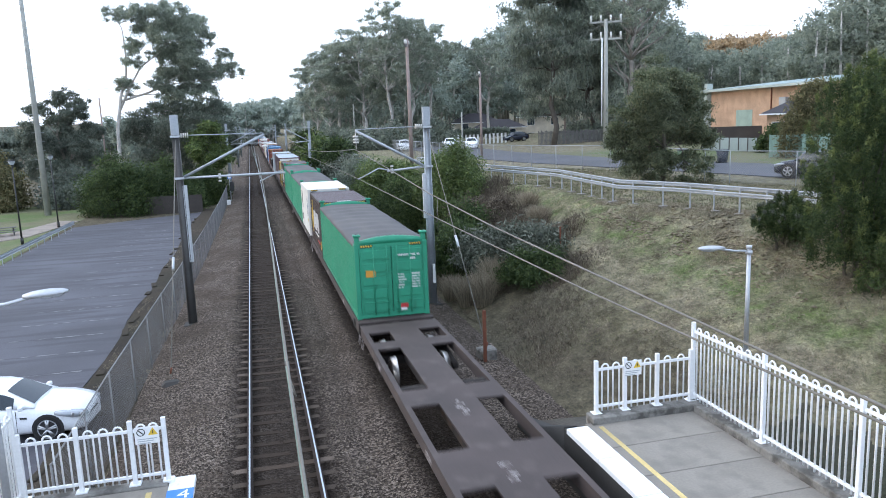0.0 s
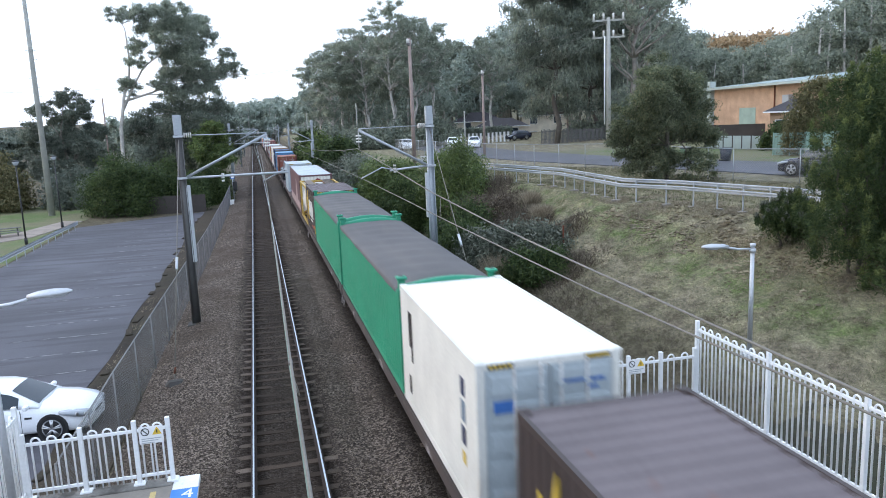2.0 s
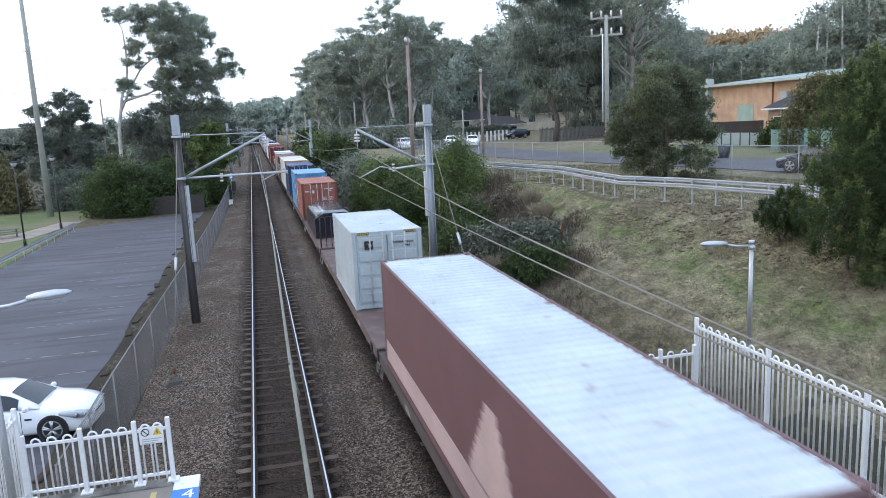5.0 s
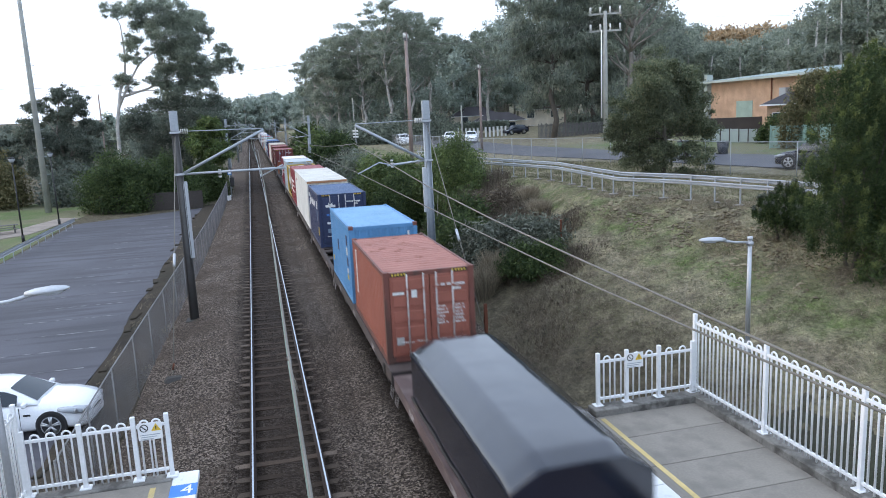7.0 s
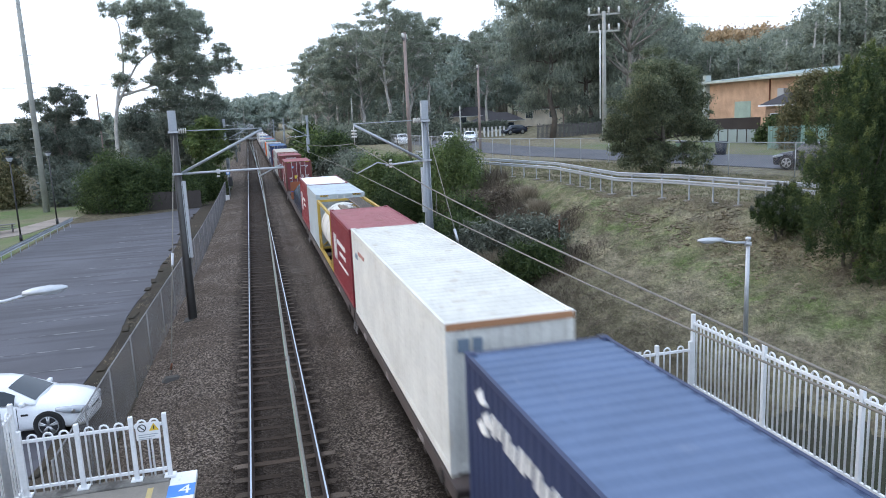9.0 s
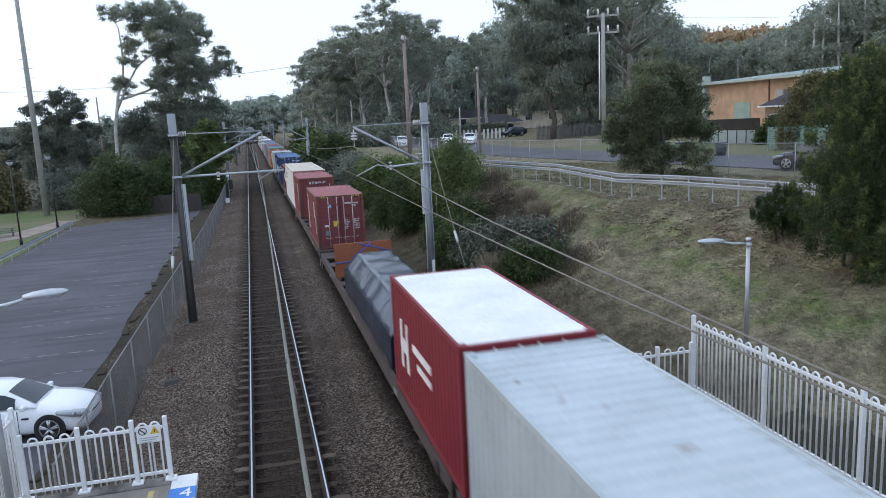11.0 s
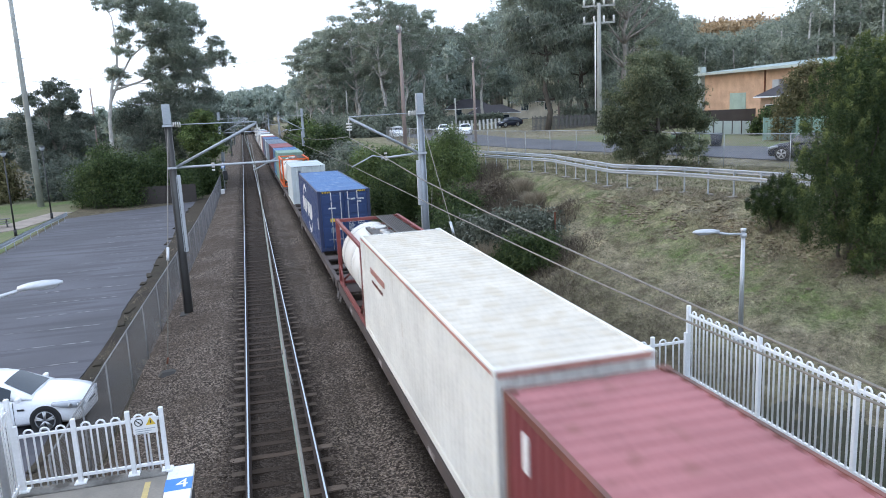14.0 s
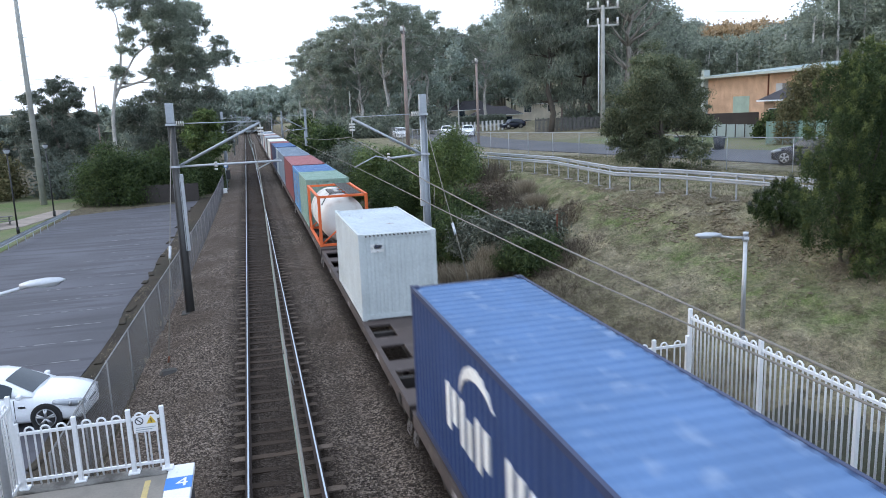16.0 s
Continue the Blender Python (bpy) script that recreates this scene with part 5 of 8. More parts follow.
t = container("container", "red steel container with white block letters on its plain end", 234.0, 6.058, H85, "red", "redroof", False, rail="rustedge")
bar_mark(t, "end", [(-0.5 + 0.19 * k + d, -0.45 + 0.19 * k + d, z0, z1, "mark") for k in range(6) for d, z0, z1 in ((0.0, 2.3, 2.46), (0.085, 2.3 + 0.05 * (k % 2), 2.42 + 0.04 * (k % 2)))] + [(0.85, 0.9, 1.2 + 0.14 * k, 1.29 + 0.14 * k, "mark") for k in range(8)] + [(0.68, 0.92, 0.28, 0.5, "markyel")])
bar_mark(t, "side", [(1.0, 1.06, 0.9, 1.9, "mark"), (1.25, 1.6, 1.75, 2.25, "mark"), (1.3, 1.5, 1.85, 2.1, "markblue"), (5.2, 5.35, 1.9, 2.4, "mark")])
t = container("container", "long cream-white steel container with worn orange lettering", 240.4, 12.192, H96, "white", "dirtyroof", False, False)
part("rust_strip", B(-W2 - 0.008, -W2 + 0.03, 0.1, 12.0, H96 - 0.1, H96 - 0.05), C["orangeroof"], t, "rusty top rail")
part("rust_strip", B(-W2 + 0.03, W2 - 0.03, -0.01, 0.0, H96 - 0.12, H96 - 0.01), C["orangeroof"], t, "rusty end header")
bar_mark(t, "end", [(-1.0 + 0.16 * k, -0.9 + 0.16 * k, 2.2, 2.4, "steelblue") for k in range(3)])
for k in range(8):
    bar_mark(t, "side", [(8.6 + 0.26 * k, 8.74 + 0.26 * k, 2.05, 2.2, "orangeroof"), (8.9 + 0.2 * k, 8.98 + 0.2 * k, 1.8, 1.88, "rustedge")])
tank_container(252.8, "redframe", "white tank in a dark red steel frame", 1)
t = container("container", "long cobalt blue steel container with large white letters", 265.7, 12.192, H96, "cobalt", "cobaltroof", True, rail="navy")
code_marks(t, H96)
bar_mark(t, "end", [(-0.75, -0.4, 2.0, 2.06, "mark"), (-0.7, -0.5, 1.4, 1.55, "markyel"), (-0.4, -0.2, 1.42, 1.5, "mark"), (-0.37, -0.22, 1.0, 1.2, "mark"), (-0.7, -0.5, 0.9, 1.1, "steelblue")])
word_shapes(t, 6.95, 9.55, 0.95, 1.75, 3, "mark")
word_shapes(t, 3.7, 6.4, 0.95, 1.75, 3, "mark")
side_arc(t, 7.6, 1.6, 1.1, 0.75, 20, 130, 0.2, "mark")
side_arc(t, 5.2, 1.1, 1.1, 0.7, 205, 320, 0.2, "mark")
bar_mark(t, "side", [(0.55, 0.75, 1.0, 1.5, "mark")])
t = container("container", "pale grey-white ribbed steel container with a small blue placard", 285.5, 6.058, H85, "palegrey", "greyroof", False, False, end="palegrey")
for k in range(16):
    part("hazard_stripe", B(-1.0 + 0.125 * k, -0.95 + 0.125 * k, -0.004, 0.012, H85 - 0.09, H85 - 0.04), C["under"], t)
bar_mark(t, "end", [(-0.85, -0.45, 2.15, 2.4, "mark"), (-0.75, -0.5, 2.25, 2.38, "markblue")])
tank_container(299.2, "orangeframe", "white tank in a bright orange frame", 1)
container("container", "sage green weathered steel container", 306.0, 6.058, H85, "sage", "sage", False)
t = container("container", "mid blue steel container with pale checks", 312.4, 6.058, H85, "blue", "cobaltroof", False)
for k in range(6):
    for j in range(4):
        if (j + k) % 2:
            bar_mark(t, "side", [(0.5 + 0.85 * k, 1.2 + 0.85 * k, 0.35 + 0.55 * j, 0.75 + 0.55 * j, "steelblue")])
far = [("red", "redroof", 12.192), ("steelblue", "steelblue", 12.192), ("grey", "steelblue", 6.058), ("cobalt", "cobaltroof", 12.192), ("red", "redroof", 6.058), ("white", "whiteroof", 12.192), ("brown", "brownroof", 6.058),
       ("grey", "greyroof", 12.192), ("red", "redroof", 6.058), ("white", "whiteroof", 6.058), ("steelblue", "steelblue", 12.192), ("white", "whiteroof", 6.058)]
s = 319.3
for side, roof, L in far:
    container("container", {"red": "red", "steelblue": "grey-blue", "grey": "pale grey", "cobalt": "cobalt blue", "white": "white", "brown": "dark brown"}[side] + " steel container far back on the train", s, L, H85, side, roof, False, True)
    s += L + (0.45 if L > 7 else 1.6)

# ---------------------------------------------------------------- platform fences, lamps, signs


def hoop(h, gap=0.145):
    """Two pickets joined by a round top."""
    bm = bmesh.new()
    r = gap / 2
    pts = [(-r, 0, 0), (-r, 0, h - r)] + [(-r * math.cos(a), 0, h - r + r * math.sin(a)) for a in (math.pi * k / 6 for k in range(1, 6))] + [(r, 0, h - r), (r, 0, 0)]
    return tube(bm, pts, 0.019, 6)


def fence(name, label, stations, height, base, along_x, posts_high=0.06):
    """White steel hoop-top fence through post stations (x, y)."""
    t = thing(name, label, "fence", (stations[0][0], stations[0][1], 0), group="platform fences")
    ox, oy = stations[0]
    h0 = None
    for x, y in stations:
        p = part("post", B(-0.04, 0.04, -0.04, 0.04, base, base + height + posts_high, 0.008), M["whitepaint"], t, at=(x - ox, y - oy, 0))
        part("foot", B(-0.1, 0.1, -0.1, 0.1, base - 0.01, base + 0.032, 0.004), M["whitepaint"], p)
    for (xa, ya), (xb, yb) in zip(stations, stations[1:]):
        d = math.hypot(xb - xa, yb - ya)
        ux, uy = (xb - xa) / d, (yb - ya) / d
        turn = math.degrees(math.atan2(uy, ux))
        for z in (base + 0.16, base + height - 0.14):
            bm = B(0.05, d - 0.05, -0.025, 0.025, z - 0.025, z + 0.025)
            o = part("rail", bm, M["whitepaint"], t)
            o.matrix_basis = pose(xa - ox, ya - oy, 0, 0, 0, turn)
        n = max(1, round((d - 0.12) / 0.29))
        for k in range(n):
            c = 0.08 + (d - 0.16) * (k + 0.5) / n
            m = pose(xa - ox + ux * c, ya - oy + uy * c, base + 0.05, 0, 0, turn)
            if h0 is None:
                h0 = part("hoop", hoop(height - 0.08), M["whitepaint"], t)
                h0.matrix_basis = m
            else:
                same(h0, "hoop", t, m)
    return t


fence("platform_fence", "tall white hoop-top steel fence along the platform back", [(9.63, 13.9)] + [(9.63, 13.9 - 2.35 * k) for k in range(1, 7)], 1.72, PT + 0.13, False)
fence("platform_fence", "low white hoop-top fence and gate across the platform end", [(7.3, 13.88), (7.97, 13.88), (8.74, 13.88), (9.56, 13.88)], 1.12, PT + 0.13, True)
fence("platform_fence", "low white hoop-top fence and gate across the platform end", [(-1.37, 13.86), (-1.95, 13.86), (-2.86, 13.86), (-3.8, 13.86)], 1.18, PT + 0.02, True)
fence("platform_fence", "tall white hoop-top steel fence along the platform back", [(-3.86, 13.86 - 2.35 * k) for k in range(0, 6)], 1.72, PT, False)


def warning_sign(x, y, z, turn=0):
    t = thing("warning_sign", "small white no-entry and danger notice on the gate", "sign", (x, y, z), turn)
    part("board", B(-0.21, 0.21, -0.006, 0.006, -0.16, 0.17, 0.003), M["signwhite"], t)
    bm = bmesh.new()
    ring = [(math.cos(a), math.sin(a)) for a in (2 * math.pi * k / 20 for k in range(20))]
    loft(bm, [[(-0.1 + 0.075 * a, -0.008, 0.07 + 0.075 * b) for a, b in ring], [(-0.1 + 0.058 * a, -0.008, 0.07 + 0.058 * b) for a, b in ring]], ends=False)
    part("ban_ring", bm, M["black"], t)
    part("ban_bar", T([(-0.15, -0.008, 0.12), (-0.05, -0.008, 0.02)], 0.01, 4), M["black"], t)
    bm = bmesh.new()
    tri = ((0.02, 0.005), (0.19, 0.005), (0.105, 0.15))
    loft(bm, [[(a, -0.0065, b) for a, b in tri], [(a, -0.01, b) for a, b in tri]])
    part("danger_triangle", bm, M["amber"], t)
    part("danger_bolt", B(0.097, 0.113, -0.013, -0.0105, 0.03, 0.1), M["black"], t)
    for k in range(3):
        part("text_bar", B(-0.17, 0.17 - 0.06 * k, -0.008, -0.0062, -0.07 - 0.04 * k, -0.055 - 0.04 * k), M["galvdull"], t)


warning_sign(8.12, 13.82, 2.12)
warning_sign(-1.66, 13.80, 2.02)


def platform_lamp(x, y, z0, z1, side, label, reach=1.25):
    t = thing("street_lamp", label, "lamp post", (x, y, 0), group="platform lamps")
    part("pole", T([(0, 0, z0), (0, 0, z1)], 0.065, 10, 0.05), M["galv"], t)
    part("cap", T([(0, 0, z1), (0, 0, z1 + 0.08)], 0.07, 10), M["galv"], t)
    part("base_plate", B(-0.14, 0.14, -0.14, 0.14, z0 - 0.1, z0 + 0.02, 0.01), M["galv"], t)
    part("collar", T([(0, 0, z1 - 0.14), (0, 0, z1 - 0.05)], 0.085, 10), M["galv"], t)
    a = side
    part("arm", T([(0, 0, z1 - 0.06), (a * reach * 0.3, 0, z1 - 0.03), (a * reach * 0.62, 0, z1 + 0.06)], 0.03, 8), M["galv"], t)
    bm = bmesh.new()
    rings = []
    for u, w, h in ((0.5, 0.05, 0.05), (0.62, 0.1, 0.09), (0.8, 0.13, 0.1), (0.95, 0.1, 0.07), (1.02, 0.04, 0.03)):
        zc = z1 + 0.06 + 0.08 * (u - 0.5)
        rings.append([(a * reach * u, w * math.cos(q), zc + h * math.sin(q) * (0.8 if math.sin(q) > 0 else 0.5)) for q in (2 * math.pi * k / 12 for k in range(12))])
    loft(bm, rings)
    head = part("lamp_head", bm, M["galv"], t, "pale grey luminaire")
    bm = bmesh.new()
    rings = [[(a * reach * u, w * math.cos(q), z1 + 0.035 + 0.08 * (u - 0.5) - 0.05 * abs(math.sin(q)) * k2) for q in (math.pi * k / 8 for k in range(9))] for u, w, k2 in ((0.68, 0.06, 0.4), (0.74, 0.1, 1), (0.9, 0.09, 1), (0.97, 0.05, 0.4))]
    loft(bm, rings, closed=False)
    part("lens", bm, M["lampglass"], head, "clear lamp lens")


platform_lamp(-3.66, 12.6, PT, 4.95, 1, "galvanised platform lamp post with a single arm")
platform_lamp(12.56, 16.05, 1.2, 4.02, -1, "galvanised lamp post beside the platform on the bank", 1.42)

# ---------------------------------------------------------------- overhead line


def mast(y, x, side, label, guy=None, dark=False):
    """Overhead line mast; side: +1 when its arm reaches to the right."""
    t = thing("overhead_mast", label, "catenary mast", (x, y, 0), group="overhead line masts")
    zt = 8.08
    body = M["mastdark"] if dark else M["galvdull"]
    bm = bmesh.new()
    for sx in (-1, 1):
        loft(bm, [[(sx * w, -0.1, z), (sx * w, 0.1, z), (sx * (w - 0.02), 0.1, z), (sx * (w - 0.02), -0.1, z)] for z, w in ((-0.5, 0.17), (zt - 0.75, 0.13))])
    loft(bm, [[(-w + 0.02, -0.015, z), (w - 0.02, -0.015, z), (w - 0.02, 0.015, z), (-w + 0.02, 0.015, z)] for z, w in ((-0.5, 0.17), (zt - 0.75, 0.13))])
    part("column", bm, body, t)
    part("sleeve", B(-0.15, 0.15, -0.12, 0.12, zt - 0.78, zt, 0.01), M["galvdull"], t, "grey steel head sleeve")
    part("footing", B(-0.35, 0.35, -0.35, 0.35, -0.8, -0.36, 0.03), M["platwall"], t, "dark concrete footing")
    for z in (5.6, 7.25):
        part("clamp", B(-0.19, 0.19, -0.14, 0.14, z - 0.04, z + 0.04), M["galv"], t)
    s = side
    part("cover", B(-s * 0.06 - 0.08 + (0.24 if s > 0 else -0.24), -s * 0.06 + 0.08 + (0.24 if s > 0 else -0.24), -0.08, 0.08, 3.4 if s < 0 else 2.2, 5.3, 0.01), M["galv"], t, "pale cable cover")
    tip = s * (3.4 if s > 0 else 3.0)
    arm = part("arm", T([(s * 0.15, 0, 5.62), (tip, 0, 7.2)], 0.055, 8), M["galvdull"], t, "grey cantilever tube")
    part("tie", T([(s * 0.5, 0, 7.28), (tip, 0, 7.25)], 0.02, 6), M["galvdull"], t)
    ins = bmesh.new()
    for k in range(4):
        tube(ins, [(s * (0.2 + 0.08 * k), 0, 7.28), (s * (0.24 + 0.08 * k), 0, 7.28)], 0.1, 10)
    part("insulator", ins, M["porcelain"], t)
    ins = bmesh.new()
    for k in range(3):
        tube(ins, [(tip, 0, 7.0 - 0.12 * k), (tip, 0, 6.93 - 0.12 * k)], 0.12, 10)
    tube(ins, [(tip, 0, 7.2), (tip, 0, 6.45)], 0.02, 6)
    part("hanger_insulator", ins, M["porcelain"], t)
    reach = 4.15 if s > 0 else 1.75
    part("beam", T([(s * 0.15, 0, 5.6), (s * reach, 0, 5.62 if s > 0 else 5.48)], 0.045, 8), M["galv"], t)
    ins = bmesh.new()
    for k in range(3):
        tube(ins, [(s * 1.55, 0, 5.38 + 0.13 * k), (s * 1.55, 0, 5.45 + 0.13 * k)], 0.06, 8)
    part("post_insulator", ins, M["porcelain"], t)
    part("steady_arm", T([(s * 1.6, 0, 5.5), (s * 2.1, 0, 5.62), (s * 3.0, 0, 5.2)] if s < 0 else [(4.1, 0, 5.62), (4.05, 0, 5.75), (3.1, 0, 5.3)], 0.028, 6), M["galvdull"], t)
    if guy:
        g = part("guy_wire", T([(0, -0.1, 7.1), (guy[0] - x, guy[1] - y, guy[2])], 0.016, 6), M["wire"], t)
        part("tensioner", T([(0.55 * (guy[0] - x), 0.55 * (guy[1] - y), 7.1 + 0.55 * (guy[2] - 7.1)), (0.6 * (guy[0] - x), 0.6 * (guy[1] - y), 7.1 + 0.6 * (guy[2] - 7.1))], 0.05, 8), M["galv"], g)
    return t


mast(31.4, -2.28, 1, "dark tapering overhead line mast with a grey head", (-2.42, 23.9, -0.2), True)
mast(30.9, 7.78, -1, "grey steel overhead line mast with a guy wire", (7.62, 22.8, 0.1))
for y in (95, 159, 223):
    mast(y, -2.2, 1, "grey overhead line mast farther along the track")
    mast(y + 0.5, 7.75, -1, "grey overhead line mast farther along the track")

for x, y, z, nm in ((-2.42, 23.9, -0.45, "left"), (7.64, 22.8, -0.42, "right")):
    t = thing("guy_anchor", "weathered concrete guy anchor block beside the track", "anchor block", (x, y, z), 8)
    part("block", B(-0.3, 0.3, -0.24, 0.24, -0.15, 0.42 if x > 0 else 0.17, 0.12 if x < 0 else 0.05), M["kerb" if x > 0 else "platwall"], t)
    part("eye", T([(0, 0, 0.4), (0.05, 0, 0.6)], 0.03, 6), M["rustpost"], t)
t = thing("marker_post", "rusted red steel marker post by the track", "post", (7.46, 22.35, -0.45))
part("stake", B(-0.05, 0.05, -0.05, 0.05, 0, 1.85, 0.008), M["rustpost"], t)
for z in (0.7, 1.2, 1.6):
    part("clip", B(-0.06, 0.06, -0.06, 0.06, z, z + 0.03), M["rustpost"], t)


t = thing("fence_stake", "dark rusty steel stake standing on the bank", "post", (12.8, 28.6, gz(12.8, 28.6)))
part("stake", B(-0.03, 0.03, -0.03, 0.03, -0.2, 1.0, 0.006), M["rustpost"], t)
t = thing("mast_plate", "narrow white plate fixed low on the mast", "sign", (7.84, 30.76, 0.55))
part("plate", B(-0.06, 0.06, -0.012, 0.012, 0, 0.85, 0.004), M["signwhite"], t)


def overhead(name, label, pts, r, m):
    """A wire through points, as one thing."""
    tagged(part(name, T(pts, r, 6), m), label, "overhead wire")


def sag(a, b, d, n=14):
    a, b = Vector(a), Vector(b)
    return [a.lerp(b, i / n) - Vector((0, 0, d * 4 * (i / n) * (1 - i / n))) for i in range(n + 1)]


overhead("contact_wire", "greenish contact wire over the empty track", [(0.72, -6, 5.17), (0.76, 7.2, 5.15), (0.85, 18, 5.12), (0.95, 31, 5.15), (0.6, 95, 5.15), (0.95, 159, 5.15), (0.6, 230, 5.15)], 0.015, M["copper"])
overhead("catenary_wire", "carrier wire over the empty track", [(0.72, -6, 5.23), (0.765, 7.2, 5.21), (0.85, 18, 5.2), (0.88, 22, 5.34), (0.86, 26, 5.75)] + sag((0.82, 31.4, 6.4), (0.9, 95, 6.4), 0.75) + sag((0.9, 95, 6.4), (0.9, 159, 6.4), 0.75)[1:], 0.012, M["wire"])
overhead("contact_wire", "contact wire over the train's track", [(4.8, -6, 5.3), (4.8, 4, 5.24), (4.8, 9, 5.16), (4.8, 16, 5.16), (4.85, 31, 5.2), (4.6, 95, 5.2), (4.85, 159, 5.2), (4.6, 230, 5.2)], 0.012, M["wire"])
overhead("catenary_wire", "carrier wire over the train's track", [(4.8, -6, 5.32), (4.8, 4, 5.36), (4.8, 9, 5.44), (4.8, 13, 5.52), (4.8, 18, 5.7), (4.78, 24, 6.05), (4.7, 30.9, 6.45)] + sag((4.7, 30.9, 6.45), (4.68, 95.5, 6.45), 0.75)[1:] + sag((4.68, 95.5, 6.45), (4.68, 159.5, 6.45), 0.75)[1:], 0.014, M["wire"])
for y, z in ((17.2, 5.67),):
    tagged(part("dropper", T([(4.8, y, 5.17), (4.76, y, 5.1), (4.8, y, z)], 0.008, 5), M["wire"]), "thin dropper between the two wires", "dropper")
t = thing("wire_clamp", "dark clamp on the contact wire over the empty track", "wire clamp", (0.765, 7.25, 5.15))
part("clamp_body", B(-0.022, 0.022, -0.05, 0.05, -0.035, 0.035, 0.008), M["mastdark"], t)
part("jumper_loop", T([(0, 0, -0.03), (0.03, -0.15, -0.18), (0.05, -0.35, -0.2), (0.02, -0.5, -0.03)], 0.008, 5), M["wire"], t)

# ---------------------------------------------------------------- fences beside the track


def mesh_fence(name, label, pts, h, zf, step=2.6, cell=0.075, wire=0.0045, tube_mat="fencepost", wire_mat="chain"):
    """Chain-link fence along (x, y) points: posts, top rail, woven wire."""
    t = thing(name, label, "fence", group="")
    P = [Vector((x, y, zf(x, y))) for x, y in pts]
    post0 = None
    for a, b in zip(P, P[1:]):
        d = (b - a)
        n = max(1, round(d.length / step))
        for k in range(n):
            q = a.lerp(b, k / n)
            if post0 is None:
                post0 = part("post", T([(0, 0, -0.2), (0, 0, h + 0.03)], 0.022, 7), M[tube_mat], t, at=q)
            else:
                same(post0, "post", t, Matrix.Translation(q))
        part("top_rail", T([a + Vector((0, 0, h)), b + Vector((0, 0, h))], 0.02, 6), M[tube_mat], t)
        vs, fs = [], []
        hd = d.normalized()
        L = d.length
        u = Vector((0, 0, 1))
        for sg in (1, -1):
            c = -h
            while c < L + h:
                lo, hi = (c, c + h) if sg > 0 else (c + h, c)
                z0, z1 = 0.0, h
                def cut(s0, s1, za, zb):
                    if s0 == s1:
                        return None
                    f = lambda s: za + (zb - za) * (s - s0) / (s1 - s0)
                    e0, e1 = min(max(s0, 0), L), min(max(s1, 0), L)
                    return (e0, f(e0), e1, f(e1)) if abs(e0 - e1) > 0.01 else None
                r = cut(lo, hi, z0, z1)
                if r:
                    k = len(vs)
                    p, q = a + d * (r[0] / L) + u * (r[1] + 0.03), a + d * (r[2] / L) + u * (r[3] + 0.03)
                    w = (u + hd * (-sg)).normalized() * wire
                    side = Vector((-hd.y, hd.x, 0)) * wire * sg
                    off = [w * math.cos(g) + side * math.sin(g) for g in (0, 2.09, 4.19)]
                    vs += [p + o for o in off] + [q + o for o in off]
                    fs += [(k + g, k + (g + 1) % 3, k + 3 + (g + 1) % 3, k + 3 + g) for g in range(3)]
                c += cell * 1.414
        raw("wire_mesh", [tuple(v) for v in vs], fs, M[wire_mat], t)
    return t


mesh_fence("chain_link_fence", "chain-link boundary fence between the car park and the track", [(-3.5, 14.5), (-3.42, 20), (-3.25, 26), (-2.95, 36), (-2.65, 48), (-2.4, 66), (-2.3, 84)], 1.85, lambda x, y: -0.45, 3.2, 0.075, 0.0032)
mesh_fence("chain_link_fence", "galvanised chain-link fence beside the road", list(CHAIN), 1.75, gz, 2.4, 0.09, 0.0045, "galvdull", "fencepost")


def guardrail(name, label, pts, zf, beams, step, post_h, pad=False):
    t = thing(name, label, "guardrail")
    P = [Vector((x, y, 0)) for x, y in pts]
    for zc, hgt, off in beams:
        bm = bmesh.new()
        prof = [(0, -hgt), (0.04, -hgt * 0.75), (0.04, -hgt * 0.35), (0, -hgt * 0.1), (0, hgt * 0.1), (0.04, hgt * 0.35), (0.04, hgt * 0.75), (0, hgt)]
        prof = prof + [(x - 0.006, z) for x, z in reversed(prof)]
        rings = []
        for i, p in enumerate(P):
            d = (P[min(i + 1, len(P) - 1)] - P[max(i - 1, 0)]).normalized()
            nrm = Vector((-d.y, d.x, 0))
            z = zf(p.x, p.y)
            rings.append([tuple(p + nrm * (o + off) + Vector((0, 0, z + zc + q))) for o, q in prof])
        loft(bm, rings)
        for f in bm.faces:
            f.smooth = False
        part("beam", bm, M["galvdull"], t, "pale galvanised beam")
    post0 = pad0 = None
    for a, b in zip(P, P[1:]):
        n = max(1, round((b - a).length / step))
        for k in range(n):
            q = a.lerp(b, (k + 0.5) / n)
            q.z = zf(q.x, q.y)
            if post0 is None:
                post0 = part("post", B(-0.02, 0.02, -0.035, 0.035, -0.3, post_h, 0.006), M["galvdull"], t, at=q)
                if pad:
                    pad0 = part("footing", B(-0.2, 0.2, -0.12, 0.12, -0.2, 0.035, 0.02), M["concrete"], t, "pale concrete footing", at=q)
            else:
                same(post0, "post", t, Matrix.Translation(q))
                if pad:
                    same(pad0, "footing", t, Matrix.Translation(q))
    return t


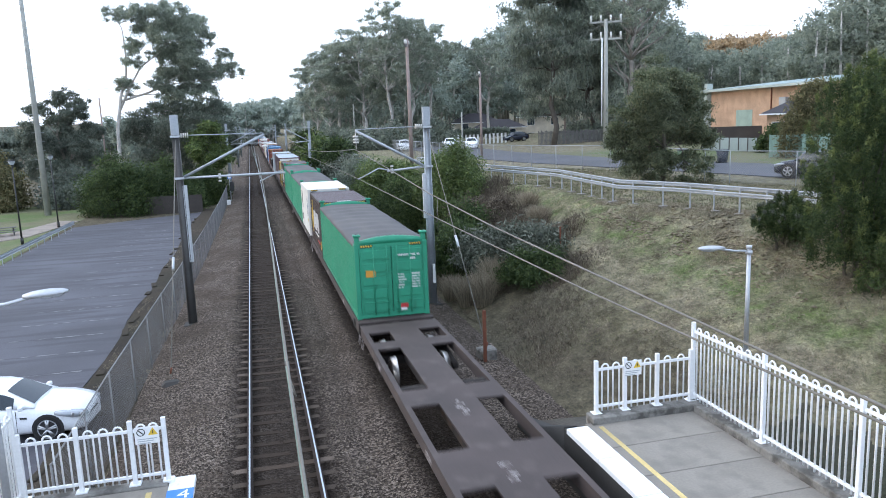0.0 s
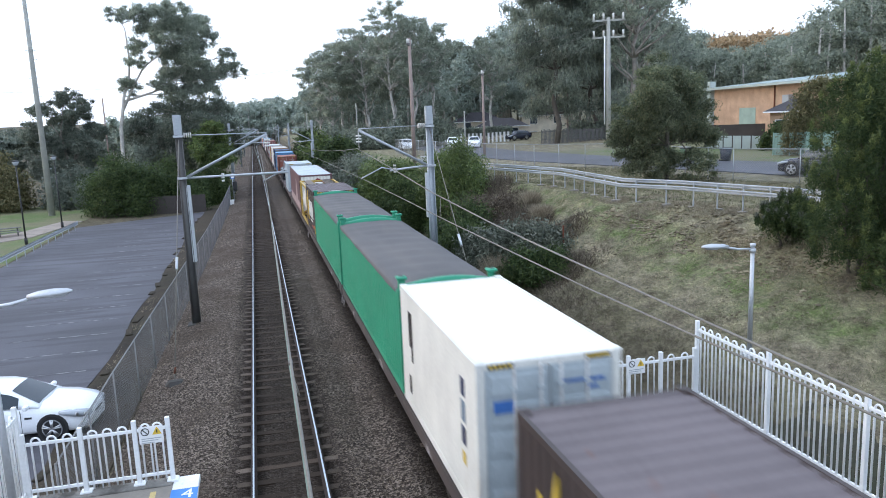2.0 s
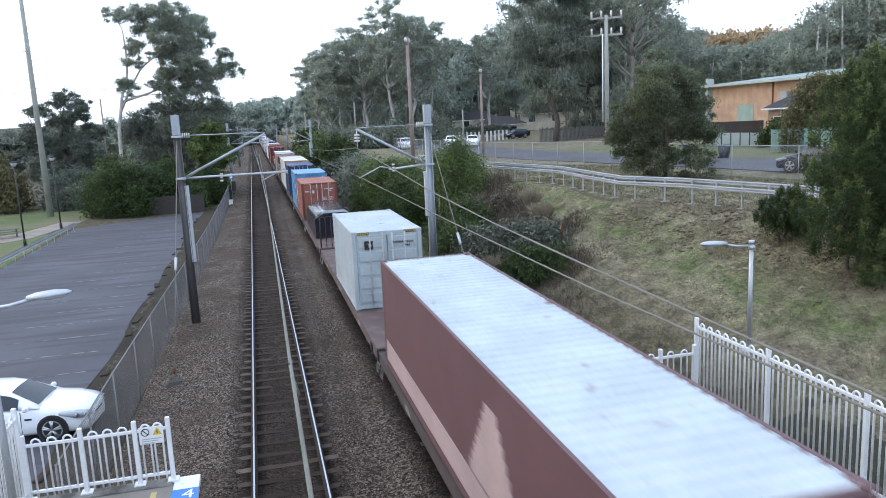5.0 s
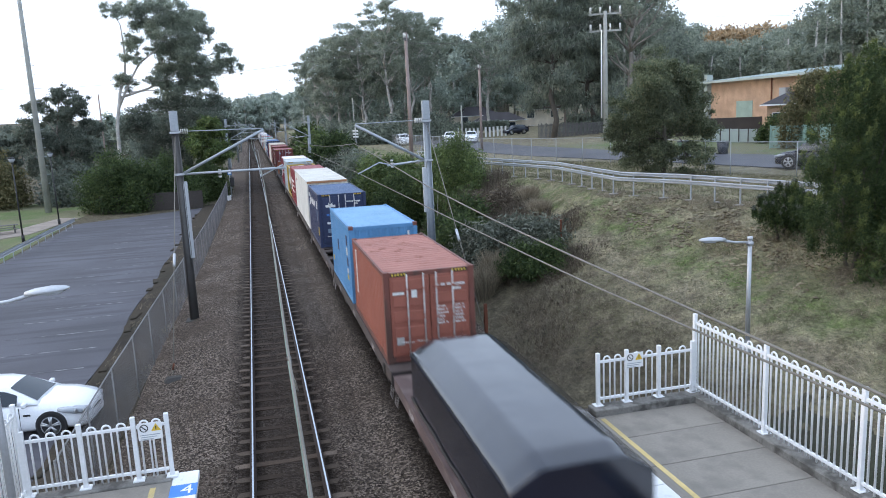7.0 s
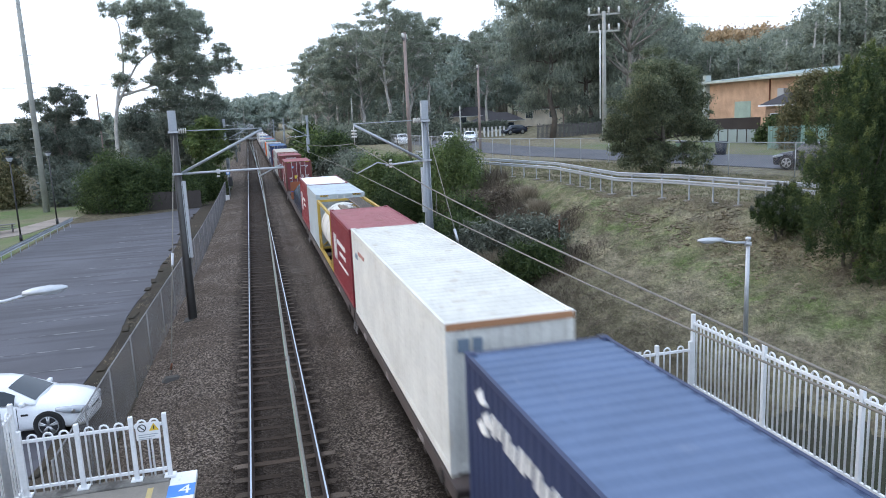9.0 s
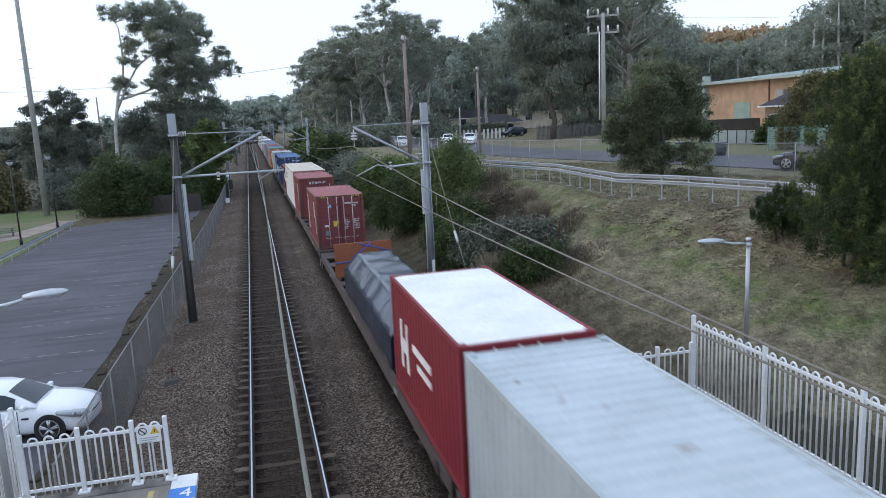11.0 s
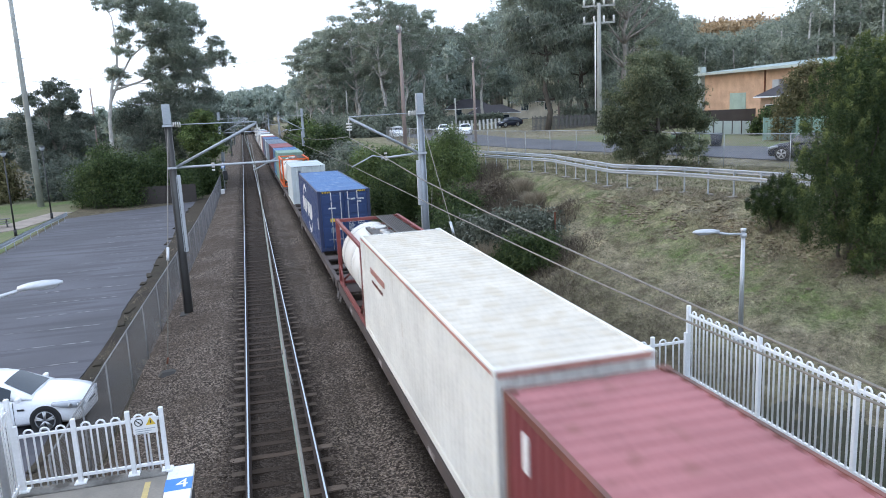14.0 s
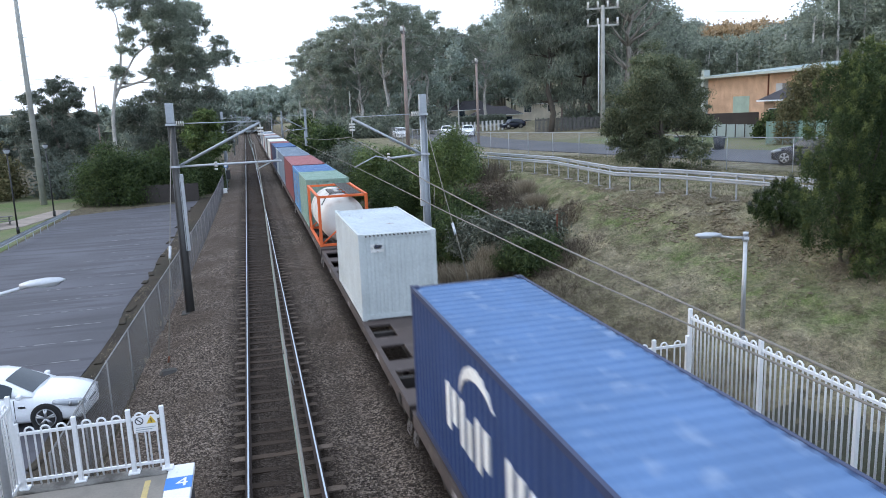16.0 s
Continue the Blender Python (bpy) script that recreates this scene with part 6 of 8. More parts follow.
guardrail("guardrail", "double-beam galvanised guardrail on posts along the bank", [p for p in GUARD if p[1] < 70], lambda x, y: 3.62, ((0.94, 0.085, -0.1), (0.72, 0.085, 0.05)), 1.25, 0.98, True)
guardrail("guardrail", "galvanised guardrail at the edge of the car park", [(-15.3, 34), (-15.35, 45), (-15.25, 53), (-15.0, 62), (-14.7, 69.5)], lambda x, y: -0.62, ((0.62, 0.16, -0.05),), 2.0, 0.72)
t = thing("timber_fence", "dark weathered paling fence behind the car park", "fence", (-14.2, 78.6, -0.62), -5)
pal = part("paling", B(-0.06, 0.06, -0.012, 0.012, 0, 1.75), M["darkfence"], t)
for k in range(1, 78):
    same(pal, "paling", t, pose(0.125 * k, 0, random.Random(k).uniform(-0.04, 0.02)))
for z in (0.4, 1.4):
    part("fence_rail", B(0, 9.7, 0.014, 0.06, z, z + 0.08), M["darkfence"], t)

# ---------------------------------------------------------------- reserve beyond the car park


def park_lamp(x, y, h):
    t = thing("park_lamp", "slim black park lamp post with a round head", "lamp post", (x, y, -0.62), group="park lamps")
    part("pole", T([(0, 0, 0), (0, 0, h)], 0.07, 8, 0.045), M["black"], t)
    part("base", T([(0, 0, 0), (0, 0, 0.5)], 0.12, 8), M["black"], t)
    part("lantern", T([(0, 0, h), (0, 0, h + 0.12), (0, 0, h + 0.3)], 0.12, 10, 0.26), M["lampglass"], t, "pale lantern glass")
    part("hat", T([(0, 0, h + 0.3), (0, 0, h + 0.4)], 0.32, 12, 0.1), M["black"], t)


park_lamp(-16.84, 62.2, 6.0)
park_lamp(-16.46, 71.8, 6.0)
t = thing("steel_monopole", "tall tapered grey steel power monopole", "pole", (-20.1, 83.6, -0.62))
part("shaft", T([(0, 0, 0), (0, 0, 28)], 0.33, 14, 0.13), M["concpole"], t)
for k in range(16):
    part("climbing_peg", T([(-0.55, 0, 3 + 0.9 * k), (0.55, 0, 3 + 0.9 * k)], 0.022, 5), M["galvdull"], t)
t = thing("picnic_bench", "weathered timber picnic bench on the grass", "bench", (-19.6, 67.8, -0.62), 20)
for k in range(4):
    part("plank", B(-0.9, 0.9, -0.32 + 0.17 * k, -0.18 + 0.17 * k, 0.7, 0.74), M["timber"], t)
for y in (-0.7, 0.7):
    part("seat", B(-0.9, 0.9, y - 0.13, y + 0.13, 0.42, 0.46), M["timber"], t)
for x in (-0.65, 0.65):
    part("leg", B(x - 0.05, x + 0.05, -0.75, 0.75, 0.34, 0.42), M["timber"], t)
    part("leg", B(x - 0.05, x + 0.05, -0.1, 0.1, 0, 0.7), M["timber"], t)
t = thing("track_sign", "small white trackside equipment cabinet and marker", "trackside box", (-2.1, 80.5, -0.4))
part("cabinet", B(-0.2, 0.2, -0.15, 0.15, 0.0, 0.55, 0.02), M["signwhite"], t)
part("stand", B(-0.25, 0.25, -0.2, 0.2, -0.15, 0.02), M["kerb"], t)
t = thing("signal_post", "black railway signal with a small blue plate", "signal", (-1.95, 84, -0.4))
part("post", T([(0, 0, 0), (0, 0, 3.1)], 0.06, 8), M["galvdull"], t)
part("signal_head", B(-0.02, 0.42, -0.12, 0.12, 1.2, 2.2, 0.04), M["black"], t)
part("plate", B(-0.2, 0.2, -0.09, -0.07, 2.5, 2.95), M["signblue"], t)
part("plate_face", B(-0.14, 0.14, -0.1, -0.092, 2.56, 2.9), M["signwhite"], t)

# ---------------------------------------------------------------- vehicles


def wheel(parent, x, y, r, side, rim="alloy"):
    w = part("wheel", T([(x - 0.11 * side, y, r), (x + 0.11 * side, y, r)], r, 24), M["tyre"], parent, "black tyre")
    bm = bmesh.new()
    tube(bm, [(x + 0.10 * side, y, r), (x + 0.115 * side, y, r)], r * 0.74, 20)
    part("rim_back", bm, M["black"], w)
    bm = bmesh.new()
    for k in range(5):
        a = 2 * math.pi * k / 5 + 0.3
        for da in (-0.13, 0.13):
            tube(bm, [(x + 0.125 * side, y, r), (x + 0.12 * side, y + r * 0.72 * math.cos(a + da), r + r * 0.72 * math.sin(a + da))], 0.026, 5)
    ring = [(math.cos(q), math.sin(q)) for q in (2 * math.pi * k / 24 for k in range(24))]
    loft(bm, [[(x + 0.118 * side, y + r * k1 * a, r + r * k1 * b) for a, b in ring] for k1 in (0.68, 0.77)], ends=False)
    tube(bm, [(x + 0.11 * side, y, r), (x + 0.14 * side, y, r)], 0.06, 10)
    part("rim", bm, M[rim], w, "silver alloy rim")


def car(label, at, turn, body, hatch=False):
    """A car with its nose towards +y of its own space."""
    t = thing("parked_car" if hatch is None else "car", label, "car", at, turn)
    L, hw = (4.9, 0.92) if not hatch else (4.1, 0.86)
    # lower body: y, half width, low z, shoulder z, top z
    st = [(-L / 2, 0.62, 0.45, 0.72, 0.92), (-L / 2 + 0.12, 0.8, 0.3, 0.75, 1.02), (-L / 2 + 0.6, hw, 0.24, 0.8, 1.05), (-0.9, hw, 0.2, 0.82, 0.98), (0.5, hw, 0.2, 0.8, 0.96), (L / 2 - 1.35, hw, 0.22, 0.78, 0.97),
          (L / 2 - 0.75, hw * 0.99, 0.22, 0.74, 0.91), (L / 2 - 0.36, hw * 0.93, 0.2, 0.68, 0.83), (L / 2 - 0.12, hw * 0.8, 0.2, 0.62, 0.73), (L / 2 - 0.02, hw * 0.66, 0.22, 0.56, 0.64), (L / 2 + 0.02, hw * 0.55, 0.28, 0.5, 0.56)]
    if hatch:
        st[0] = (-L / 2, 0.7, 0.4, 0.8, 1.05)
    bm = bmesh.new()
    rings = []
    for y, w, lo, sh, tp in st:
        half = [(w * 0.9, lo), (w, lo + 0.1), (w * 1.0, (lo + sh) / 2), (w * 0.985, sh), (w * 0.9, tp - 0.03), (w * 0.55, tp + 0.015)]
        rings.append([(x, y, z) for x, z in half] + [(-x, y, z) for x, z in reversed(half)])
    loft(bm, rings)
    bmesh.ops.recalc_face_normals(bm, faces=bm.faces)
    shell = part("body", bm, M[body], t)
    # cabin: y, half width of the roof, roof height
    cab = [(-L / 2 + (0.15 if hatch else 0.75), 0.74, 0.99), (-1.3, 0.66, 1.36), (-0.9, 0.62, 1.43), (-0.3, 0.61, 1.465), (0.15, 0.61, 1.44), (0.5, 0.635, 1.35), (L / 2 - 1.2, 0.78, 0.95)]

    def ring(y, out=0.0):
        w = float(np.interp(y, [c[0] for c in cab], [c[1] for c in cab])) + out
        z = float(np.interp(y, [c[0] for c in cab], [c[2] for c in cab])) + out
        wb = 0.85 + out
        k = max(0.02, z - 0.93)
        return [(wb, 0.93), (wb + (w - wb) * 0.45, 0.93 + k * 0.5), (w, 0.93 + k * 0.9), (w * 0.86, z), (0, z + 0.025)]

    def band(y0, y1, i0, i1, f0, f1, mirror, out=0.012, n=8):
        """A skin just off the cabin between two rails of its section."""
        bm = bmesh.new()
        rows = []
        for k in range(n + 1):
            y = y0 + (y1 - y0) * k / n
            q = ring(y, out)
            u = [q[i0][j] + (q[i0 + 1][j] - q[i0][j]) * f0 for j in (0, 1)], [q[i1][j] + (q[i1 + 1][j] - q[i1][j]) * f1 for j in (0, 1)]
            pts = [tuple(u[0])] + [q[i] for i in range(i0 + 1, i1 + 1)] + [tuple(u[1])]
            rows.append([(x * mirror, y, z) for x, z in pts])
        loft(bm, rows, closed=False)
        return bm

    bm = bmesh.new()
    ys = sorted([c[0] for c in cab] + [-1.6, 0.75, 1.0])
    loft(bm, [[(x, y, z) for x, z in ring(y)] + [(-x, y, z) for x, z in reversed(ring(y)[:-1])] for y in ys if cab[0][0] <= y <= cab[-1][0]])
    bmesh.ops.recalc_face_normals(bm, faces=bm.faces)
    part("cabin", bm, M[body], t)
    for nm, y0, y1 in (("windscreen", 0.5, L / 2 - 1.26), ("rear_window", cab[0][0] + 0.1, -1.32)):
        bm = bmesh.new()
        rows = []
        for k in range(7):
            y = y0 + (y1 - y0) * k / 6
            q = ring(y, 0.012)
            rows.append([(q[3][0] * g, y, q[3][1] + (q[4][1] - q[3][1]) * (1 - g * g)) for g in (-0.97, -0.6, -0.2, 0.2, 0.6, 0.97)])
        loft(bm, rows, closed=False)
        part(nm, bm, M["winglass"], t, "tinted car glass")
    for sx in (-1, 1):
        for y0, y1 in ((-1.25, -0.36), (-0.3, 0.72)):
            part("side_window", band(y0, y1, 0, 1, 0.12, 0.8, sx), M["winglass"], t, "tinted car glass")
        part("mirror", B(min(sx * 0.88, sx * 1.06), max(sx * 0.88, sx * 1.06), L / 2 - 1.55, L / 2 - 1.42, 0.93, 1.06, 0.03), M[body], t)
        bm = bmesh.new()
        loft(bm, [[(sx * (hw * g + 0.02), y + 0.03, z0), (sx * (hw * g + 0.012), y + 0.02, z1), (sx * (hw * g - 0.12), y + 0.03, z1 + 0.03), (sx * (hw * g - 0.12), y + 0.05, z0)] for g, y, z0, z1 in ((0.66, L / 2 - 0.03, 0.56, 0.64), (0.8, L / 2 - 0.12, 0.57, 0.7), (0.91, L / 2 - 0.3, 0.6, 0.75), (0.965, L / 2 - 0.5, 0.66, 0.78), (0.985, L / 2 - 0.72, 0.72, 0.79))])
        lamp = part("headlight", bm, M["lampglass"], t, "clear swept-back headlight")
        for gx, gy, gz2 in ((0.8, L / 2 - 0.085, 0.635), (0.915, L / 2 - 0.265, 0.675)):
            part("lamp_bowl", T([(sx * hw * gx, gy - 0.02, gz2), (sx * (hw * gx + 0.02), gy + 0.028, gz2)], 0.055, 12), M["alloy"], lamp)
        part("fog_lamp", B(min(sx * 0.55, sx * 0.66), max(sx * 0.55, sx * 0.66), L / 2 - 0.2, L / 2 - 0.045, 0.35, 0.42, 0.02), M["black"], t)
        part("door_seam", B(min(sx * (hw - 0.02), sx * (hw + 0.004)), max(sx * (hw - 0.02), sx * (hw + 0.004)), 0.78, 0.792, 0.3, 0.9), M["black"], t)
        part("wing_vent", B(min(sx * (hw - 0.02), sx * (hw + 0.006)), max(sx * (hw - 0.02), sx * (hw + 0.006)), 0.88, 1.06, 0.66, 0.71), M["black"], t)
        part("tail_light", B(min(sx * 0.5, sx * 0.78), max(sx * 0.5, sx * 0.78), -L / 2 - 0.012, -L / 2 + 0.1, 0.74, 0.88, 0.02), M["rustpost"], t, "red tail light")
        for y in (-L / 2 + 1.0, L / 2 - 0.9):
            part("wheel_arch", T([(sx * (hw - 0.14), y, 0.35), (sx * (hw + 0.006), y, 0.35)], 0.4, 24), M["black"], t)
            wheel(t, sx * (hw - 0.095), y, 0.345, sx)
    part("grille", B(-0.3, 0.3, L / 2 - 0.1, L / 2 + 0.026, 0.5, 0.575, 0.02), M["black"], t)
    part("lower_grille", B(-0.4, 0.4, L / 2 - 0.12, L / 2 + 0.012, 0.29, 0.37, 0.02), M["black"], t)
    return t


car("white sedan with alloy wheels parked in the car park", (-6.68, 22.0, -0.6), -97, "carwhite")
car("dark blue hatchback parked on the road", (30.6, 34.8, gz(30.6, 34.8) + 0.07), 28, "cardark", True)
car("white car on the road", (29.0, 96, gz(29.0, 96) + 0.07), 164, "carwhite", True)
car("white car farther along the road", (26.6, 98, gz(26.6, 98) + 0.07), 166, "carwhite", True)
car("small white car far along the road", (20.6, 100, gz(20.6, 100) + 0.07), 178, "carwhite", True)
car("dark car parked by the houses", (41, 112, gz(41, 112) + 0.05), 100, "cardark", True)

# ---------------------------------------------------------------- bins, poles, houses


def bin_at(x, y, m):
    t = thing("wheelie_bin", "wheeled rubbish bin standing on the verge", "bin", (x, y, gz(x, y) - 0.02), 20, group="bins")
    bm = bmesh.new()
    loft(bm, [[(a * w, b * w * 1.15, z) for a, b in ((-1, -1), (1, -1), (1, 1), (-1, 1))] for z, w in ((0.05, 0.22), (0.95, 0.29))])
    part("tub", bm, M[m], t)
    part("lid", B(-0.31, 0.31, -0.36, 0.36, 0.95, 1.05, 0.03), M["binlid"], t)
    for x2 in (-0.24, 0.24):
        part("wheel", T([(x2 - 0.03, 0.3, 0.1), (x2 + 0.03, 0.3, 0.1)], 0.1, 10), M["tyre"], t)


bin_at(34.3, 48.6, "binlid")
bin_at(32.8, 51.5, "bingreen")


def power_pole(x, y, h, m, label, arms=(), r=0.15, z0=None):
    z = gz(x, y) if z0 is None else z0
    t = thing("power_pole", label, "power pole", (x, y, z))
    part("shaft", T([(0, 0, -0.3), (0, 0, h)], r, 10, r * 0.72), M[m], t)
    for zz, w, turn in arms:
        a = part("crossarm", B(-w, w, -0.07, 0.07, zz - 0.1, zz + 0.1, 0.01), M["concpole" if w > 1 else "timber"], t)
        a.matrix_basis = pose(0, 0, 0, 0, 0, turn)
        for k in range(4):
            part("insulator", T([(-w * 0.9 + 0.6 * w * k, 0, zz + 0.07), (-w * 0.9 + 0.6 * w * k, 0, zz + (0.75 if w > 1 else 0.4))], 0.11 if w > 1 else 0.07, 7), M["porcelain"], a)
    return t


P1 = power_pole(12.8, 58.0, 10.4, "woodpole", "weathered reddish timber power pole", ((9.9, 0.5, 60),), 0.17)
P2 = power_pole(23.9, 75.0, 8.7, "woodpole", "weathered reddish timber power pole by the road", ((8.3, 0.5, 60),), 0.15)
P3 = power_pole(39.2, 77.3, 14.0, "concpole", "tall pale power pole with crossarms and insulators", ((13.7, 1.75, -25), (11.9, 1.75, -25)), 0.27)
part("conduit", T([(-0.6, -0.2, 2.5), (-0.55, -0.2, 12.0)], 0.07, 8), M["signwhite"], P3, "white cable conduit")
power_pole(16.5, 118, 7.0, "concpole", "slim pale pole among the gum trees", (), 0.12)
power_pole(27.5, 95, 4.9, "concpole", "slim pale pole beside the houses", (), 0.12)
power_pole(42.0, 95, 6.4, "woodpole", "slim bare pole in front of the paling fence", (), 0.12)
power_pole(-20.4, 120, 13.2, "woodpole", "thin bare pole behind the reserve trees", (), 0.13, -0.6)
power_pole(9.5, 128, 9.0, "concpole", "slim grey pole near the track", (), 0.12)
for a, b, d in (((39.2, 77.3, 17.5), (23.9, 75, 12.2), 0.8), ((39.2, 77.3, 17.2), (12.8, 58, 13.0), 0.9), ((39.2, 77.3, 16.0), (23.9, 75, 11.8), 1.0), ((39.2, 77.3, 17.5), (86, 70, 17.5), 0.9), ((39.2, 77.3, 16.0), (86, 70, 16.4), 0.9),
                ((12.8, 58, 13.0), (23.9, 75, 12.0), 0.4), ((23.9, 75, 12.0), (31, 150, 12.5), 1.2), ((12.8, 58, 12.8), (-30, 92, 12.5), 1.0)):
    overhead("power_line", "thin dark power line between the poles", sag(a, b, d), 0.016, M["wire"])


def at_px(yaw, dist):
    return EYE[0] + dist * math.sin(radians(yaw)), dist * math.cos(radians(yaw))


def window(parent, x, z, w, h, y=-0.02):
    f = part("window", B(x - w / 2, x + w / 2, y - 0.03, y, z, z + h), M["signwhite"], parent, "white framed window")
    part("pane", B(x - w / 2 + 0.06, x + w / 2 - 0.06, y - 0.04, y - 0.031, z + 0.06, z + h - 0.06), M["winglass"], f)


def house(label, x, y, turn, w, d, h, wall, storeys=1, z=None):
    z = gz(x, y) if z is None else z
    t = thing("house", label, "house", (x, y, z), turn)
    part("wall", B(-w / 2, w / 2, 0, d, -0.6, h), M[wall], t)
    bm = bmesh.new()
    o = 0.6
    vs = [bm.verts.new(p) for p in ((-w / 2 - o, -o, h), (w / 2 + o, -o, h), (w / 2 + o, d + o, h), (-w / 2 - o, d + o, h), (-w / 2 + d * 0.5, d / 2, h + d * 0.3), (w / 2 - d * 0.5, d / 2, h + d * 0.3))]
    for q in ((0, 1, 5, 4), (1, 2, 5), (2, 3, 4, 5), (3, 0, 4), (3, 2, 1, 0)):
        bm.faces.new([vs[i] for i in q])
    r = part("roof", bm, M["rooftile"], t, "dark hipped tile roof")
    part("gutter", B(-w / 2 - o, w / 2 + o, -o - 0.08, -o, h - 0.1, h + 0.02), M["signwhite"], r)
    n = max(2, int(w / 3.5))
    for k in range(n):
        for s in range(storeys):
            window(t, -w / 2 + w * (k + 0.5) / n, 0.9 + 2.7 * s, 1.4, 1.3)
    return t


def build_factory():
    a, b = Vector((*at_px(33.9, 93), 0)), Vector((*at_px(41.5, 76), 0))
    d = b - a
    L = d.length
    z = 4.05
    t = thing("brick_building", "long orange brick building with a pale green metal roof", "building", (a.x, a.y, z), math.degrees(math.atan2(d.y, d.x)))
    part("wall", B(0, L, 0, 14, -0.8, 5.7), M["brick"], t)
    bm = bmesh.new()
    loft(bm, [[(x, -0.9, 5.72), (x, 15, 6.95), (x, 15, 6.85), (x, -0.9, 5.6)] for x in (-0.8, L + 0.8)])
    r = part("roof", bm, M["rooftin"], t, "pale green sheet metal roof")
    for k in range(24):
        x = -0.6 + (L + 1.2) * k / 23
        part("roof_seam", T([(x, -0.9, 5.75), (x, 15, 6.98)], 0.04, 4), M["rooftin"], r)
    part("gutter", B(-0.8, L + 0.8, -1.02, -0.9, 5.5, 5.72), M["palefence"], t)
    part("roller_door", B(5.3, 8.3, -0.05, 0.0, 0.2, 3.4), M["greendoor"], t, "closed green door")
    part("air_unit", B(13.6, 14.6, -0.6, 0, 3.6, 4.5, 0.03), M["galvdull"], t)
    part("downpipe", T([(11.6, -0.08, 0), (11.6, -0.08, 5.5)], 0.07, 6), M["rustpost"], t)
    window(t, 16.5, 2.4, 2.2, 1.5)
    part("pier", B(-0.7, -0.1, -0.5, 0.2, -0.8, 6.5), M["palefence"], t)
    house("orange brick cottage with a dark roof beside the long building", 46.6, 56.2, -38, 4.4, 3.6, 2.9, "brick")
    for k in range(15):
        x, y = at_px(33.7 + 0.62 * k, 74 - 0.9 * k)
        t2 = thing("sheet_fence", "pale sheet metal fence bay along the verge", "fence", (x, y, gz(x, y)), -30, group="panel fence")
        part("sheet", B(-0.45, 0.45, -0.02, 0.02, -0.2, 1.15), M["palefence"], t2)
        part("post", B(-0.53, -0.45, -0.04, 0.04, -0.2, 1.25), M["darkfence"], t2)
    for k in range(5):
        x, y = at_px(38.4 + 1.05 * k, 62 - 0.6 * k)
        t2 = thing("sheet_fence", "green ribbed sheet metal fence", "fence", (x, y, gz(x, y)), -40, group="green fence")
        bm = ribs(ribbed(1.25, 0.03, 0.2), lambda dd, o: ((-0.62 + dd, o, 0.1), (-0.62 + dd, o, 1.75)))
        part("sheet", bm, M["colorbond"], t2)
        part("post", B(-0.66, -0.6, -0.03, 0.04, -0.2, 1.8), M["colorbond"], t2)
    x, y = at_px(34.2, 84)
    t2 = thing("retaining_wall", "dark timber retaining wall below the brick building", "wall", (x, y, gz(x, y)), -31)
    part("wall", B(-4, 14, 0, 0.2, -0.3, 1.6), M["darkfence"], t2)


build_factory()
t = thing("paling_fence", "grey weathered paling fence behind the road", "fence", (*at_px(21.6, 101), 3.9), -21)
pal = part("paling", B(-0.06, 0.06, -0.012, 0.012, -0.3, 1.75), M["timber"], t)
for k in range(1, 84):
    same(pal, "paling", t, pose(0.17 * k, 0, random.Random(k).uniform(-0.16, 0.08)))
for z in (0.4, 1.4):
    part("fence_rail", B(0, 14.2, 0.014, 0.07, z, z + 0.09), M["timber"], t)
x, y = at_px(16.9, 148)
house("cream two-storey house with a dark hipped roof", x, y, -12, 9, 6, 5.0, "render", 2, 1.9)
x, y = at_px(18.7, 136)
house("low house with a wide dark roof and white trim", x, y, -14, 8.5, 5, 2.5, "render", 1, 3.4)
x, y = at_px(21.9, 146)
house("cream two-storey house with a white gable", x, y, -20, 9, 6, 5.2, "render", 2, 2.4)
for k in range(14):
    x, y = at_px(15.2 + 0.3 * k, 122 - 0.3 * k)
    t = thing("fence_pillar", "white rendered fence pillar in front of the houses", "pillar", (x, y, gz(x, y)), -15, group="fence pillars")
    part("shaft", B(-0.14, 0.14, -0.14, 0.14, -0.2, 1.45), M["signwhite"], t)
    part("cap", B(-0.17, 0.17, -0.17, 0.17, 1.45, 1.52), M["signwhite"], t)

# ---------------------------------------------------------------- trees and shrubs


def leaves(clumps, count, size, seed, long=1.8, droop=0.3, dome=0.0, loose=0.34):
    """Small leaves scattered over the shells of clumps (x, y, z, rx, ry, rz); dome: share kept to the upper half."""
    r = np.random.default_rng(seed)
    cl = np.array(clumps, float)
    w = (cl[:, 3] * cl[:, 4] + cl[:, 4] * cl[:, 5] + cl[:, 3] * cl[:, 5])
    pick = r.choice(len(cl), count, p=w / w.sum())
    d = r.normal(size=(count, 3))
    d /= np.linalg.norm(d, axis=1)[:, None]
    up = r.random(count) < dome
    d[up, 2] = np.abs(d[up, 2])
    rad = np.minimum(2.0, np.abs(r.normal(0.68, loose, count)))
    c = cl[pick, :3] + d * rad[:, None] * cl[pick, 3:6]
    a = r.normal(size=(count, 3)) + d * 0.5
    a[:, 2] -= droop * 1.5
    a /= np.linalg.norm(a, axis=1)[:, None]
    b = np.cross(a, r.normal(size=(count, 3)))
    b /= np.linalg.norm(b, axis=1)[:, None]
    s = size * r.uniform(0.6, 1.35, count)[:, None]
    a, b = a * s * long * 0.5, b * s * 0.45
    return np.stack([c - a - b, c - a + b, c + a], 1).reshape(-1, 3)


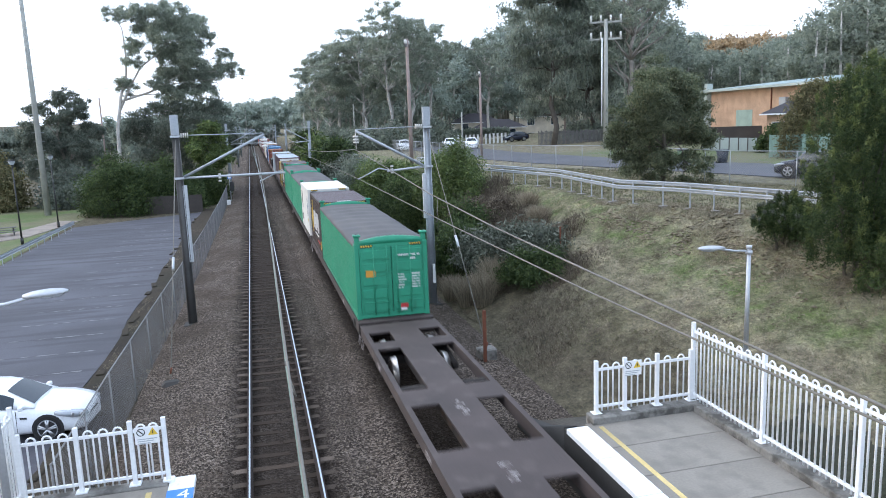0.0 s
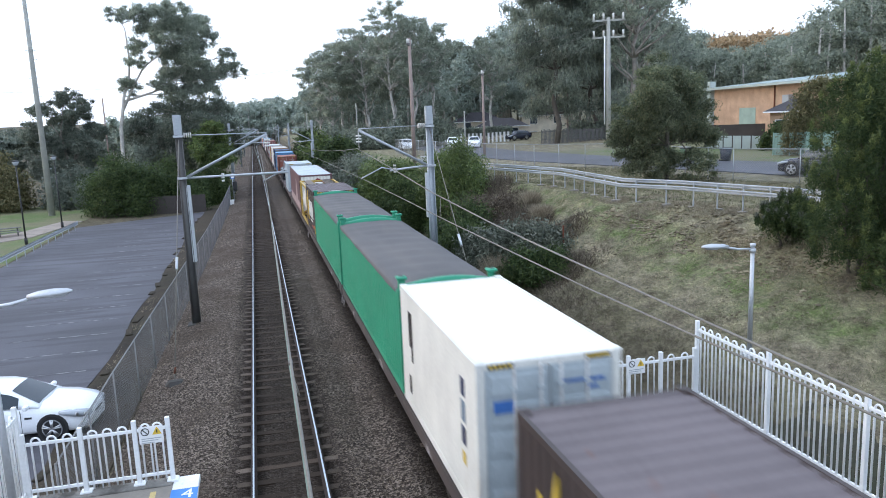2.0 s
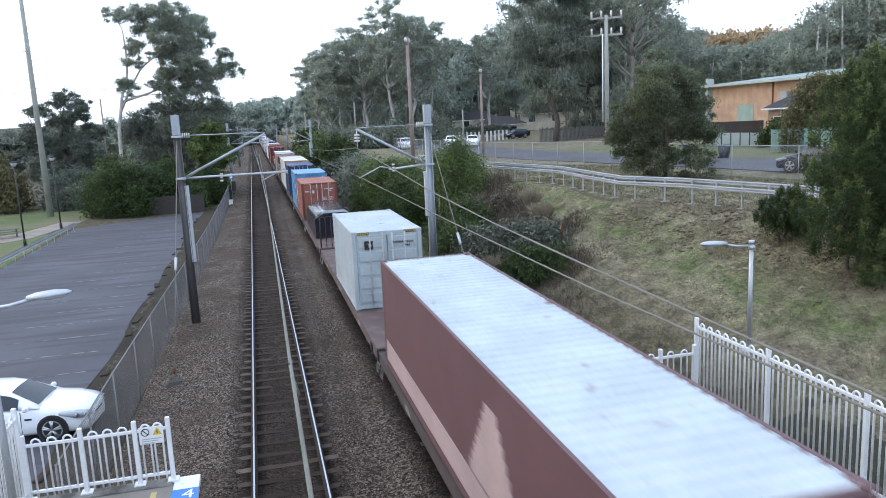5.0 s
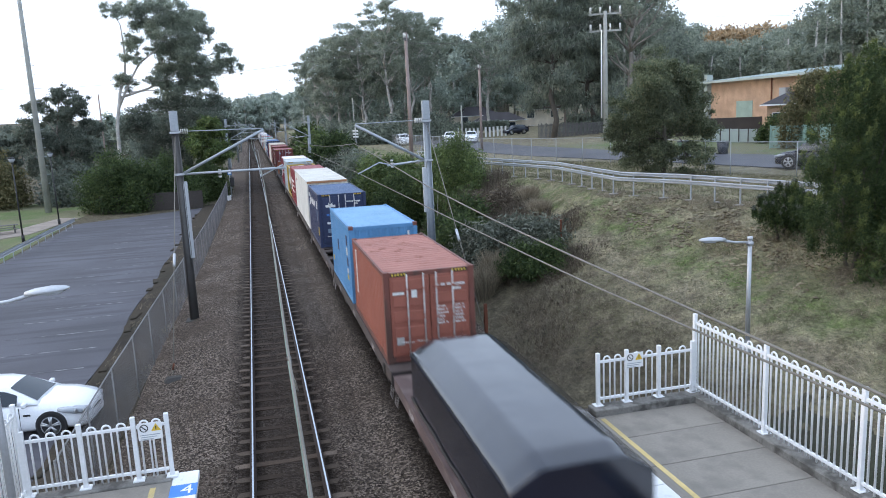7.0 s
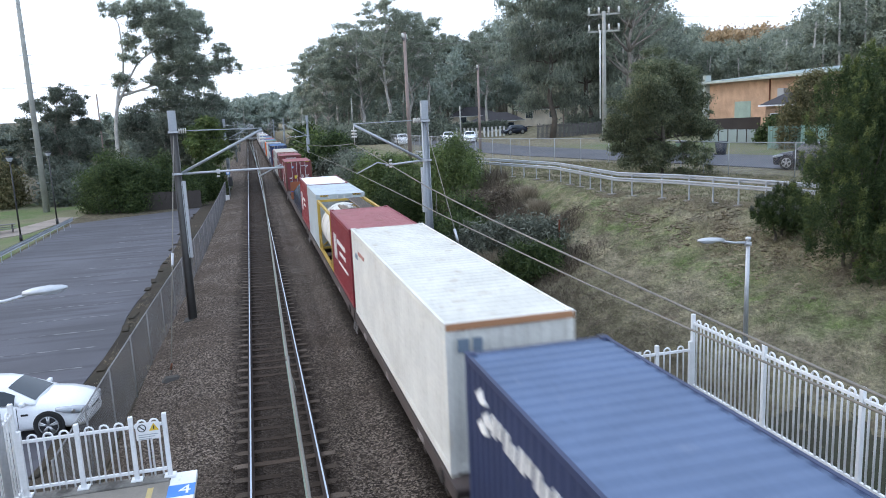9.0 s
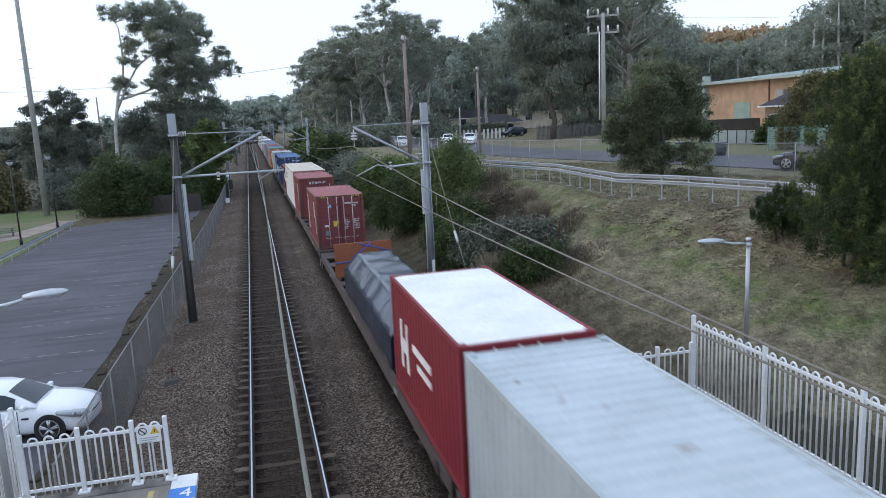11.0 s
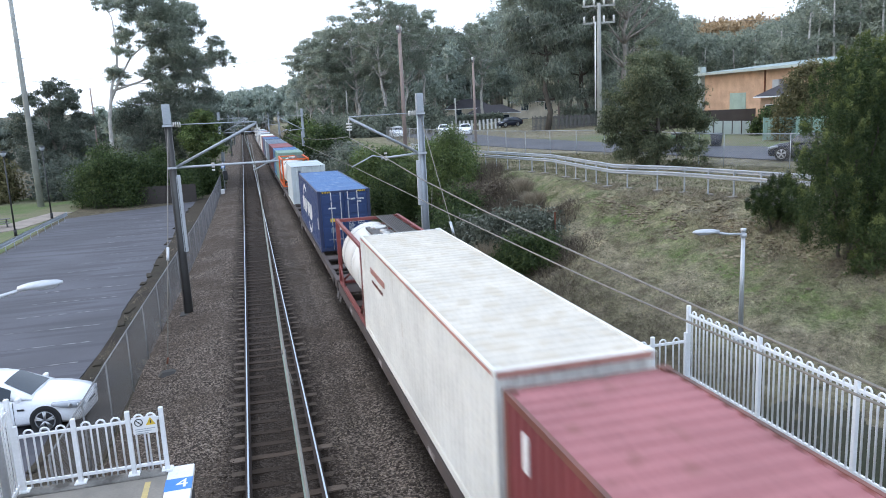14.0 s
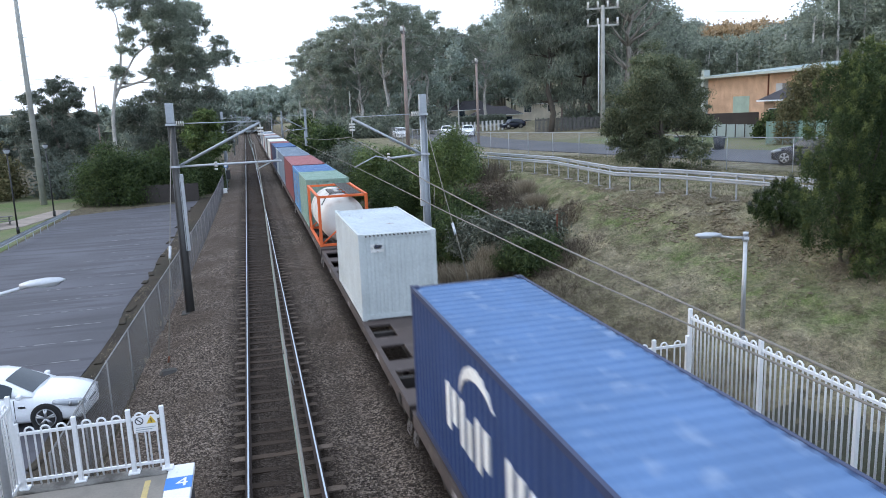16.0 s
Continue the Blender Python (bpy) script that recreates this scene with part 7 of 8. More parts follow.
def leaf_mesh(name, verts, material):
    n = len(verts) // 3
    me = bpy.data.meshes.new(name)
    me.vertices.add(len(verts))
    me.vertices.foreach_set("co", verts.astype(np.float32).ravel())
    me.loops.add(n * 3)
    me.loops.foreach_set("vertex_index", np.arange(n * 3, dtype=np.int32))
    me.polygons.add(n)
    me.polygons.foreach_set("loop_start", np.arange(0, n * 3, 3, dtype=np.int32))
    me.update(calc_edges=True)
    me.materials.append(material)
    return me


def branch(bm, a, b, r0, r1, rnd, wob=0.06, n=5):
    a, b = Vector(a), Vector(b)
    L = (b - a).length
    pts = [a.lerp(b, i / n) + Vector((rnd.uniform(-1, 1), rnd.uniform(-1, 1), 0)) * L * wob * (0 < i < n) for i in range(n + 1)]
    tube(bm, pts, r0, 7, r1)
    return pts


def tree(name, label, at, height, crown, spread, leaf, bark, count, size, seed, kind="gum", trunk_r=None, clump=1.0, lean=(0, 0), long=1.8, tuft=None, droop=0.3):
    """A tree: tapered trunk, limbs that carry clumps of leaves. crown: height at which the limbs begin."""
    rnd = random.Random(seed)
    t = thing(name, label, "tree", at)
    tr = trunk_r or height * 0.017
    bm = bmesh.new()
    top = Vector((lean[0], lean[1], height * 0.93))
    trunk = branch(bm, (0, 0, -0.4), top, tr, tr * 0.2, rnd, 0.025, 8)
    clumps = []
    n = int(12 + height * 0.9)
    for k in range(n):
        f = (k + 0.5) / n
        z = crown + (height * 0.95 - crown) * f
        i = min(7, max(0, int(z / height * 8)))
        base = trunk[i].lerp(trunk[i + 1], 0.5)
        a = k * 2.4 + rnd.uniform(-0.5, 0.5)
        if kind == "gum":
            reach = spread * (0.5 + 0.55 * math.sin(math.pi * min(1, f * 0.85 + 0.12))) * rnd.uniform(0.4, 0.85)
            rise = rnd.uniform(0.5, 1.1) * reach + 0.6
        elif kind == "cone":
            reach = spread * (1.05 - f) ** 0.7 * rnd.uniform(0.6, 1.05)
            rise = rnd.uniform(-0.1, 0.3) * reach
        else:
            reach = spread * math.sqrt(max(0.05, 1 - (2 * f - 0.85) ** 2 * 0.6)) * rnd.uniform(0.45, 0.95)
            rise = rnd.uniform(0.1, 0.5) * reach
        end = Vector((base.x + reach * math.cos(a), base.y + reach * math.sin(a), min(height, base.z + rise)))
        pts = branch(bm, base, end, tr * (0.42 if tuft else 0.32) * (1.1 - 0.6 * f), tr * 0.06, rnd, 0.09, 4)
        if tuft:
            # open crown: twigs that end in small flat tufts
            for j in range(tuft[0]):
                e = end + Vector((rnd.uniform(-1, 1), rnd.uniform(-1, 1), rnd.uniform(-0.55, 0.65))) * tuft[1]
                tube(bm, [pts[3 - j % 2], e], tr * 0.07, 5, tr * 0.02)
                q = tuft[2] * rnd.uniform(0.55, 1.2)
                clumps.append((e.x, e.y, e.z, q, q, q * rnd.uniform(0.5, 0.8)))
            continue
        spots = [pts[2], pts[3], end]
        for j in range(4):
            o = Vector((rnd.uniform(-1, 1), rnd.uniform(-1, 1), rnd.uniform(-0.5, 0.6))) * spread * 0.22
            spots.append(end + o)
            tube(bm, [pts[3], end + o], tr * 0.06, 5, tr * 0.02)
        for p in spots:
            q = clump * spread * rnd.uniform(0.09, 0.19)
            clumps.append((p.x + rnd.uniform(-0.3, 0.3) * q, p.y + rnd.uniform(-0.3, 0.3) * q, p.z + rnd.uniform(-0.3, 0.3) * q, q * 1.1, q * 1.1, q * rnd.uniform(0.65, 1.1)))
    q = clump * spread * 0.2
    clumps.append((top.x, top.y, height * 0.95, q, q, q * 0.8))
    part("trunk", bm, M[bark], t)
    me = leaf_mesh("crown", leaves(clumps, count, size, seed, long, droop, 0.5), M[leaf])
    o = new("crown", me)
    o.parent = t
    return t


def lobed_tree(name, label, at, stem, limbs, lobes, leaf, bark, count, size, seed, r0=0.3, long=2.2, sub=15, dome=0.5, fill=0.35, loose=0.36):
    """A tree whose crown is a heap of domed leaf masses; lobes: x, height, half width, half height."""
    rnd = random.Random(seed)
    t = thing(name, label, "tree", at)
    bm = bmesh.new()
    tube(bm, [(x, 0.05 * math.sin(i * 2.0), z) for i, (x, z) in enumerate(stem)], r0, 9, r0 * 0.3)
    forks = [Vector((x, 0, z)) for x, z in stem[1:]]
    for line in limbs:
        y = rnd.uniform(-1.2, 1.2)
        pts = [Vector((x, y * i / (len(line) - 1), z)) for i, (x, z) in enumerate(line)]
        tube(bm, pts, r0 * 0.6, 7, r0 * 0.2)
        forks += pts[1:]
    clumps = []
    for x, z, rx, rz in lobes:
        rx, rz = rx * 1.12, rz * 1.12
        c = Vector((x, rnd.uniform(-0.6, 0.6) * rx, z))
        under = [q for q in forks if q.z < z] or forks
        base = min(under, key=lambda q: (q - c).length)
        pts = branch(bm, base, c, r0 * 0.26, r0 * 0.1, rnd, 0.07, 4)
        forks += pts[2:]
        for k in range(int(sub * max(1.0, rx / 1.4))):
            d = Vector((rnd.gauss(0, 1), rnd.gauss(0, 1), rnd.gauss(0.25, 0.8))).normalized()
            q = rnd.uniform(0.22, 0.42) * min(rx, rz * 1.3)
            e = c + Vector((d.x * (rx - q * 0.7), d.y * (rx - q * 0.7), d.z * (rz - q * 0.5))) * (1 if rnd.random() > fill else rnd.uniform(0.2, 0.8))
            tube(bm, [pts[3], e], r0 * 0.07, 4, r0 * 0.02)
            clumps.append((e.x, e.y, e.z, q, q, q * rnd.uniform(0.6, 0.95)))
    part("trunk", bm, M[bark], t)
    o = new("crown", leaf_mesh("crown", leaves(clumps, count, size, seed, long, 0.6, dome, loose), M[leaf]))
    o.parent = t
    return t


def plume_bush(name, label, at, lobes, count, size, seed, leaf="wattle", tip="shoot", share=0.16):
    """A dense bush of upright feathery plumes; lobes: x, y, height, half width, half height."""
    rnd = random.Random(seed)
    t = thing(name, label, "tree", at)
    bm = bmesh.new()
    inner, outer = [], []
    for x, y, z, rx, rz in lobes:
        branch(bm, (x * 0.25, y * 0.25, -0.4), (x, y, z), 0.06, 0.02, rnd, 0.07, 5)
        inner.append((x, y, z - 0.1 * rz, rx * 0.78, rx * 0.78, rz * 0.8))
        for k in range(26):
            d = Vector((rnd.gauss(0, 1), rnd.gauss(0, 1), rnd.gauss(0.15, 0.8))).normalized()
            e = Vector((x + d.x * rx * 0.88, y + d.y * rx * 0.88, z + d.z * rz * 0.88))
            w, h = rx * rnd.uniform(0.13, 0.22), rx * rnd.uniform(0.3, 0.52)
            lean = Vector((d.x, d.y, 0)) * 0.25 * h
            for f, g in ((0.0, 1.0), (0.45, 0.85), (0.85, 0.55)):
                q = e + lean * f + Vector((0, 0, h * f))
                (outer if f > 0.8 else inner).append((q.x, q.y, q.z, w * g, w * g, h * 0.36))
    part("woody_base", bm, M["darkbark"], t)
    for nm, cl, m, k in (("foliage", inner, leaf, 1 - share), ("young_growth", outer, tip, share)):
        o = new(nm, leaf_mesh(nm, leaves(cl, int(count * k), size, seed + (nm == "foliage"), 3.4, -0.25), M[m]))
        o.parent = t
    return t


def shrub(name, label, at, w, h, leaf, count, size, seed, long=1.8, d=None):
    """A shrub: several stems from the ground under uneven clumps."""
    rnd = random.Random(seed)
    t = thing(name, label, "shrub", at)
    bm = bmesh.new()
    clumps = []
    d = d or w
    for k in range(11):
        a = k * 2.4 + rnd.uniform(-0.4, 0.4)
        r = math.sqrt((k + 0.3) / 11)
        e = Vector((w * 0.4 * r * math.cos(a), d * 0.4 * r * math.sin(a), h * rnd.uniform(0.45, 0.95) * (1 - 0.38 * r * r)))
        branch(bm, (e.x * 0.15, e.y * 0.15, -0.3), e, 0.02 + 0.008 * h, 0.012, rnd, 0.08, 4)
        q = w * rnd.uniform(0.15, 0.24)
        clumps.append((e.x, e.y, e.z - q * 0.3, q, q * d / w, q * rnd.uniform(0.7, 1.0)))
        clumps.append((e.x * 1.1, e.y * 1.1, e.z * 0.5, q * 1.1, q * 1.1 * d / w, h * 0.28))
        clumps.append((e.x * 1.15, e.y * 1.15, e.z * 0.2, q, q * d / w, h * 0.2))
    part("woody_base", bm, M["darkbark"], t)
    o = new("foliage", leaf_mesh("foliage", leaves(clumps, count, size, seed, long), M[leaf]))
    o.parent = t
    return t


def G(x, y):
    return (x, y, gz(x, y))


# left of the line
CANOPY = ((1.5, 21.3, 1.4, 1.1), (4.2, 21.4, 2.2, 1.2), (7.3, 21.2, 2.2, 1.2), (9.5, 20.0, 1.9, 1.4), (11.1, 18.7, 1.2, 1.1), (7.9, 18.8, 2.7, 1.9), (5.0, 19.7, 1.9, 1.4), (3.1, 17.6, 1.4, 1.0), (5.8, 16.9, 1.4, 1.4), (8.5, 16.5, 2.7, 1.9), (12.8, 16.4, 1.2, 1.0),
          (12.9, 14.9, 1.6, 1.2), (10.2, 14.3, 2.2, 1.7), (7.0, 14.4, 1.9, 1.7), (2.8, 15.9, 1.2, 1.0), (1.8, 13.3, 1.4, 1.1), (14.8, 14.4, 0.6, 0.6), (8.9, 12.5, 3.2, 1.4), (5.1, 13.1, 1.2, 1.2))
lobed_tree("gum_tree", "tall spreading eucalyptus with pale leaning trunk", (-14.7, 94, -0.6), ((0.2, -0.4), (0.3, 4), (0.5, 8.5), (1.2, 12.2), (1.9, 14.0), (2.2, 16.1), (2.1, 19.3)), (((0.9, 10.5), (2.3, 13.2), (3.7, 15.4), (5.8, 16.9), (7.4, 19.0)), ((1.1, 11.6), (4.4, 12.6), (8.0, 14.6), (10.0, 16.8))),
           CANOPY, "gum", "bark", 95000, 0.115, 21, 0.26)
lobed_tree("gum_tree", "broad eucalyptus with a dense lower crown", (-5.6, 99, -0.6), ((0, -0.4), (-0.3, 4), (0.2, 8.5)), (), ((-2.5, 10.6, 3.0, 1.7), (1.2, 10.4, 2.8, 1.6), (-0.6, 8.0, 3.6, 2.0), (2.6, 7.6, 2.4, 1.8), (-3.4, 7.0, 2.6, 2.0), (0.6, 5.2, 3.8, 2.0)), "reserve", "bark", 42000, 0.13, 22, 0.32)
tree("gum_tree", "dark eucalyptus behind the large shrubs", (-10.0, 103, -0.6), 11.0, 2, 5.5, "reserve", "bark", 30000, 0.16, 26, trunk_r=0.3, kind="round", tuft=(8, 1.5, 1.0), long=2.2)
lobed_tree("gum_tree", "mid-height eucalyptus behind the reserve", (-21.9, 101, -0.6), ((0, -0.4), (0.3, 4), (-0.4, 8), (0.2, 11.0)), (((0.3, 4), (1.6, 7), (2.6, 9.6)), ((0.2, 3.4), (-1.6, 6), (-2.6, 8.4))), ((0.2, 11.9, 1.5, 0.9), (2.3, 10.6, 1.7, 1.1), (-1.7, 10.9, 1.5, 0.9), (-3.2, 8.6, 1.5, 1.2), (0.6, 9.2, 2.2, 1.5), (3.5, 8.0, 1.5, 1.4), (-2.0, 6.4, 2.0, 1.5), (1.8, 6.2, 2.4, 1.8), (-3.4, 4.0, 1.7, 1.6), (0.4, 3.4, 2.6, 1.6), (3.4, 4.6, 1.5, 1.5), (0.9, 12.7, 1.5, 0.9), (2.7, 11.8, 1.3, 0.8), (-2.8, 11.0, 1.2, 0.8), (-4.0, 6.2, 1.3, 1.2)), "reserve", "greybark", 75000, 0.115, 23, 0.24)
tree("gum_tree", "slender eucalyptus by the reserve", (-34, 118, -0.6), 7, 2, 4, "reserve", "bark", 9000, 0.36, 24)
tree("gum_tree", "slender eucalyptus by the reserve", (-15, 122, -0.6), 9, 3, 5, "gumhaze", "bark", 9000, 0.4, 25)
shrub("shrub", "large dense rounded shrub at the car park end", (-12.6, 80.5, -0.6), 7.5, 6.0, "wattle", 42000, 0.12, 31, 2.4)
shrub("shrub", "large dense rounded shrub at the car park end", (-7.8, 81.5, -0.6), 7.0, 6.2, "wattle", 42000, 0.12, 32, 2.4)
tree("tree", "bright green bushy tree by the line", (-4.3, 90, -0.6), 9.0, 1.5, 2.8, "shrub", "darkbark", 28000, 0.13, 33, "round", clump=1.3, long=2.4)
shrub("shrub", "dark shrub close to the boundary fence", (-4.4, 86, -0.6), 4.0, 5.2, "wattle", 26000, 0.11, 34, 2.4)
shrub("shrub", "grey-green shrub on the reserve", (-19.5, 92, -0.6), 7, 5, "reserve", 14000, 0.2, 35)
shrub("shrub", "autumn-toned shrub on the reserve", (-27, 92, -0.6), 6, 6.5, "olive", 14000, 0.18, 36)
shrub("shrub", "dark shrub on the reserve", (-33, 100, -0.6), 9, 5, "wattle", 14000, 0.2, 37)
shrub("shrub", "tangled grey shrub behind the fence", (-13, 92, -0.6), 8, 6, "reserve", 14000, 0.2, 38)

# right bank
shrub("shrub", "grey-green leafy shrub on the cutting side", G(10.9, 31.5), 3.2, 2.0, "greyshrub", 22000, 0.075, 41, 2.6)
shrub("shrub", "grey-green leafy shrub on the cutting side", G(11.9, 29.6), 3.0, 1.7, "greyshrub", 20000, 0.07, 141, 2.6)
shrub("shrub", "dark low shrub at the foot of the bank", G(11.4, 27.9), 2.6, 1.3, "wattle", 16000, 0.06, 142, 2.6)
shrub("shrub", "dark green shrub beside the mast", G(10.6, 36.5), 3.4, 2.8, "wattle", 20000, 0.075, 143, 2.6)
shrub("shrub", "tangled dry shrub on the cutting side", G(12.6, 38.0), 3.4, 2.0, "brush", 12000, 0.06, 42, 4.0)
shrub("shrub", "dark green shrub beside the mast", G(9.9, 33.8), 3.0, 2.6, "wattle", 20000, 0.07, 43, 2.6)
shrub("shrub", "bright green bushy shrub behind the mast", G(12.2, 43.5), 4.2, 4.5, "shrub", 60000, 0.058, 44, 3.4)
shrub("shrub", "dark shrub beside the train", G(10.3, 46), 4.2, 3.8, "wattle", 50000, 0.065, 45, 3.0)
shrub("shrub", "green shrub beside the line", G(10.4, 56), 5.0, 4.2, "shrub", 50000, 0.075, 46, 3.0)
shrub("shrub", "dark shrub beside the line", G(9.8, 66), 5, 4.0, "casu", 26000, 0.12, 47, 2.6)
shrub("shrub", "grey-green shrub beside the line", G(9.8, 78), 5.5, 4.2, "greyshrub", 22000, 0.14, 48, 2.4)
shrub("shrub", "dark shrub beside the line", G(10.6, 92), 6, 5, "wattle", 8000, 0.28, 49)
shrub("shrub", "green shrub beside the line", G(10.2, 110), 7, 5, "shrub", 7000, 0.3, 50)
shrub("shrub", "dark shrub beside the line", G(10.5, 130), 8, 6, "wattle", 7000, 0.34, 51)
lobed_tree("tree", "dense dark rounded tree on the bank", G(22.7, 37.3), ((0, -0.4), (0.1, 2), (-0.1, 4), (0.1, 5.5)), (), ((0, 5.9, 1.4, 0.9), (-1.2, 5.1, 1.4, 1.1), (1.2, 4.9, 1.4, 1.1), (-1.9, 3.6, 1.2, 1.2), (2.0, 3.7, 1.2, 1.2), (0, 3.8, 1.9, 1.7), (-1.5, 2.1, 1.4, 1.2), (1.5, 2.1, 1.5, 1.2), (0, 1.1, 1.6, 1.1), (2.4, 2.6, 0.9, 0.9), (-1.3, 0.8, 1.2, 0.9), (1.4, 0.8, 1.3, 0.9), (-2.2, 2.4, 1.0, 1.0)), "bankleaf", "darkbark", 100000, 0.062, 52, 0.14, 2.2, 14)
plume_bush("wattle_tree", "bushy green wattle tree leaning over the bank", G(16.95, 17.2), ((-0.9, 0, 1.5, 1.15, 1.4), (-1.05, -0.2, 3.1, 0.95, 1.0), (0.1, -0.4, 2.2, 1.4, 1.5), (-0.35, 0.1, 4.2, 0.95, 1.0), (0.7, 0, 4.3, 1.2, 1.2), (1.3, 0.3, 2.6, 1.5, 1.8), (0.3, 0.2, 5.1, 0.7, 0.75), (-0.1, -1.5, 0.3, 1.15, 1.2), (1.0, -1.8, 0.9, 1.3, 1.6)), 140000, 0.0275, 53)
plume_bush("wattle_tree", "bushy green wattle tree farther up the bank", G(18.9, 17.6), ((-0.4, 0, 1.6, 1.3, 1.5), (0, 0.2, 3.6, 1.3, 1.5), (0.4, 0, 5.0, 0.9, 0.9)), 30000, 0.034, 54)
plume_bush("shrub", "low dark wattle shrub on the slope", G(16.85, 20.2), ((-0.35, 0, 0.75, 0.62, 0.6), (0.25, 0.1, 0.95, 0.65, 0.7), (0.6, -0.2, 0.6, 0.6, 0.6)), 40000, 0.024, 55, "wattle", "greyshrub", 0.12)
shrub("shrub", "dark leafless shrub behind the wattles", G(20.6, 20.5), 3.0, 5.6, "brush", 9000, 0.04, 57, 5.0)

# behind the road
tree("gum_tree", "very tall dense dark tree behind the road", G(39.5, 93), 24, 5, 6.6, "casu", "darkbark", 48000, 0.14, 61, "round", long=4.0, droop=1.2, clump=1.25)
tree("gum_tree", "very tall dense dark tree behind the road", G(46.5, 97), 24, 5, 6.0, "casu", "darkbark", 46000, 0.14, 62, "round", long=4.0, droop=1.2, clump=1.25)
tree("gum_tree", "tall eucalyptus with pale limbs behind the pole", G(48.5, 88), 25, 7, 7.5, "gum", "greybark", 22000, 0.17, 63, trunk_r=0.42, tuft=(6, 1.5, 0.9), long=2.4)
tree("gum_tree", "tall dark eucalyptus by the houses", G(46, 162), 20, 4, 7.5, "casu", "darkbark", 30000, 0.26, 64, "round", long=3)
for i, (x, y, h, s) in enumerate(((18.6, 122, 18.2, 4.2), (22.0, 116, 21.6, 4.0), (15.3, 128, 16.2, 4.0), (12.4, 136, 14.6, 4.0), (26.3, 120, 19.4, 4.2), (30.8, 126, 19.0, 4.4), (35.9, 152, 19.5, 5.5), (24.6, 128, 17.5, 4.2), (20.0, 130, 17.5, 4.5), (13.4, 124, 13.5, 3.6), (40.5, 124, 16.5, 4.0))):
    tree("gum_tree", "tall eucalyptus with white trunk and open crown", G(x, y), h, h * (0.3 + 0.1 * (i % 3)), s, "gum", "bark", 15000, 0.15, 70 + i, trunk_r=0.3, tuft=(5, 1.3, 0.8), long=2.3)
tree("gum_tree", "tall eucalyptus behind the brick building", G(93, 96), 22, 5, 8, "gum", "bark", 16000, 0.4, 82)
tree("gum_tree", "tall eucalyptus behind the brick building", G(108, 92), 26, 6, 8, "gum", "bark", 15000, 0.4, 83)
shrub("shrub", "olive-brown shrub beside the cottage", G(41.3, 47.6), 4.4, 5.9, "olive", 46000, 0.1, 84, 2.6)
shrub("shrub", "tall olive-brown shrub beside the cottage", G(44.4, 45.6), 5.2, 6.2, "olive", 40000, 0.11, 87, 2.6)
shrub("shrub", "dark clipped shrub beside the green fence", G(42.9, 53.2), 3.4, 2.7, "wattle", 9000, 0.17, 85)
shrub("shrub", "tall thin-leaved shrub beside the bank", G(31, 30), 5.5, 6.0, "olive", 12000, 0.15, 86)
for k, (yaw, d, w, h) in enumerate(((10.5, 112, 8, 4), (13.5, 116, 8, 4.5), (25.5, 108, 7, 3.2), (27.5, 104, 7, 3.6), (29.5, 96, 6, 4), (28, 114, 9, 7), (8.0, 112, 7, 4), (6.5, 120, 7, 4))):
    shrub("shrub", "dark undergrowth below the tall trees", G(*at_px(yaw, d)), w, h, "casu", 6000, 0.26, 300 + k)
for k in range(3):
    x, y = at_px(15.9 + 1.2 * k, 123.5)
    t = thing("hedge", "clipped dark hedge behind the white pillars", "hedge", (x, y, gz(x, y)), -15, group="hedges")
    cl = [(q, 0, 1.6, 0.55, 0.5, 0.6) for q in np.arange(-2.2, 2.3, 0.5)]
    o = new("foliage", leaf_mesh("foliage", leaves(cl, 3500, 0.26, 90 + k), M["casu"]))
    o.parent = t

# far woods: joined crowns on the rising ground


def woods(name, label, spots, leaf, per, size, seed):
    rnd = random.Random(seed)
    vs = []
    bm = bmesh.new()
    for i, (x, y, h, s) in enumerate(spots):
        z = gz(x, y)
        cl = []
        for k in range(18):
            a, f = rnd.uniform(0, 6.28), rnd.uniform(0.2, 0.9)
            q = s * rnd.uniform(0.16, 0.34)
            r = s * 0.75 * math.sqrt(rnd.random()) * (1.15 - 0.6 * f)
            cl.append((x + r * math.cos(a), y + r * math.sin(a), z + h * f, q, q, q * rnd.uniform(0.6, 0.9)))
        vs.append(leaves(cl, per, size, seed * 100 + i))
        tube(bm, [(x, y, z - 0.5), (x + rnd.uniform(-1, 1), y, z + h * 0.8)], 0.3, 6, 0.1)
    o = new(name, leaf_mesh(name, np.concatenate(vs), M[leaf]))
    tagged(o, label, "woodland", kind="stuff")
    tagged(part(name + "_trunks", bm, M["bark"]), "pale trunks of the far woodland", "woodland", kind="stuff")


rnd = random.Random(8)
# how high the woods stand against the sky, in degrees, by bearing
SKYLINE = ((-3, 2.2), (3, 2.5), (5.6, 3.6), (7.5, 5.0), (8.9, 6.2), (11, 6.2), (15, 6.0), (18, 6.3), (19.2, 8.4), (21, 10.5), (28, 10.5), (30, 8.5), (33.3, 4.9), (37, 4.6), (38.3, 5.5), (40.5, 7.2), (42, 8.8), (50, 9.2))


def stand(n, yaw0, yaw1, d0, d1, fall=0.25):
    """Trees whose tops keep under the skyline."""
    out = []
    for _ in range(n):
        yaw, d = rnd.uniform(yaw0, yaw1), rnd.uniform(d0, d1)
        x, y = at_px(yaw, d)
        e = float(np.interp(yaw, [p[0] for p in SKYLINE], [p[1] for p in SKYLINE])) * (1 - fall * rnd.random() ** 1.5)
        h = EYE[2] + d * math.tan(radians(e)) - gz(x, y)
        if h > 4:
            out.append((x, y, h * 0.97, min(8.0, h * 0.34)))
    return out


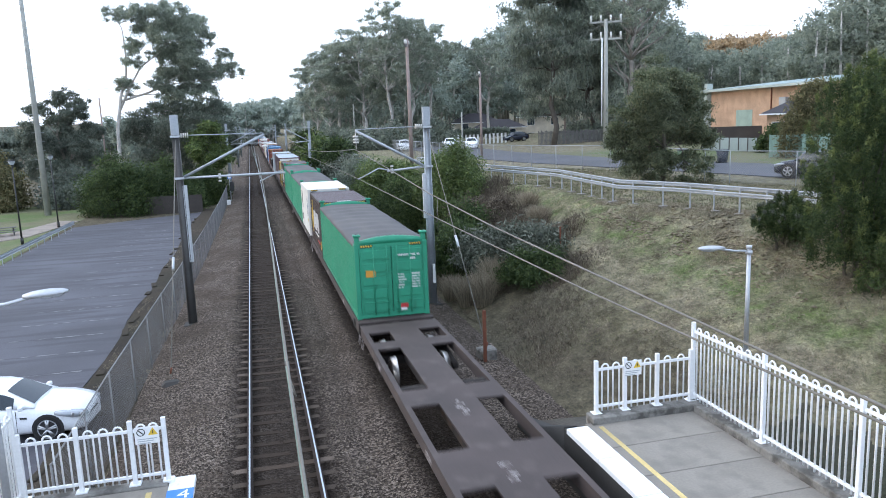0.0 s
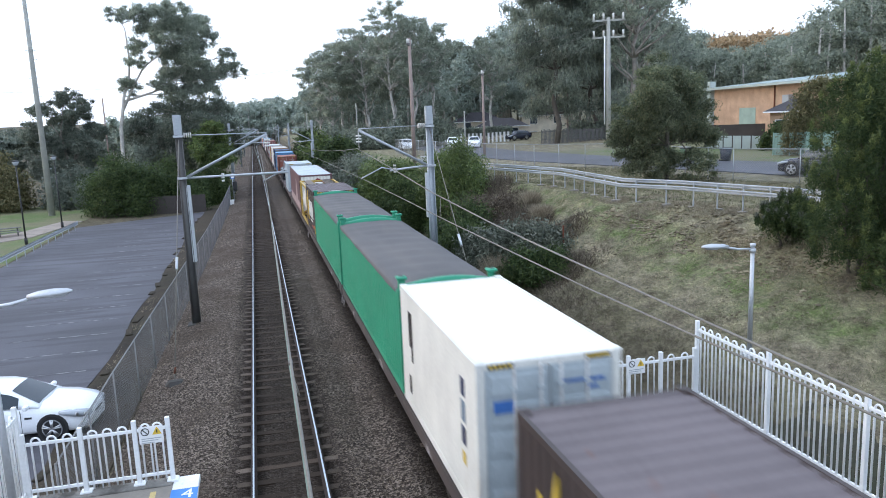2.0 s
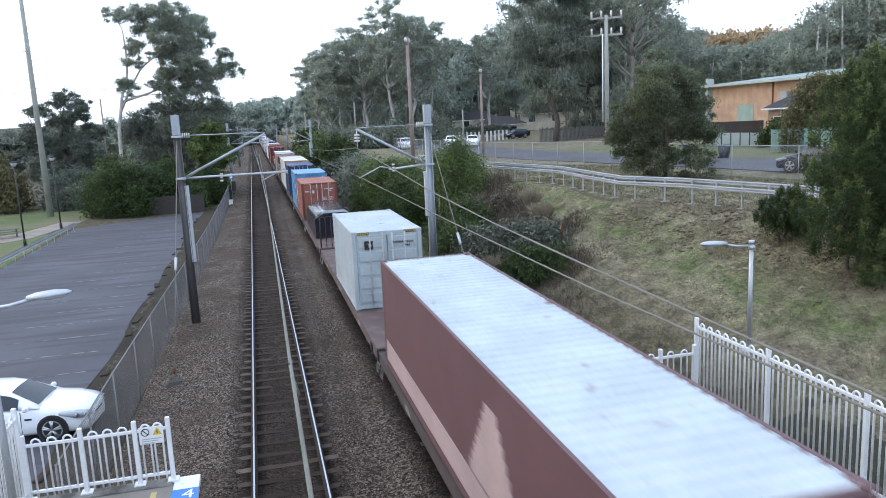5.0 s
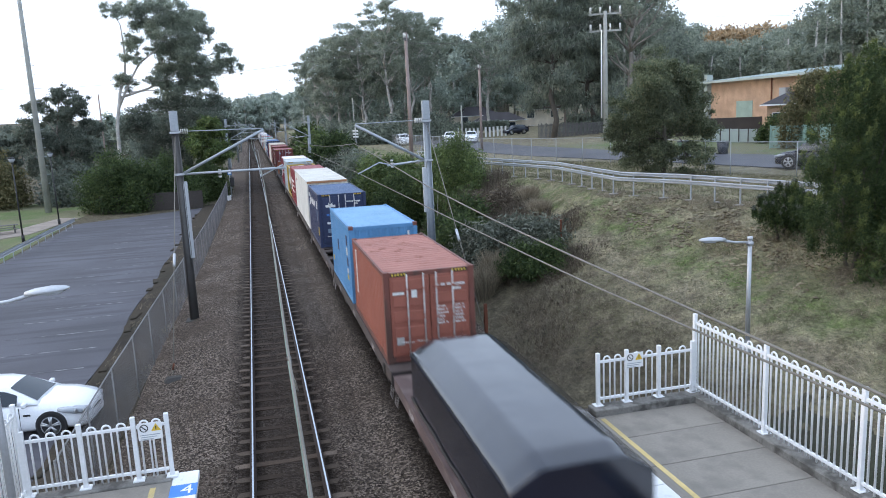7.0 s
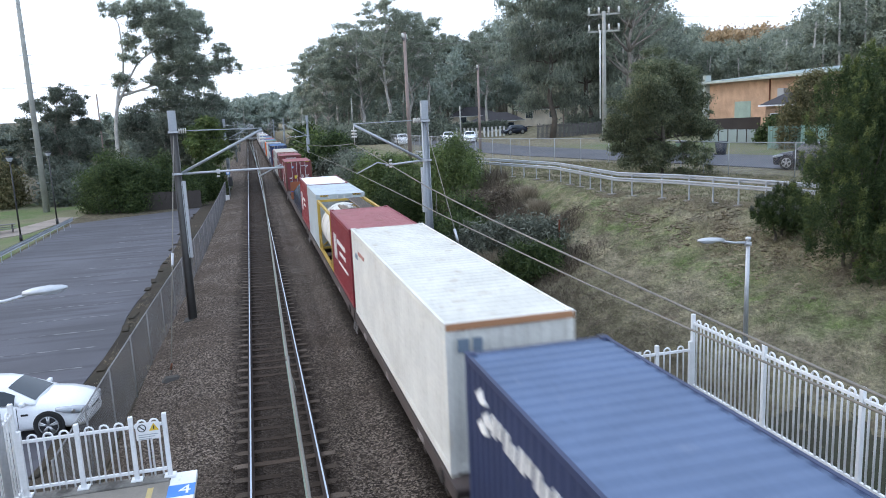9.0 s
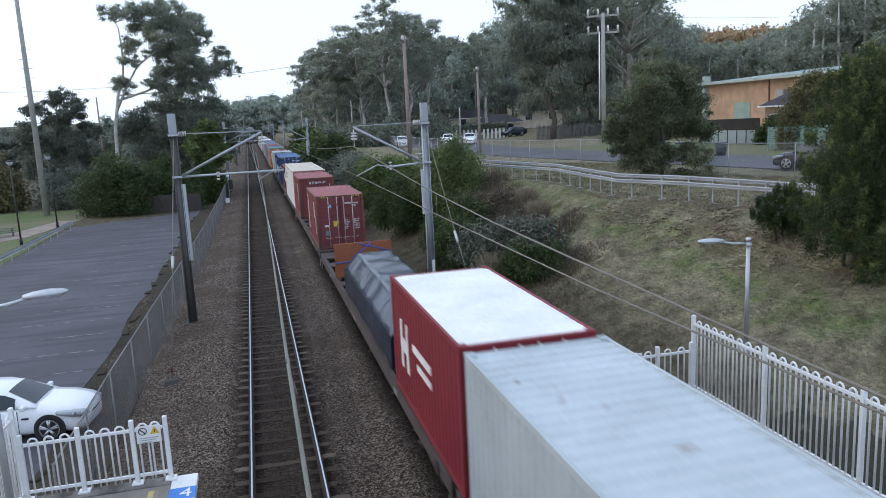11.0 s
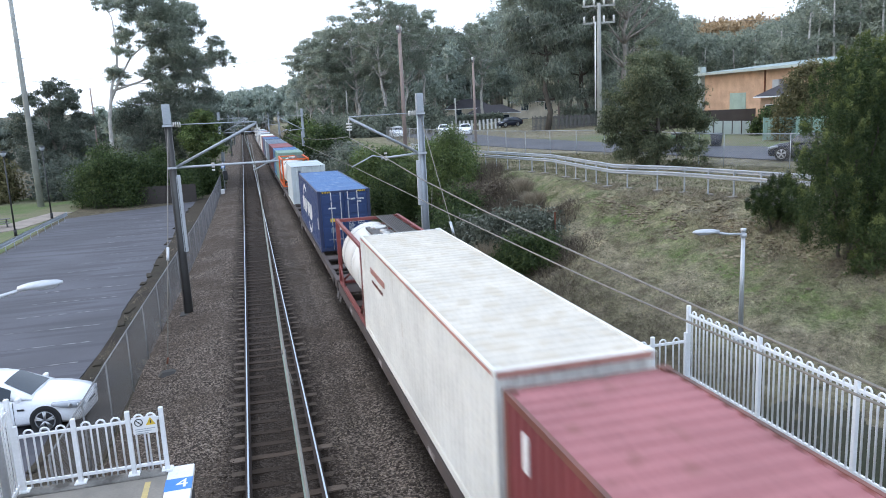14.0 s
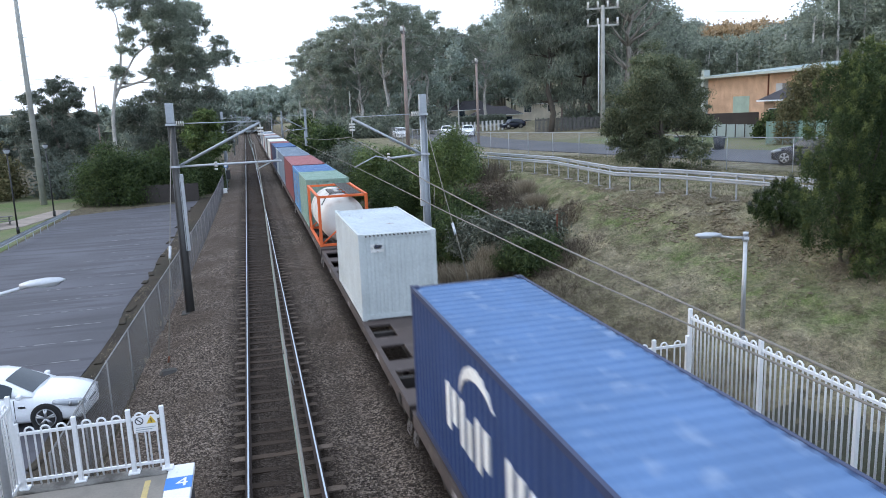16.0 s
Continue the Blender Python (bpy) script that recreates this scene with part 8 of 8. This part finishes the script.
# the far gum leaf colour carries the haze of this distance
woods("far_woods", "hazy eucalyptus woodland beside the line", stand(100, 3.5, 19, 140, 250, 0.35), "gumhaze", 1200, 0.42, 1)
woods("left_woods", "distant eucalyptus woodland beyond the reserve", [(-rnd.uniform(5, 75), rnd.uniform(150, 300), rnd.uniform(6, 10), rnd.uniform(5, 7)) for _ in range(60)], "reserve", 1100, 0.38, 2)
woods("hill_woods", "dark wooded slope behind the road", stand(30, 14, 23, 165, 210) + stand(40, 23.5, 31, 130, 190), "casu", 1300, 0.4, 3)
woods("ridge_woods", "eucalyptus woodland behind the brick building", stand(60, 30, 39, 150, 230, 0.45) + stand(40, 38.5, 50, 120, 170), "gum", 1350, 0.33, 6)
woods("end_woods", "far woodland closing the view along the line", stand(120, -4, 6, 330, 480, 0.4), "gumhaze", 450, 1.0, 4)
# evening sunlight on this ridge is in the leaf colour only
woods("sunny_ridge", "far ridge woodland coloured as if sunset-lit", [(x, y, EYE[2] + math.hypot(x, y) * math.tan(radians(rnd.uniform(4.6, 5.1))) - gz(x, y), 9) for x, y in (at_px(rnd.uniform(31.5, 40), rnd.uniform(300, 340)) for _ in range(60))], "hill", 600, 0.9, 5)

# ground cover


def blades(name, label, n, area, h, m, seed, w=0.012, lean=0.5, dense=None):
    r = np.random.default_rng(seed)
    vs, fs = [], []
    for _ in range(n):
        x, y = area(r)
        if dense and noise.noise((x * 0.6, y * 0.6, seed)) < dense:
            continue
        z = gz(x, y) + rough(x, y)
        for k in range(3):
            a = r.uniform(0, 6.28)
            hh = h * r.uniform(0.5, 1.2)
            dx, dy = math.cos(a), math.sin(a)
            ox, oy = r.normal(0, 0.05, 2)
            i = len(vs)
            l = lean * hh
            vs += [(x + ox - dy * w, y + oy + dx * w, z - 0.02), (x + ox + dy * w, y + oy - dx * w, z - 0.02), (x + ox + dx * l, y + oy + dy * l, z + hh)]
            fs.append((i, i + 1, i + 2))
    tagged(raw(name, vs, fs, M[m]), label, "grass", kind="stuff")


def bank(r):
    y = 13 + 32 * r.random() ** 1.3
    return r.uniform(11.0 + 1.2 * math.sin(y * 0.8), along(GUARD, y) + 0.6), y


def edge(r):
    y = r.uniform(24, 56)
    return r.uniform(along(GUARD, y) + 0.3, along(CHAIN, y) + 0.8), y


blades("bank_grass", "short patchy grass on the railway bank", 46000, bank, 0.05, "turf", 4, 0.005, 1.3)
blades("dry_grass", "dry straw-coloured grass on the railway bank", 24000, bank, 0.06, "dryveg", 6, 0.005, 1.6, 0.02)
blades("thatch", "matted dry straw on the upper bank", 14000, lambda r: (r.uniform(15.4, 18.8), r.uniform(15, 31)), 0.09, "dryveg", 16, 0.008, 1.7, -0.1)
blades("foot_weeds", "low dead weeds and leaf litter at the foot of the bank", 12000, lambda r: (8.6 + 3.4 * r.random(), r.uniform(14, 34)), 0.06, "brush", 17, 0.008, 1.8, -0.15)
blades("verge_grass", "rank grass under the guardrail and fence", 12000, edge, 0.12, "turf", 7, 0.01, 0.8, 0.0)
blades("verge_litter", "brown twigs and leaf litter under the roadside tree", 9000, edge, 0.08, "brush", 18, 0.012, 1.6, -0.05)
blades("cess_weeds", "dead weeds along the boundary fence", 9000, lambda r: (r.uniform(-5.0, -2.6), 15 + 50 * r.random()), 0.1, "dryveg", 9, 0.012, 1.0, 0.08)


def build_clods():
    """Broken clods of earth and matted thatch along the eroded lip of the bank."""
    r = np.random.default_rng(12)
    vs, fs = [], []
    for _ in range(5200):
        y = r.uniform(16.5, 30)
        x = along(GUARD, y) - 1.9 + r.normal(0, 0.75)
        if r.random() < 0.3:
            x = r.uniform(12.2, 16.5)
        if noise.noise((x * 0.9, y * 0.9, 31)) < -0.05:
            continue
        q = r.uniform(0.025, 0.1) * (1.0 if x > 15 else 0.6)
        a = r.uniform(0, 6.28)
        ca, sa, z, k = math.cos(a), math.sin(a), gz(x, y) + rough(x, y) - q * 0.12, len(vs)
        for dx, dy, dz in ((1.5, 0.2, 0.05), (0.2, 0.8, 0.1), (-1.3, 0.1, 0.0), (-0.1, -0.9, 0.1), (0.15, 0.05, 0.62), (0, 0, -0.5)):
            dx, dy = dx * r.uniform(0.6, 1.4), dy * r.uniform(0.6, 1.4)
            vs.append((x + q * (dx * ca - dy * sa), y + q * (dx * sa + dy * ca), z + q * dz))
        fs += [(k + i, k + (i + 1) % 4, k + 4) for i in range(4)] + [(k + (i + 1) % 4, k + i, k + 5) for i in range(4)]
    tagged(raw("earth_clods", vs, fs, M["clod"]), "broken earth clods along the eroded lip of the bank", "clods", kind="stuff")


build_clods()


def tussock(x, y, h, seed):
    t = thing("grass_tussock", "tall dry straw-coloured grass tussock by the track", "grass tussock", G(x, y), group="tussocks")
    r = np.random.default_rng(seed)
    vs, fs = [], []
    for _ in range(900):
        a, q = r.uniform(0, 6.28), 0.35 * math.sqrt(r.random())
        bx, by, hh = q * math.cos(a), q * math.sin(a), h * r.uniform(0.5, 1.05)
        dx, dy = r.normal(0, 0.22, 2) + np.array((bx, by)) * 0.7
        i = len(vs)
        w = 0.008
        vs += [(bx - w, by, -0.1), (bx + w, by, -0.1), (bx + dx * 0.5 + w, by + dy * 0.5, hh * 0.7), (bx + dx * 0.5 - w, by + dy * 0.5, hh * 0.7), (bx + dx * 1.2, by + dy * 1.2, hh)]
        fs += [(i, i + 1, i + 2, i + 3), (i + 3, i + 2, i + 4)]
    raw("tuft", vs, fs, M["dryveg"], t)


for k, (x, y, h) in enumerate(((9.4, 28.6, 1.5), (10.0, 29.2, 1.6), (9.0, 29.6, 1.2), (8.8, 31.2, 1.1), (10.8, 30.6, 1.2), (13.6, 33.0, 0.9), (14.2, 36.0, 1.0))):
    tussock(x, y, h, k)



def brush(x, y, w, h, seed):
    """Dead brown brush: many thin bent twigs from the ground."""
    t = thing("dead_brush", "tangled dead brown brush at the foot of the bank", "brush", G(x, y), group="dead brush")
    r = np.random.default_rng(seed)
    vs, fs = [], []
    for _ in range(1300 if h > 0.4 else 700):
        a, q = r.uniform(0, 6.28), w * 0.5 * math.sqrt(r.random())
        bx, by, hh = q * math.cos(a), q * math.sin(a), h * r.uniform(0.25, 1.0) * (1.1 - q / w)
        dx, dy = r.normal(0, 0.3, 2)
        i, k = len(vs), 0.006
        z = gz(x + bx, y + by) - gz(x, y)
        vs += [(bx - k, by, z - 0.1), (bx + k, by, z - 0.1), (bx + dx * 0.4 + k, by + dy * 0.4, z + hh * 0.65), (bx + dx * 0.4 - k, by + dy * 0.4, z + hh * 0.65), (bx + dx * 1.1, by + dy * 1.1, z + hh)]
        fs += [(i, i + 1, i + 2, i + 3), (i + 3, i + 2, i + 4)]
    raw("tangle", vs, fs, M["brush"], t)


for k, (x, y, w, h) in enumerate(((11.6, 34.5, 3.0, 1.3), (12.6, 32.5, 2.6, 0.9), (11.4, 29.0, 3.0, 0.9), (10.6, 25.0, 3.0, 0.3), (9.3, 22.4, 2.8, 0.35), (12.4, 26.4, 3.0, 0.3), (12.9, 35.5, 2.6, 1.2), (13.2, 29.8, 2.4, 0.6), (12.2, 27.0, 2.2, 0.45), (13.4, 38.5, 3.0, 1.3), (13.8, 42.0, 3.0, 1.2), (9.4, 34.5, 2.6, 1.4))):
    brush(x, y, w, h, 40 + k)

# ---------------------------------------------------------------- sleepers


def build_sleepers(track, x0):
    me = None
    bm = bmesh.new()
    loft(bm, [[(x, -w, -0.3), (x, w, -0.3), (x, w * 0.82, zt), (x, -w * 0.82, zt)] for x, w, zt in ((-1.2, 0.12, -0.165), (-0.95, 0.13, -0.155), (-0.5, 0.13, -0.17), (0, 0.11, -0.185), (0.5, 0.13, -0.17), (0.95, 0.13, -0.155), (1.2, 0.12, -0.165))])
    for f in bm.faces:
        f.smooth = False
    first = part("sleeper", bm, M["sleeper"], track, at=(0, 6.85, 0))
    r = random.Random(2)
    for k in range(1, 300):
        same(first, "sleeper", track, pose(r.uniform(-0.02, 0.02), 6.85 + 0.685 * k, r.uniform(-0.012, 0.004), 0, r.uniform(-0.6, 0.6), r.uniform(-0.8, 0.8)))


build_sleepers(track_left, 0.7525)
build_sleepers(track_right, 4.789)

# ---------------------------------------------------------------- what moves


def run_of(t):
    """Metres the train has come by t seconds: about 61 km/h, slowing a little."""
    return 16.95 * t - 0.031 * t * t


def motions():
    for ob in TRAIN:
        x, y, z = ob.location
        walk(ob, [(t, pose(x, y - run_of(t), z)) for t in range(17)])


motions()
